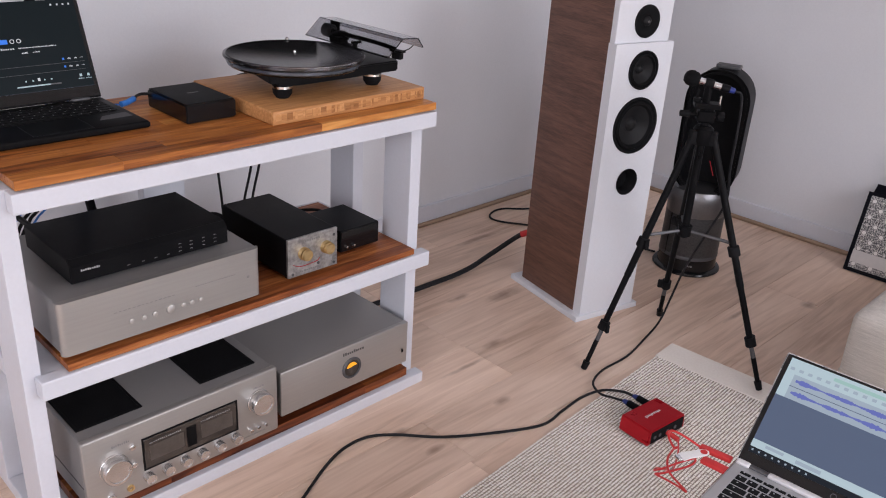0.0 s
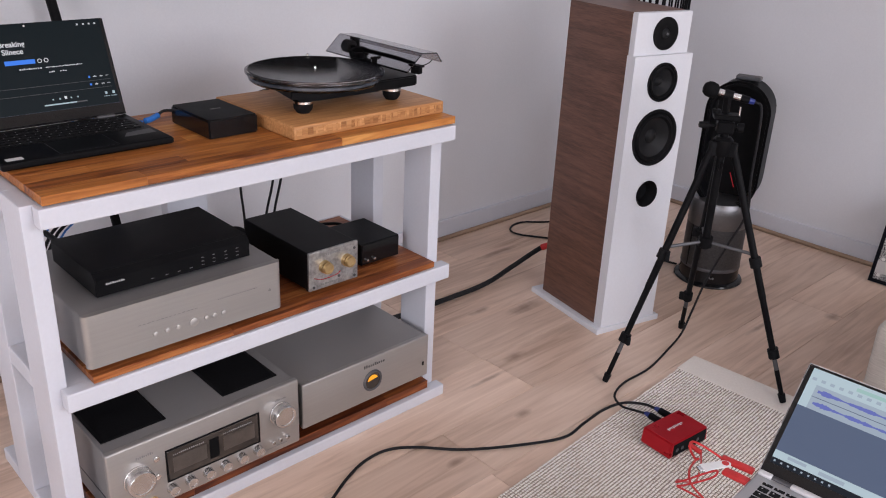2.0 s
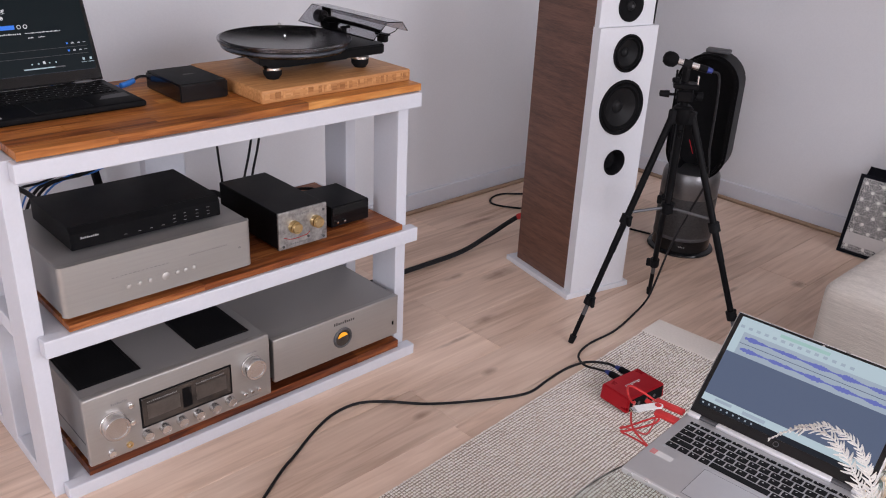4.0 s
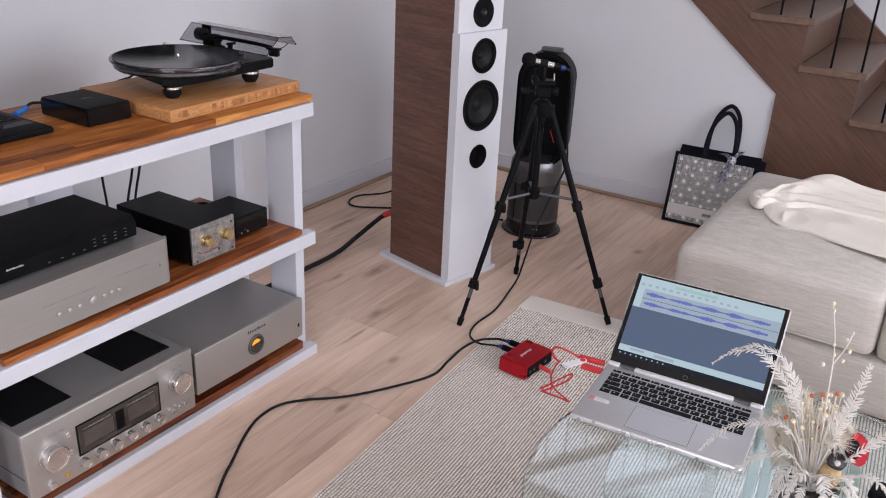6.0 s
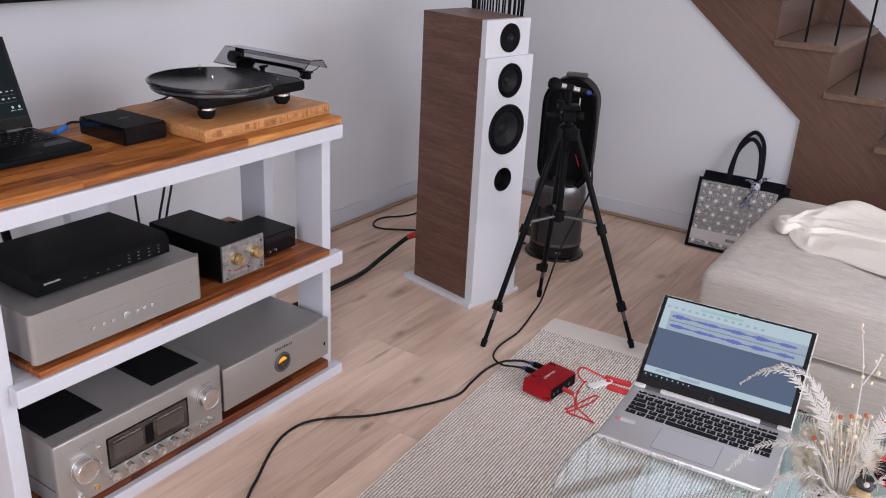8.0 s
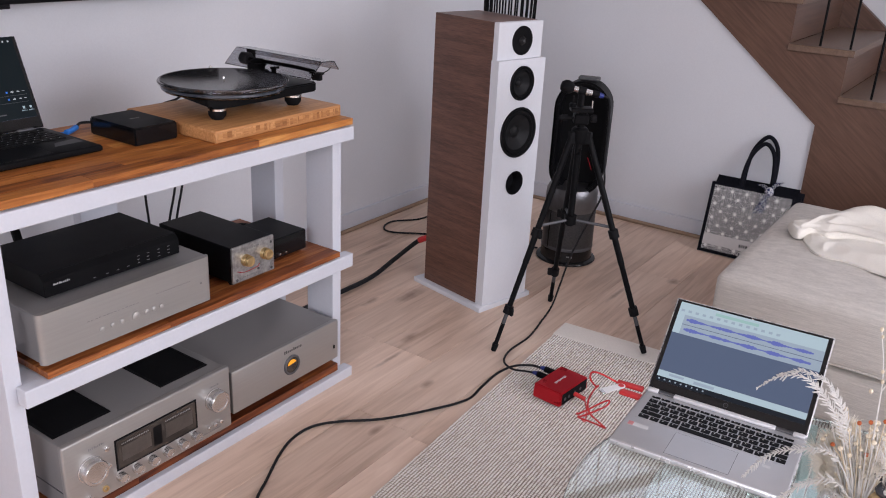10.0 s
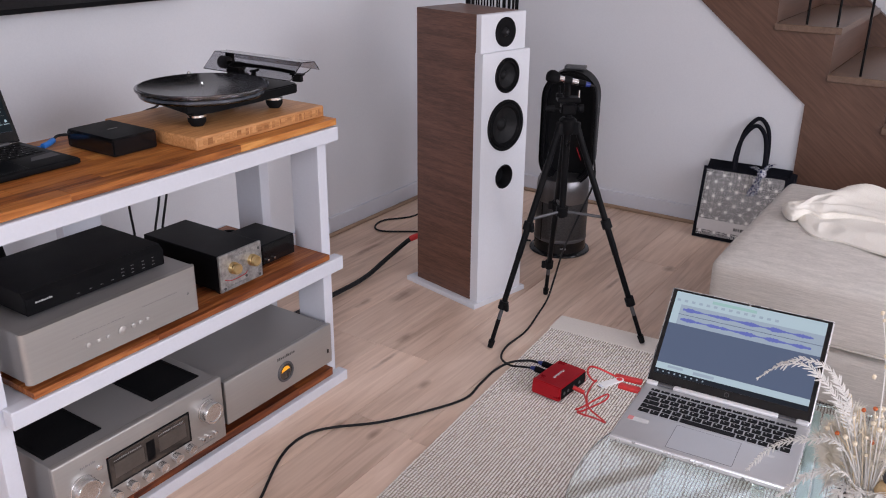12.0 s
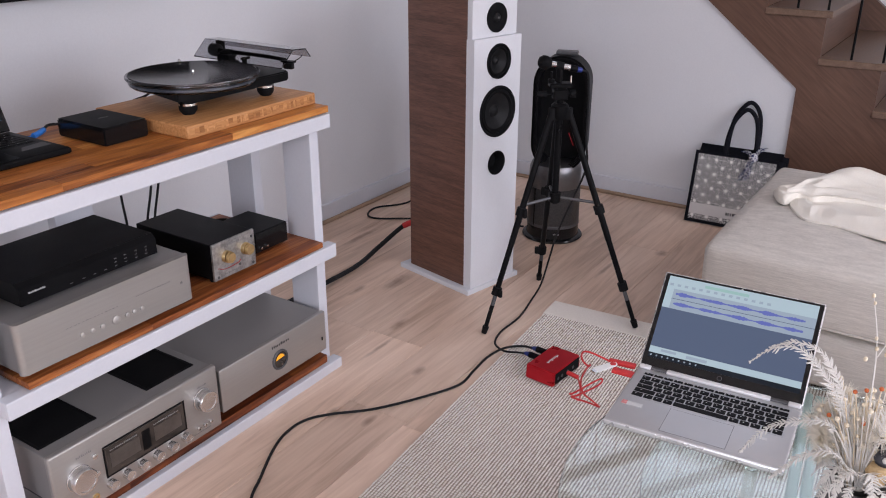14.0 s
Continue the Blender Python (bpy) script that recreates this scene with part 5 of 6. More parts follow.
LC = 0.505
part("loop", loop_shell(stadium(0.103, 0.118), stadium(0.086, 0.118), -0.058, 0.062, LC), BLACK, pur, "black amplifier loop", True).location = (0.013, 0, 0)
part("loop_lining", prism(stadium(0.087, 0.118), "y", 0.020, 0.028), MATT, pur).location = (0.013, 0, LC)
part("loop_rim", loop_shell(stadium(0.1035, 0.1185), stadium(0.100, 0.1185), -0.060, -0.054, LC), BLACK, pur, smooth=True).location = (0.013, 0, 0)
part("remote", box(-0.02, 0.06, -0.02, 0.02, LC + 0.2205, LC + 0.234, 0.004, 2), GUNMETAL, pur, "dark remote lying on the loop")
bars(pur, GREYPRINT, 0.02, -0.1065, 0.035, 4, 0.007, 0.006, (1, 0, 0), (0, 0, 1))


# ---- tripod with microphone ----
tri = thing("camera_tripod", "black aluminium tripod standing on floor and rug", "tripod")
AP = Vector((2.09, 1.355, 0.690))
FEET = [Vector((1.870, 1.470, 0.0)), Vector((2.152, 1.078, 0.012)), Vector((2.328, 1.512, 0.0))]
part("centre_column", sweep([AP + Vector((0, 0, -0.295)), AP + Vector((0, 0, 0.06))], 0.0105, 14, 1), BLACK, tri, smooth=True)
part("spider", lathe([(0, -0.03), (0.02, -0.03), (0.026, -0.02), (0.026, 0.012), (0.018, 0.02), (0, 0.02)], 24, pose(*AP)), BLACK, tri, smooth=True)
part("brace_hub", lathe([(0, -0.014), (0.019, -0.014), (0.019, 0.014), (0, 0.014)], 16, pose(AP.x, AP.y, 0.415)), BLACK, tri, smooth=True)
part("column_crank", sweep([AP + Vector((0, 0, -0.06)), AP + Vector((-0.03, -0.02, -0.06)), AP + Vector((-0.035, -0.024, -0.04))], 0.004, 8, 2), BLACK, tri, smooth=True)
for f in FEET:
    out = Vector((f.x - AP.x, f.y - AP.y, 0)).normalized()
    top = AP + out * 0.026
    leg_dir = f - top

    def along(t):
        return top + leg_dir * t

    leg = part("leg", sweep([along(0), along(0.58)], 0.0098, 12, 1), BLACK, tri, smooth=True)
    part("mid_tube", sweep([along(0.40), along(0.80)], 0.0088, 12, 1), BLACK, leg, smooth=True)
    part("silver_tube", sweep([along(0.80), along(0.868)], 0.0064, 12, 1), GUNMETAL, leg, "bare metal tube", True)
    part("lower_tube", sweep([along(0.866), along(0.975)], 0.0068, 12, 1), BLACK, leg, smooth=True)
    for t, r in ((0.44, 0.0155), (0.80, 0.0145)):
        c = along(t)
        part("leg_lock", sweep([along(t - 0.018), along(t + 0.018)], r, 14, 1), RUBBER, leg, smooth=True)
        part("lock_lever", moved(box(0.010, 0.026, -0.006, 0.006, -0.014, 0.012, 0.003), Matrix.Translation(c) @ Vector((-out.y, out.x, 0)).to_track_quat("X", "Z").to_matrix().to_4x4()), RUBBER, leg)
    part("rubber_foot", sweep([along(0.965), along(0.998)], 0.0105, 12, 1, 0.0085), RUBBER, leg, smooth=True)
    part("brace", sweep([Vector((AP.x, AP.y, 0.415)), along(0.41)], 0.0048, 8, 1), GUNMETAL, tri, smooth=True)
    part("hinge_block", moved(box(-0.012, 0.012, -0.010, 0.010, -0.03, 0.008, 0.003), Matrix.Translation(top) @ out.to_track_quat("X", "Z").to_matrix().to_4x4()), RUBBER, tri)
part("warning_strip", sweep([AP.lerp(FEET[1], 0.105) + Vector((-0.009, -0.006, 0.004)), AP.lerp(FEET[1], 0.160) + Vector((-0.009, -0.006, 0.004))], 0.0009, 6, 1), RED, tri, "small red strip")
side = Vector((0.58, -0.81, 0)).normalized()
head = Matrix.Translation(AP) @ side.to_track_quat("X", "Z").to_matrix().to_4x4()
part("pan_head", moved(merged(box(-0.024, 0.020, -0.020, 0.020, 0.03, 0.062, 0.004), box(-0.036, 0.030, -0.022, 0.022, 0.066, 0.080, 0.003), box(-0.012, 0.012, -0.014, 0.014, 0.058, 0.068, 0.002)), head), BLACK, tri)
part("tilt_knob", moved(merged(lathe([(0, 0), (0.010, 0), (0.012, 0.004), (0.012, 0.016), (0, 0.018)], 16, pose(0.028, 0, 0.046, 0, 90)), lathe([(0.005, 0), (0.005, 0.012)], 10, pose(0.018, 0, 0.046, 0, 90))), head), RUBBER, tri, smooth=True)
part("lock_knob", moved(merged(lathe([(0.004, 0), (0.004, 0.02), (0.010, 0.02), (0.008, 0.045), (0, 0.047)], 14, pose(-0.022, 0, 0.046, 0, -90))), head), RUBBER, tri, smooth=True)
part("clamp_knob", moved(merged(lathe([(0.010, 0.080), (0.010, 0.090), (0.003, 0.091), (0.003, 0.112), (0, 0.112)], 14, pose(-0.03, 0, 0))), head), BLACK, tri, smooth=True)
part("release_pin", moved(lathe([(0.002, 0.080), (0.002, 0.102), (0, 0.103)], 8, pose(0.026, -0.012, 0)), head), CHROME, tri, smooth=True)

mic = thing("microphone", "small condenser microphone with foam cap clamped on the tripod", "microphone")
M0 = Vector((2.061, 1.397, 0.828))
M1 = Vector((2.122, 1.310, 0.806))
md = (M1 - M0).normalized()
part("foam_cap", lathe([(0, -0.022), (0.012, -0.019), (0.019, -0.010), (0.0205, 0.0), (0.018, 0.012), (0.011, 0.019), (0, 0.02)], 24, Matrix.Translation(M0) @ md.to_track_quat("Z", "Y").to_matrix().to_4x4()), MATT, mic, "black foam cap", True)
part("body", sweep([M0 + md * 0.015, M0 + md * 0.078], 0.0088, 14, 1), CHROME, mic, "silver body", True)
part("ring", sweep([M0 + md * 0.034, M0 + md * 0.056], 0.012, 14, 1), RUBBER, mic, "black clip ring", True)
part("connector", sweep([M0 + md * 0.076, M0 + md * 0.098], 0.0098, 14, 1), BLACK, mic, smooth=True)
part("connector_ring", sweep([M0 + md * 0.096, M0 + md * 0.112], 0.0088, 14, 1, 0.0065), BLUERING, mic, "blue ring", True)
cm = M0 + md * 0.045
part("clip", merged(box(cm.x - 0.008, cm.x + 0.008, cm.y - 0.008, cm.y + 0.008, AP.z + 0.080, cm.z - 0.004, 0.002)), BLACK, mic)
ce = M0 + md * 0.112
cable("microphone_cable", "thin black microphone cable hanging to the floor interface",
      [ce, ce + Vector((0.010, -0.016, -0.012)), (2.136, 1.285, 0.72), (2.14, 1.285, 0.60), (2.165, 1.29, 0.50), (2.19, 1.34, 0.38), (2.22, 1.40, 0.24), (2.235, 1.435, 0.12), (2.22, 1.45, 0.04), (2.15, 1.45, 0.006), (2.02, 1.425, 0.006), (1.90, 1.425, 0.006), (1.82, 1.40, 0.010), (1.775, 1.345, 0.022), (1.776, 1.300, 0.030), (1.784, 1.274, 0.031)], 0.0033, CABLE, 8, 8)


# ---- rug ----
RA = 3.6
rug = thing("rug", "woven wool rug in beige and grey with a plain end band", "rug", 2.194, 1.381, 0, RA)
part("ground_cloth", box(-2.3, -0.103, -1.546, -0.004, 0.0005, 0.006, 0.002), RUGBASE, rug)
part("end_band", box(-0.103, 0, -1.55, 0, 0.0005, 0.0075, 0.002), RUGBAND, rug, "plain beige end band")


def tufts(x0, x1, y0, y1, p):
    nx, ny = int((x1 - x0) / p), int((y1 - y0) / p)
    rs = np.random.RandomState(4)
    gx, gy = np.meshgrid(np.arange(nx), np.arange(ny), indexing="ij")
    gx, gy = gx.ravel(), gy.ravel()
    cx = x0 + (gx + 0.5) * p + rs.uniform(-0.075, 0.075, gx.size) * p
    cy = y0 + (gy + 0.5) * p + rs.uniform(-0.075, 0.075, gx.size) * p
    h = 0.0055 + rs.uniform(0.0014, 0.0032, gx.size)
    a, b = 0.355 * p, 0.355 * p
    corner = [(-a, -b, 0), (a, -b, 0), (a, b, 0), (-a, b, 0), (-a * 0.7, -b * 0.7, 1), (a * 0.7, -b * 0.7, 1), (a * 0.7, b * 0.7, 1), (-a * 0.7, b * 0.7, 1)]
    co = np.zeros((gx.size, 8, 3))
    for i, (dx, dy, t) in enumerate(corner):
        co[:, i, 0], co[:, i, 1], co[:, i, 2] = cx + dx, cy + dy, np.where(t, h, 0.005)
    quad = np.array([(4, 5, 6, 7), (0, 1, 5, 4), (1, 2, 6, 5), (2, 3, 7, 6), (3, 0, 4, 7)])
    fa = (quad[None] + 8 * np.arange(gx.size)[:, None, None]).reshape(-1, 4)
    me = bpy.data.meshes.new("tuft")
    me.from_pydata(co.reshape(-1, 3).tolist(), [], fa.tolist())
    me.materials.append(TUFT)
    ob = new("tuft", me)
    ob.parent = rug
    tagged(ob, kind="stuff")


tufts(-2.298, -0.105, -1.548, -0.002, 0.0080)


# ---- audio interface on the rug ----
red = thing("audio_interface", "red metal audio interface lying on the rug", "audio interface", 1.762, 1.175, 0.0125, -5.5)
part("case", prism([(-0.074, 0.0), (0.074, 0.0), (0.069, 0.042), (-0.069, 0.042)], "y", -0.046, 0.046, 0.003), RED, red, "red anodised case", True)
part("front_panel", box(-0.064, 0.064, -0.0475, -0.0455, 0.004, 0.038, 0.001), MATT, red)
part("back_panel", box(-0.064, 0.064, 0.0455, 0.0475, 0.004, 0.038, 0.001), BLACK, red)
for fx in (-0.052, 0.052):
    part("foot", box(fx - 0.01, fx + 0.01, -0.035, 0.035, -0.0012, 0.0005), RUBBER, red)
bars(red, PRINT, 0.026, 0.005, 0.0423, 9, 0.008, 0.0064, (-1, 0, 0), (0, -1, 0))
for fx in (-0.05, -0.03, 0.0, 0.03):
    part("socket", lathe([(0.005, 0), (0.005, 0.001), (0, 0.001)], 14, pose(fx, -0.0475, 0.02) @ FRONT), GUNMETAL, red, smooth=True)
part("side_knob", lathe([(0.004, 0), (0.004, 0.01), (0, 0.01)], 12, pose(-0.054, 0.03, 0.016, 0, -90)), CHROME, red, smooth=True)
for fx in (0.052, 0.012):
    w = red.matrix_world
    plug = thing("cable_plug", "dark cable plug with blue ring in the interface", "plug", group="plugs in the interface")
    part("sleeve", moved(sweep([(fx, 0.047, 0.020), (fx, 0.088, 0.020)], 0.0092, 12, 1), w), BLACK, plug, smooth=True)
    part("colour_ring", moved(sweep([(fx, 0.084, 0.020), (fx, 0.104, 0.019)], 0.0088, 12, 1, 0.005), w), BLUERING, plug, "blue ring", True)
cable("floor_cable", "black cable snaking across the boards to the interface",
      [(1.823, 1.271, 0.031), (1.822, 1.305, 0.028), (1.795, 1.352, 0.020), (1.735, 1.374, 0.012), (1.65, 1.372, 0.008), (1.563, 1.368, 0.006), (1.45, 1.42, 0.006), (1.333, 1.494, 0.006), (1.25, 1.575, 0.006), (1.19, 1.612, 0.006), (1.12, 1.614, 0.006), (1.045, 1.588, 0.006), (0.95, 1.537, 0.006), (0.885, 1.502, 0.006), (0.7, 1.38, 0.006), (0.4, 1.2, 0.006)], 0.0037, CABLE, 8, 8)
R = red.matrix_world
usb = thing("usb_cable", "thin red cable hanging from laptop to interface", "cable")
part("plug", moved(sweep([(0.0, -0.047, 0.016), (0.004, -0.080, 0.010)], 0.0065, 10, 1), R), REDWIRE, usb, smooth=True)
part("wire", sweep([(1.758, 1.095, 0.022), (1.70, 1.062, 0.03), (1.60, 1.02, 0.06), (1.50, 0.99, 0.13), (1.42, 0.965, 0.19), (1.365, 0.945, 0.232), (1.342, 0.936, 0.244), (1.352, 0.925, 0.250), (1.385, 0.898, 0.268), (1.398, 0.886, 0.272), (1.385, 0.888, 0.262), (1.342, 0.918, 0.248), (1.336, 0.930, 0.242), (1.344, 0.916, 0.236), (1.350, 0.890, 0.232), (1.348, 0.868, 0.232), (1.342, 0.882, 0.245), (1.338, 0.905, 0.262), (1.322, 0.905, 0.300), (1.285, 0.880, 0.355), (1.246, 0.856, 0.392), (1.240, 0.858, 0.393), (1.252, 0.874, 0.393), (1.250, 0.878, 0.405), (1.238, 0.868, 0.424), (1.240, 0.850, 0.425), (1.253, 0.818, 0.411)], 0.0021, 8, 6), REDWIRE, usb, smooth=True)
part("laptop_plug", moved(box(-0.0065, 0.0065, -0.035, 0.020, 0.4065, 0.4150, 0.002, 2), pose(1.257, 0.800, 0, 0, 0, 8)), REDWIRE, usb, "flat red plug", True)
stick = thing("usb_stick", "red usb stick with white swivel cover in the laptop", "usb stick")
part("body", moved(box(-0.0085, 0.0085, -0.030, 0.014, 0.4055, 0.4130, 0.002, 2), pose(1.229, 0.787, 0, 0, 0, 4)), REDWIRE, stick, "red stick body", True)
SWV = pose(1.222, 0.8135, 0.4135, 0, 0, -27)
part("swivel", moved(merged(prism([(-0.012, -0.0088), (0.020, -0.0088), (0.0265, -0.005), (0.029, 0), (0.0265, 0.005), (0.020, 0.0088), (-0.012, 0.0088)], "z", 0, 0.0022, 0.0006), prism([(-0.026, -0.012), (-0.012, -0.0088), (-0.012, 0.0088), (-0.026, 0.0088)], "z", 0, 0.0022, 0.0006)), SWV), PLASTIC, stick, "white swivel cover", True)
part("pivot", moved(lathe([(0, 0.0022), (0.006, 0.0022), (0.006, 0.0030), (0, 0.0032)], 18, pose(0.019, 0, 0)), SWV), REDWIRE, stick, smooth=True)
part("metal_end", moved(box(-0.034, -0.025, -0.008, 0.006, -0.003, 0.002, 0.001), SWV), CHROME, stick)


# ---- glass table and silver laptop ----
TZ = 0.402
table = thing("glass_coffee_table", "low round clear glass coffee table standing on the rug", "coffee table")


def disc_glass(name, cx, cy, radius, z0, z1, label):
    e = 0.003
    return part(name, lathe([(0, z0), (radius - e, z0), (radius - e * 0.3, z0 + e * 0.3), (radius, z0 + e), (radius, z1 - e), (radius - e * 0.3, z1 - e * 0.3), (radius - e, z1), (0, z1)], 128, pose(cx, cy, 0)), GLASS, table, label)


TCX, TCY = 1.0, 0.35
disc_glass("tabletop", TCX, TCY, 0.412, TZ - 0.012, TZ, "round clear glass top")
disc_glass("lower_shelf", 1.22, 0.34, 0.36, 0.250, 0.260, "round clear glass shelf")
for by, b0, b1 in ((0.431, -0.30, 0.23), (0.409, -0.30, 0.23), (0.297, -0.16, 0.20), (0.275, -0.16, 0.20)):
    part("support_beam", moved(box(b0, b1, -0.009, 0.009, TZ - 0.032, TZ - 0.0125, 0.003, 2), pose(1.15, by, 0, 0, 0, 7 if by > 0.35 else 3)), FROST, table, "pale green frosted glass beam")
for lx, ly in ((0.70, 0.22), (0.72, 0.52), (1.22, 0.06), (1.27, 0.52)):
    part("leg", lathe([(0, 0.006), (0.012, 0.006), (0.012, TZ - 0.0125), (0, TZ - 0.0125)], 20, pose(lx, ly, 0)), GLASS, table, smooth=True)

lap1, base1, lid1 = laptop("laptop", "open silver laptop showing recorded sound waves on the glass table", 1.061, 0.591, TZ, -86, 0.3065, 0.215, 43, 0.203, LAPGREY, LAPEDGE)
W1 = 0.1425
lap_quad(lid1, "screen", SCREEN_SLATE, -W1, W1, 0.021, 0.196, 0)
lap_quad(lid1, "toolbar", SCREEN_PALE, -W1, W1, 0.170, 0.196, 1)
lap_quad(lid1, "track_header", SCREEN_PALE, -W1, -0.128, 0.128, 0.170, 1)
lap_quad(lid1, "meter_strip", SCREEN_GREEN, -0.07, 0.015, 0.184, 0.190, 2)
for i in range(14):
    lap_quad(lid1, "tool_icon", SCREEN_TRACK, -0.138 + i * 0.0145, -0.131 + i * 0.0145, 0.176, 0.181, 2)
lap_quad(lid1, "track", SCREEN_TRACK, -0.128, W1, 0.150, 0.170, 1)
lap_quad(lid1, "track", SCREEN_TRACK, -0.128, W1, 0.128, 0.1488, 1)
lap_quad(lid1, "status_bar", SCREEN_PALE, -W1, W1, 0.031, 0.044, 1)
lap_quad(lid1, "status_text", SCREEN_TRACK, -0.12, -0.09, 0.036, 0.041, 2)
lap_quad(lid1, "status_text", SCREEN_TRACK, -0.07, -0.03, 0.034, 0.040, 2)
lap_quad(lid1, "taskbar", SCREEN_BAR, -W1, W1, 0.021, 0.031, 1)
for i in range(9):
    lap_quad(lid1, "task_icon", SCREEN_TRACK, -0.138 + i * 0.011, -0.135 + i * 0.011, 0.0245, 0.0275, 2)


def waveform(zc, amp_h, seed):
    rs = random.Random(seed)
    bm = bmesh.new()
    n = 120
    top, bot = [], []
    for i in range(n):
        t = i / (n - 1)
        env = 0.24 + 0.76 * abs(math.sin(t * 14.5 + 0.4)) ** 1.6 * (0.7 + 0.3 * math.sin(t * 37))
        a = amp_h * max(0.10, env * rs.uniform(0.55, 1.0))
        xx = -0.122 + t * 0.246
        top.append(bm.verts.new((xx, -0.0021, zc + a)))
        bot.append(bm.verts.new((xx, -0.0021, zc - a)))
    for i in range(n - 1):
        bm.faces.new((bot[i], bot[i + 1], top[i + 1], top[i]))
    part("waveform", bm, SCREEN_WAVE, lid1)


waveform(0.160, 0.0060, 2)
waveform(0.139, 0.0060, 3)
part("logo_mark", lathe([(0.0048, 0), (0.0048, 0.0004), (0.0038, 0.0004), (0.0038, 0)], 20, pose(0, -0.0012, 0.0125) @ FRONT), GUNMETAL, lid1)
part("palm_sticker", box(-0.142, -0.104, 0.062, 0.075, 0.0156, 0.0162), PRINT, base1, "white and red label sticker")
part("sticker_end", box(-0.142, -0.132, 0.062, 0.075, 0.0161, 0.0164), ROSE, base1)
part("fingerprint_pad", box(0.100, 0.114, 0.070, 0.078, 0.0156, 0.0160), PRINT, base1)
for h0, h1 in ((-0.150, -0.128), (-0.097, 0.097), (0.128, 0.150)):
    part("hinge_cover", box(h0, h1, 0.2005, 0.2125, 0.0150, 0.0215, 0.0025, 3), SATIN, lap1, "bright hinge cover", True)


# ---- vase of dried flowers ----
VX, VY = 0.925, 0.325
vase = thing("flower_vase", "black and white patterned ceramic vase on the glass table", "vase", VX, VY, TZ)
part("body", lathe([(0, 0), (0.036, 0), (0.042, 0.01), (0.050, 0.05), (0.050, 0.085), (0.040, 0.115), (0.036, 0.130), (0.039, 0.138), (0.035, 0.138), (0.032, 0.128), (0.036, 0.110), (0, 0.10)], 40), CERAMIC, vase, "patterned glaze", True)
MOUTH = Vector((VX, VY, TZ + 0.135))
bunch = thing("dried_flower_bunch", "bleached ferns, straw stems, beads and a crimson flower in the vase", "dried flowers")
rf = random.Random(21)


def frond(pts, leaf, tilt=0.0):
    """A fern frond: a curved rib with two rows of narrow, curled leaflets."""
    path = smooth_path(pts, 20)
    rib = part("fern_frond", sweep(pts, 0.0013, 6, 8, 0.0006), DRIED, bunch, "bleached fern frond")
    bm = bmesh.new()
    n = len(path)
    run, last = 0.0, -1.0
    for i in range(int(n * 0.22), n - 1):
        run += (path[i + 1] - path[i]).length
        if run - last < 0.0027:
            continue
        last = run
        d = (path[i + 1] - path[i]).normalized()
        s = d.cross(Vector((0, 0, 1))).normalized()
        up = s.cross(d)
        t = (i - n * 0.22) / (n * 0.78)
        ln = leaf * (0.5 + 0.8 * math.sin(math.pi * min(1, t * 0.75 + 0.2))) * (1 - 0.5 * t)
        for sg in (-1, 1):
            o = path[i] + d * rf.uniform(-0.001, 0.001)
            w = (s * sg + up * rf.uniform(-0.25, 0.55) + d * rf.uniform(0.25, 0.6)).normalized()
            l2 = ln * rf.uniform(0.65, 1.15)
            cup = w.cross(d).normalized() * sg
            rows = []
            for q, wd in ((0.0, 0.0007), (0.3, 0.0016), (0.62, 0.0016), (0.85, 0.0012), (1.0, 0.0004)):
                c = o + w * l2 * q + d * l2 * 0.28 * q * q - up * l2 * 0.22 * q * q
                rows.append((bm.verts.new(c + d * wd), bm.verts.new(c + cup * wd * 0.5), bm.verts.new(c - d * wd)))
            for p_, q_ in zip(rows, rows[1:]):
                bm.faces.new((p_[0], p_[1], q_[1], q_[0]))
                bm.faces.new((p_[1], p_[2], q_[2], q_[1]))
    tagged(part("leaflet", bm, DRIED, rib), kind="stuff")


def P(x, y, z):
    return Vector((x, y, z))


frond([MOUTH, P(0.945, 0.37, 0.64), P(0.962, 0.425, 0.692), P(0.958, 0.465, 0.690), P(0.952, 0.496, 0.660)], 0.012)
frond([MOUTH, P(0.95, 0.36, 0.63), P(0.972, 0.40, 0.688), P(0.972, 0.44, 0.700), P(0.966, 0.475, 0.684)], 0.012)
frond([MOUTH, P(0.92, 0.37, 0.615), P(0.91, 0.415, 0.612), P(0.90, 0.452, 0.590), P(0.886, 0.478, 0.549)], 0.012)
frond([MOUTH, P(0.90, 0.36, 0.588), P(0.893, 0.395, 0.575), P(0.878, 0.432, 0.530)], 0.012)
frond([MOUTH, P(0.93, 0.31, 0.63), P(0.965, 0.300, 0.675), P(0.998, 0.295, 0.712)], 0.012)
frond([MOUTH, P(0.89, 0.33, 0.575), P(0.875, 0.35, 0.555), P(0.865, 0.37, 0.515)], 0.012)
frond([MOUTH, P(0.905, 0.35, 0.565), P(0.895, 0.362, 0.545), P(0.888, 0.368, 0.505)], 0.014)
frond([MOUTH, P(0.905, 0.315, 0.570), P(0.895, 0.306, 0.560), P(0.885, 0.298, 0.525)], 0.014)
frond([MOUTH, P(0.915, 0.29, 0.570), P(0.915, 0.275, 0.565), P(0.912, 0.262, 0.545)], 0.014)
frond([MOUTH, P(0.88, 0.28, 0.60), P(0.86, 0.25, 0.62), P(0.85, 0.215, 0.60)], 0.012)
frond([MOUTH, P(0.93, 0.27, 0.62), P(0.955, 0.235, 0.65), P(0.97, 0.20, 0.645)], 0.012)


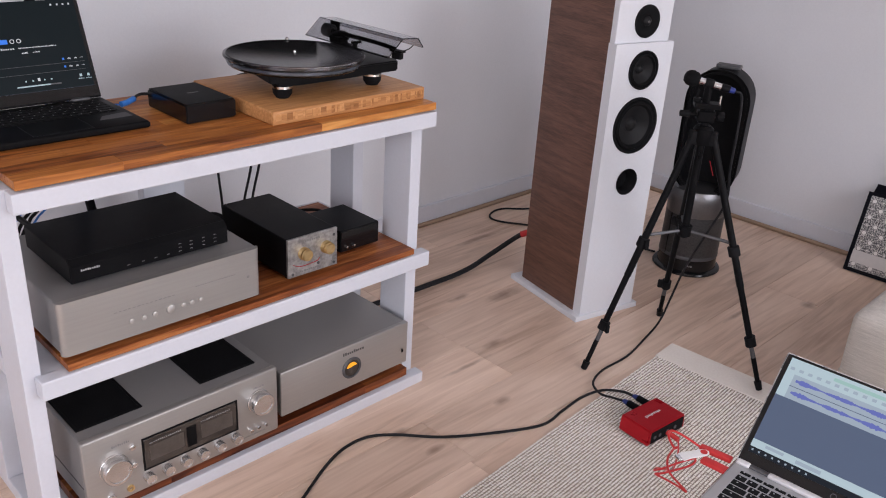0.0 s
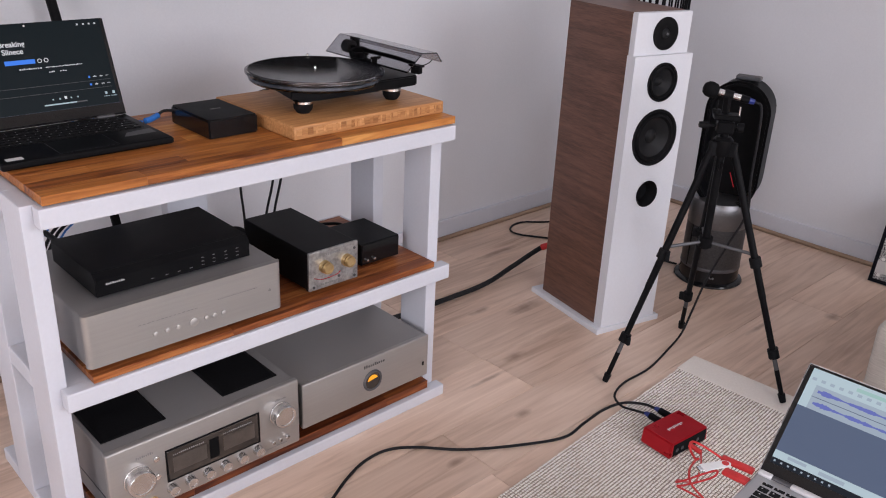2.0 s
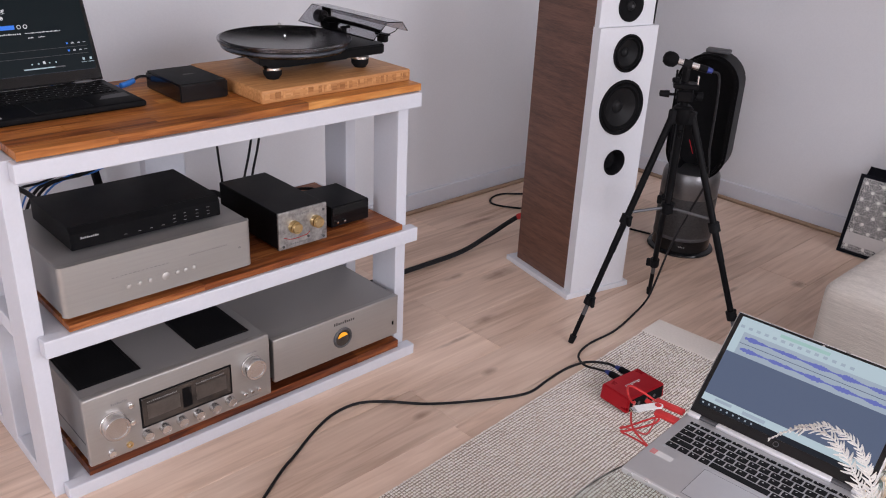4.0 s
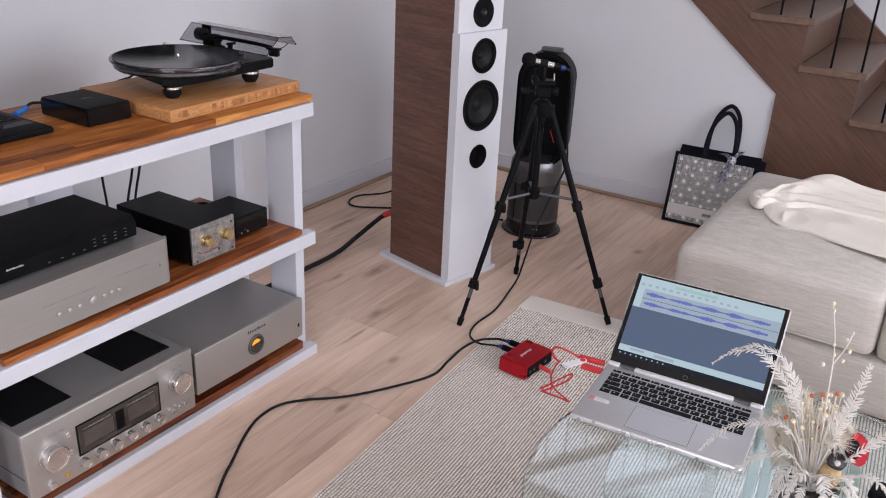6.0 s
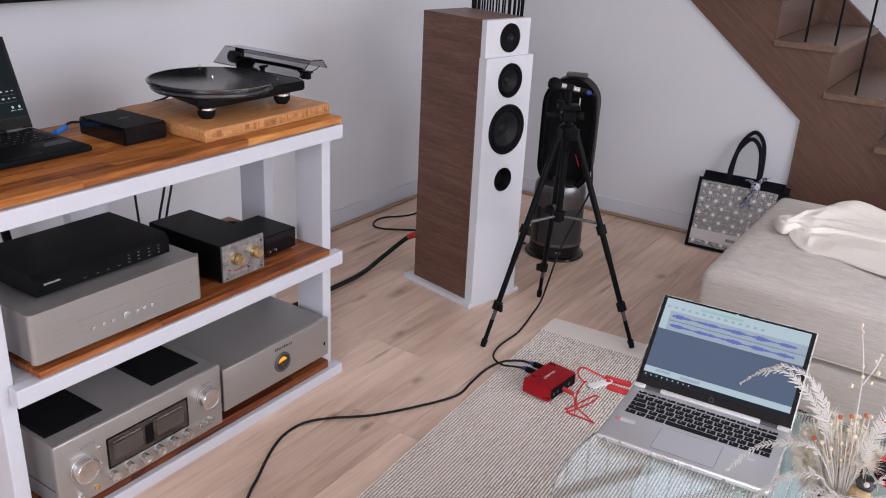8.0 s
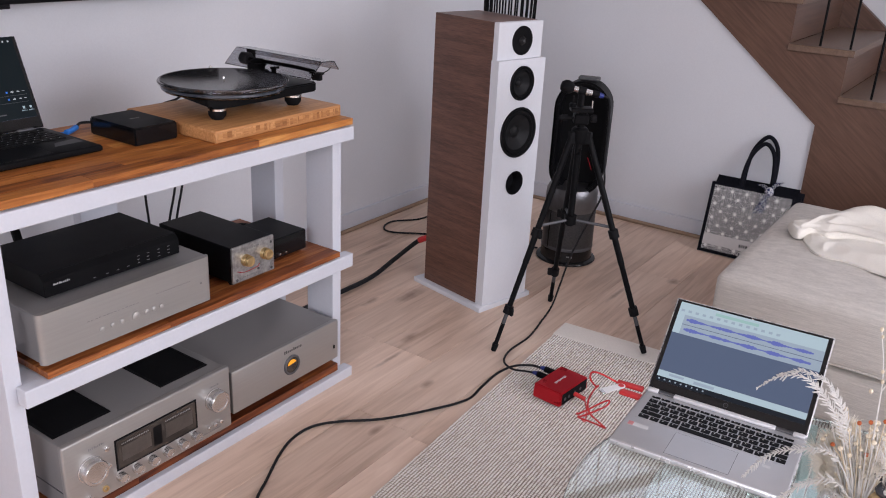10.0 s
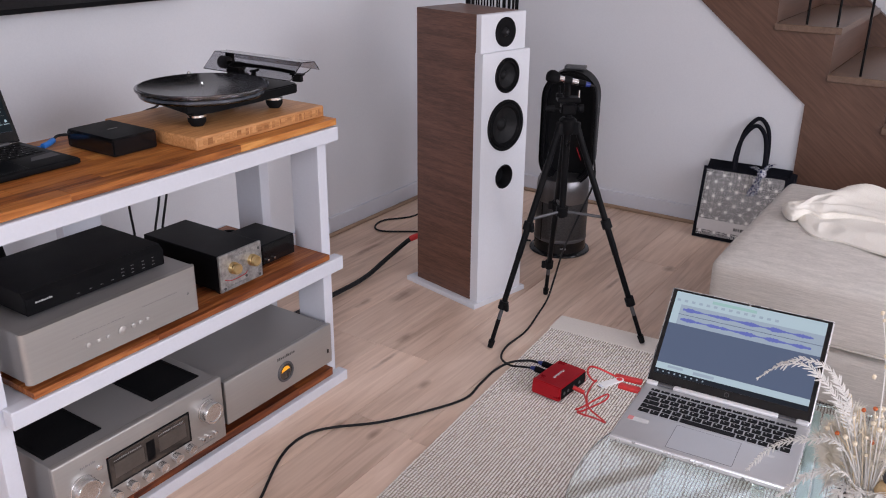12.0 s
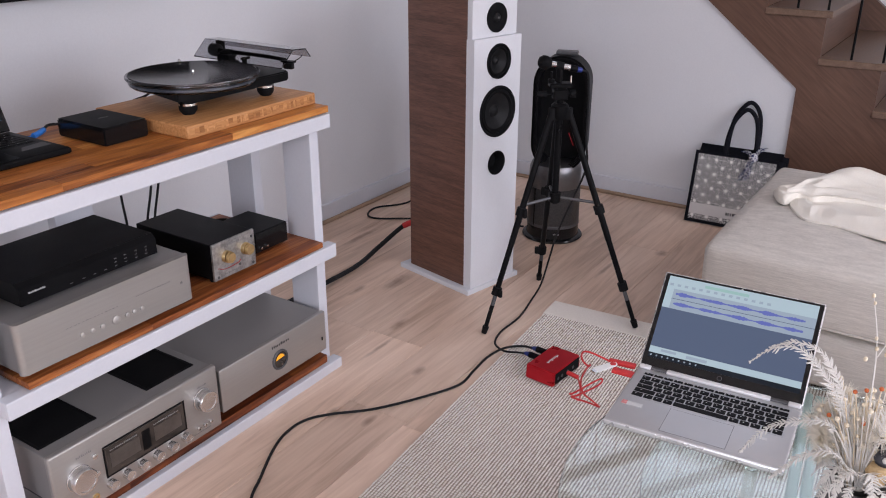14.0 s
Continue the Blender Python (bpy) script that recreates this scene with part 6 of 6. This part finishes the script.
def pod(c, r, material, name, squash=1.0):
    return part(name, lathe([(0, -r * squash), (r * 0.7, -r * 0.72 * squash), (r, 0), (r * 0.7, r * 0.72 * squash), (0, r * squash)], 12, pose(*c)), material, bunch, smooth=True)


# tall twig with cream buds
twig = part("twig", sweep([MOUTH, P(0.96, 0.335, 0.66), P(1.0, 0.345, 0.72), P(1.024, 0.362, 0.773)], 0.0012, 6, 6, 0.0006), DRIED, bunch)
part("twig", sweep([P(0.985, 0.34, 0.70), P(1.0, 0.33, 0.725), P(1.008, 0.327, 0.742)], 0.0008, 6, 6), DRIED, bunch)
for c in ((1.024, 0.362, 0.773), (1.016, 0.358, 0.766), (1.0, 0.346, 0.722), (1.008, 0.327, 0.743), (1.002, 0.332, 0.734), (0.975, 0.352, 0.70), (0.992, 0.330, 0.705), (0.985, 0.342, 0.714), (0.997, 0.325, 0.72)):
    pod(c, rf.uniform(0.0018, 0.0030), BEAD, "bud", 1.4)
# straw stems fanning from the mouth, with beads at their tips
for i in range(150):
    a, q = rf.uniform(0, 2 * math.pi), rf.uniform(0.005, 0.042)
    tip = MOUTH + Vector((0.050 + math.cos(a) * q * 1.25, 0.022 + math.sin(a) * q * 1.25, rf.uniform(0.030, 0.115)))
    start = MOUTH + Vector((0.012 + math.cos(a) * 0.014, 0.004 + math.sin(a) * 0.014, -0.012))
    part("stem", sweep([start, start.lerp(tip, 0.5) + Vector((0, 0, 0.010)), tip], 0.0008, 5, 3), (STRAW, DRIED, DRIED)[i % 3], bunch)
    if i % 2 == 0:
        pod(tip, rf.uniform(0.0022, 0.0042), BEAD, "bead")


def plume(c, size, count, lift=0.6):
    """A feathery head of fine bristles."""
    bm = bmesh.new()
    for k in range(count):
        d = Vector((rf.gauss(0, 1), rf.gauss(0, 1), rf.gauss(lift, 1))).normalized()
        o = c + d * size * 0.15
        e = c + d * size * rf.uniform(0.35, 1.0) + Vector((0, 0, -0.15 * size * rf.random()))
        sd = d.orthogonal().normalized() * 0.00045
        bm.faces.new([bm.verts.new(o + sd), bm.verts.new(o - sd), bm.verts.new(e)])
    tagged(part("plume", bm, FLUFF, bunch), kind="stuff")


for i in range(38):
    a, q = rf.uniform(0, 2 * math.pi), rf.uniform(0.008, 0.050)
    plume(MOUTH + Vector((0.040 + math.cos(a) * q, 0.022 + math.sin(a) * q, rf.uniform(-0.005, 0.085))), rf.uniform(0.018, 0.034), 460)
for i in range(14):
    a = 2 * math.pi * i / 14 + rf.uniform(-0.15, 0.15)
    rim = MOUTH + Vector((math.cos(a) * 0.030, math.sin(a) * 0.030, 0.004))
    out = Vector((math.cos(a), math.sin(a), 0))
    frond([rim - out * 0.012, rim + out * 0.012 + Vector((0, 0, 0.012)), rim + out * 0.020 + Vector((0, 0, 0.006)), rim + out * 0.028 + Vector((0, 0, -0.012))], 0.007)
for c in ((0.985, 0.392, 0.604), (0.975, 0.402, 0.585), (0.965, 0.385, 0.565), (0.99, 0.375, 0.62)):
    plume(Vector(c), 0.026, 200, 0.2)
for c in ((0.943, 0.379, 0.618), (0.973, 0.301, 0.663), (0.972, 0.342, 0.655), (0.978, 0.325, 0.660), (0.94, 0.335, 0.622), (0.950, 0.305, 0.625), (0.935, 0.308, 0.606), (0.965, 0.355, 0.652)):
    pod(c, 0.0033, ORANGE, "orange_bud")
    part("stem", sweep([MOUTH, MOUTH.lerp(P(*c), 0.6) + Vector((0, 0, 0.01)), P(*c)], 0.0008, 5, 3), STRAW, bunch)
for c in ((0.945, 0.313, 0.602), (0.930, 0.301, 0.583)):
    pod(c, 0.0135, DARKPOD, "dark_pod")
    pod((c[0] - 0.012, c[1] - 0.002, c[2] + 0.006), 0.0042, DRIED, "bead")
pod((0.925, 0.304, 0.563), 0.017, OCHRE, "ochre_pod")
FM = Matrix.Translation((0.948, 0.287, 0.600)) @ Vector((-0.35, -0.75, 0.45)).to_track_quat("Z", "Y").to_matrix().to_4x4()
flower = part("crimson_flower", lathe([(0, 0.005), (0.009, 0.005), (0.0135, 0.003), (0.0145, -0.002)], 20, FM), MATT, bunch, "crimson flower with dark heart", True)
for i in range(18):
    a = 2 * math.pi * i / 18 + rf.uniform(-0.06, 0.06)
    bm = bmesh.new()
    row = []
    for t, w, z in ((0.009, 0.003, -0.001), (0.0145, 0.005, 0.003), (0.0195, 0.0058, 0.007), (0.0225, 0.0042, 0.010)):
        row.append([bm.verts.new((t, -w, z)), bm.verts.new((t, 0, z - 0.0012)), bm.verts.new((t, w, z))])
    for p, q in zip(row, row[1:]):
        for k in range(2):
            bm.faces.new((p[k], p[k + 1], q[k + 1], q[k]))
    part("petal", moved(bm, FM @ Matrix.Rotation(a, 4, "Z")), PETAL, flower, smooth=True)
part("stem", sweep([MOUTH, P(0.94, 0.30, 0.57), P(0.952, 0.291, 0.598)], 0.0012, 6, 4), STRAW, bunch)

# black handset lying on the table
handset = thing("remote_control", "slim black remote control lying on the glass table", "remote control", 1.150, 0.175, TZ, -8)
part("case", box(-0.022, 0.022, -0.075, 0.075, 0.0005, 0.016, 0.004, 2), BLACK, handset, smooth=True)
for i in range(5):
    for j in range(3):
        part("button", lathe([(0.0035, 0.0155), (0.0035, 0.0168), (0, 0.017)], 10, pose(-0.012 + j * 0.012, -0.045 + i * 0.022, 0)), DIMPRINT, handset, smooth=True)


# ---- sofa ----
sofa = thing("chaise_sofa", "oatmeal woven fabric sofa with piped seat cushions", "sofa")


def cushion(x0, x1, y0, y1, z0, z1, r, crown=0.0):
    """A rounded, slightly swollen upholstered block."""
    bm = box(x0, x1, y0, y1, z0, z1)
    bmesh.ops.subdivide_edges(bm, edges=bm.edges[:], cuts=15, use_grid_fill=True)
    cx, cy, cz = (x0 + x1) / 2, (y0 + y1) / 2, (z0 + z1) / 2
    hx, hy, hz = (x1 - x0) / 2, (y1 - y0) / 2, (z1 - z0) / 2
    for v in bm.verts:
        d = v.co - Vector((cx, cy, cz))
        d = Vector((hx * math.sin(math.pi / 2 * d.x / hx), hy * math.sin(math.pi / 2 * d.y / hy), hz * math.sin(math.pi / 2 * d.z / hz)))
        inn = Vector((max(-hx + r, min(hx - r, d.x)), max(-hy + r, min(hy - r, d.y)), max(-hz + r, min(hz - r, d.z))))
        q = d - inn
        if q.length > 1e-6:
            m_ = max(abs(q.x), abs(q.y), abs(q.z))
            d = inn + q.normalized() * min(r, m_ if m_ > 0 else r)
        ux, uy = d.x / hx, d.y / hy
        d.z += crown * max(0, 1 - ux * ux) * max(0, 1 - uy * uy) * (1 if d.z > 0 else 0)
        d += Vector((noise.noise(v.co * 5), noise.noise(v.co * 5 + Vector((9, 0, 0))), noise.noise(v.co * 5 + Vector((0, 7, 0))))) * 0.004
        v.co = Vector((cx, cy, cz)) + d
    return bm


SX0, SX1 = 2.03, 2.93
part("base", cushion(SX0 + 0.012, SX1, -1.5, 0.862, 0.035, 0.205, 0.03), SOFA, sofa, smooth=True)
for y0, y1 in ((0.3225, 0.872), (-0.15, 0.3215), (-1.48, -0.151)):
    cu = part("seat_cushion", cushion(SX0, SX1 - 0.01, y0, y1, 0.205, 0.392, 0.032, 0.022), SOFA, sofa, smooth=True)
    for zz in (0.222, 0.368):
        o = 0.006 if zz > 0.3 else 0.004
        part("piping", sweep([(SX1 - 0.06, y1 - o, zz), (SX0 + 0.05, y1 - o, zz), (SX0 + 0.028, y1 - o - 0.001, zz), (SX0 + o + 0.008, y1 - o - 0.008, zz), (SX0 + o + 0.001, y1 - 0.028, zz), (SX0 + o, y1 - 0.05, zz), (SX0 + o, y0 + 0.05, zz), (SX0 + o + 0.008, y0 + o + 0.008, zz)], 0.0028, 6, 1), SOFA, cu, smooth=True)
for fy in (0.75, -1.35):
    for fx in (SX0 + 0.1, SX1 - 0.1):
        part("foot", lathe([(0, 0.0), (0.025, 0.0), (0.03, 0.037), (0, 0.037)], 16, pose(fx, fy, 0.0)), BLACK, sofa, smooth=True)


# knitted throw: a flat lower layer and a rolled, mounded upper layer
def curve2(pts, t):
    f = t * (len(pts) - 1)
    i = min(int(f), len(pts) - 2)
    return Vector(pts[i]).lerp(Vector(pts[i + 1]), f - i)


def layer(front, back, profile, nu=110, nv=64):
    bm = bmesh.new()
    grid = []
    fr, bk = smooth_path([(x, y, 0) for x, y in front], 8), smooth_path([(x, y, 0) for x, y in back], 8)
    for i in range(nu):
        u = i / (nu - 1)
        a, b = curve2(fr, u), curve2(bk, u)
        row = []
        for j in range(nv):
            v = j / (nv - 1)
            w, z = profile(u, v)
            q = a.lerp(b, w)
            row.append(bm.verts.new((q.x, q.y, z)))
        grid.append(row)
    for i in range(nu - 1):
        for j in range(nv - 1):
            bm.faces.new((grid[i][j], grid[i + 1][j], grid[i + 1][j + 1], grid[i][j + 1]))
    under = [[bm.verts.new(v.co - Vector((0, 0, 0.006))) for v in r] for r in grid]
    for i in range(nu - 1):
        for j in range(nv - 1):
            bm.faces.new((under[i][j], under[i][j + 1], under[i + 1][j + 1], under[i + 1][j]))
        for j in (0, nv - 1):
            bm.faces.new((grid[i][j], grid[i + 1][j], under[i + 1][j], under[i][j]))
    for j in range(nv - 1):
        for i in (0, nu - 1):
            bm.faces.new((grid[i][j], grid[i][j + 1], under[i][j + 1], under[i][j]))
    bmesh.ops.recalc_face_normals(bm, faces=bm.faces[:])
    return bm


def lower_profile(u, v):
    fold = 0.006 * (1 - 2.2 * abs(noise.noise(Vector((u * 5, v * 3 + u * 2, 7)))))
    return v, 0.4165 + max(0, fold) * min(1, v * 5) + 0.004 * noise.noise(Vector((u * 6, v * 4, 1))) + 0.006 * min(1, v * 4)


def upper_profile(u, v):
    grow = min(1, u * 6 + 0.45)
    if v < 0.12:                       # rounded, slightly overhanging lip
        t = v / 0.12
        return 0.02 - 0.03 * math.sin(math.pi * t), 0.418 + 0.018 * grow * (1 - math.cos(math.pi * t)) / 2
    t = (v - 0.12) / 0.88
    rise = min(1, max(0, (u - 0.16) / 0.36))
    rise = rise * rise * (3 - 2 * rise)
    ph = t * 8.5 + u * 3.0 + 1.6 * noise.noise(Vector((u * 2.5, t * 1.5, 5)))
    ridge = 0.013 * (abs(math.sin(ph * 0.5)) ** 0.7 - 0.55) + 0.006 * (abs(math.sin(ph * 1.1 + 1.0 + 2 * noise.noise(Vector((u * 4, t * 2, 3))))) ** 0.8 - 0.6)
    mound = (0.014 * rise + 0.028 * math.exp(-((u - 0.62) / 0.15) ** 2)) * math.exp(-((t - 0.74) / 0.19) ** 2)
    crease = 0.009 * (1 - 2.2 * abs(noise.noise(Vector((u * 3.2 + t * 1.4, t * 4.2, 11))))) + 0.004 * (1 - 2 * abs(noise.noise(Vector((u * 7 + t * 3, t * 9, 4)))))
    z = 0.428 + (ridge + mound + crease) * grow + 0.005 * noise.noise(Vector((u * 7, t * 5, 2))) + 0.0025 * math.sin(t * 19 + u * 7 + 2 * noise.noise(Vector((u * 4, t * 3, 9))))
    return t, max(0.417, z * (1 - t ** 6) + 0.417 * t ** 6) - 0.020 * (1 - grow)


def throw():
    low = layer([(2.47, 0.735), (2.416, 0.728), (2.336, 0.684), (2.311, 0.647), (2.308, 0.573), (2.263, 0.437), (2.23, 0.2), (2.2, 0.0)], [(2.52, 0.735), (2.55, 0.72), (2.58, 0.66), (2.60, 0.6), (2.62, 0.5), (2.64, 0.4), (2.66, 0.2), (2.66, 0.0)], lower_profile)
    top = layer([(2.50, 0.798), (2.435, 0.770), (2.415, 0.743), (2.470, 0.716), (2.466, 0.675), (2.489, 0.643), (2.509, 0.577), (2.511, 0.47), (2.50, 0.2), (2.48, -0.05)], [(2.53, 0.803), (2.565, 0.785), (2.60, 0.757), (2.68, 0.722), (2.75, 0.69), (2.79, 0.64), (2.80, 0.57), (2.79, 0.46), (2.78, 0.2), (2.78, -0.05)], upper_profile)
    return merged(low, top)


tagged(link_mesh("throw_blanket", throw(), WOOL, None, "", True), "cream knitted throw crumpled on the sofa", "blanket")


# ---- tote bag leaning on the under-stair wall: local x along the front, y into the wall ----
BW, BH, BD = 0.335, 0.300, 0.10
bag = thing("tote_bag", "black tote bag with black and white rosette print", "bag")
bag.matrix_world = pose(3.205, 1.275, 0.003) @ pose(0, 0, 0, 0, 0, -88) @ pose(0, 0, 0, -13)
part("front", box(0.0, BW, 0.0, 0.004, 0.0, BH), CANVAS, bag)
part("back", box(0.0, BW, BD - 0.02, BD - 0.016, 0.02, BH + 0.028), CANVAS, bag)
part("bottom", box(0.0, BW, 0.004, BD - 0.02, 0.0, 0.004), CANVAS, bag)
part("gusset", prism([(0.004, 0.004), (BD - 0.02, 0.02), (BD - 0.02, BH + 0.02), (0.045, BH - 0.025), (0.004, BH)], "x", 0.0, 0.003), CANVAS, bag)
part("gusset", prism([(0.004, 0.004), (BD - 0.02, 0.02), (BD - 0.02, BH + 0.02), (0.045, BH - 0.025), (0.004, BH)], "x", BW - 0.003, BW + 0.022), CANVAS, bag)
part("printed_panel", box(0.014, BW - 0.010, -0.0015, 0.0, 0.014, BH - 0.012), BAGPRINT, bag, "rosette printed panel")
part("label_band", box(0.014, BW - 0.010, -0.0022, -0.0014, 0.036, 0.082), LABELBAND, bag, "plain pale band")
bars(bag, CANVAS, 0.165, -0.0025, 0.050, 8, 0.018, 0.009, (1, 0, 0), (0, 0, 1))
for y, lift in ((0.004, 0.022), (0.036, 0.052)):
    part("handle", sweep([(0.115, y + 0.004, BH - 0.02), (0.118, y + 0.003, BH + 0.05 + lift), (0.135, y + 0.004, BH + 0.12 + lift), (0.175, y + 0.005, BH + 0.165 + lift), (0.215, y + 0.004, BH + 0.13 + lift), (0.232, y + 0.003, BH + 0.05 + lift), (0.235, y + 0.004, BH - 0.02)], 0.0085, 10, 8), CANVAS, bag, smooth=True)
scarf = thing("silk_scarf", "blue and white patterned scarf tied on the bag handle", "scarf")
BM = bag.matrix_world
part("knot", moved(lathe([(0, -0.02), (0.014, -0.014), (0.019, 0), (0.013, 0.015), (0, 0.02)], 14), BM @ pose(0.234, -0.008, BH + 0.0)), SCARF, scarf, smooth=True)


def ribbon(pts, w):
    bm = bmesh.new()
    path = smooth_path(pts, 6)
    rows = []
    for i, c in enumerate(path):
        ww = w * (0.5 + 0.9 * i / len(path))
        rows.append([bm.verts.new(c + Vector((ww * k, 0.005 * math.sin(k * 5 + i), 0.2 * ww * k))) for k in (-1, -0.5, 0, 0.5, 1)])
    for p, q in zip(rows, rows[1:]):
        for k in range(4):
            bm.faces.new((p[k], p[k + 1], q[k + 1], q[k]))
    bmesh.ops.solidify(bm, geom=bm.faces[:], thickness=0.002)
    return moved(bm, BM)


part("tail", ribbon([(0.232, -0.012, BH), (0.222, -0.016, BH - 0.04), (0.208, -0.012, BH - 0.095)], 0.016), SCARF, scarf, smooth=True)
part("tail", ribbon([(0.236, -0.012, BH), (0.246, -0.014, BH + 0.02), (0.268, -0.012, BH + 0.045)], 0.012), SCARF, scarf, smooth=True)
part("tail", ribbon([(0.230, -0.012, BH + 0.004), (0.215, -0.016, BH + 0.016), (0.195, -0.012, BH + 0.024)], 0.012), SCARF, scarf, smooth=True)


# ---- floor boards ----
floor = thing("floor", "wide limed oak floorboards with knots and long grain", "floor", kind="structure")
rb = random.Random(5)
BWID = 0.19
row = 0
y = Y0
while y < Y1 - 0.001:
    ny = min(y + BWID, Y1)
    x = X0 - rb.uniform(0, 1.4)
    while x < X1:
        ln = rb.choice((1.5, 1.9, 2.2))
        a, b = max(x, X0), min(x + ln, X1)
        if b - a > 0.02:
            cx, cy = (a + b) / 2, (y + ny) / 2
            ob = part("plank", box(a - cx + 0.0004, b - cx - 0.0004, y - cy + 0.0004, ny - cy - 0.0004, -0.015, 0.0, 0.0009), OAK, floor)
            ob.location = (cx, cy, 0)
        x += ln
    y = ny
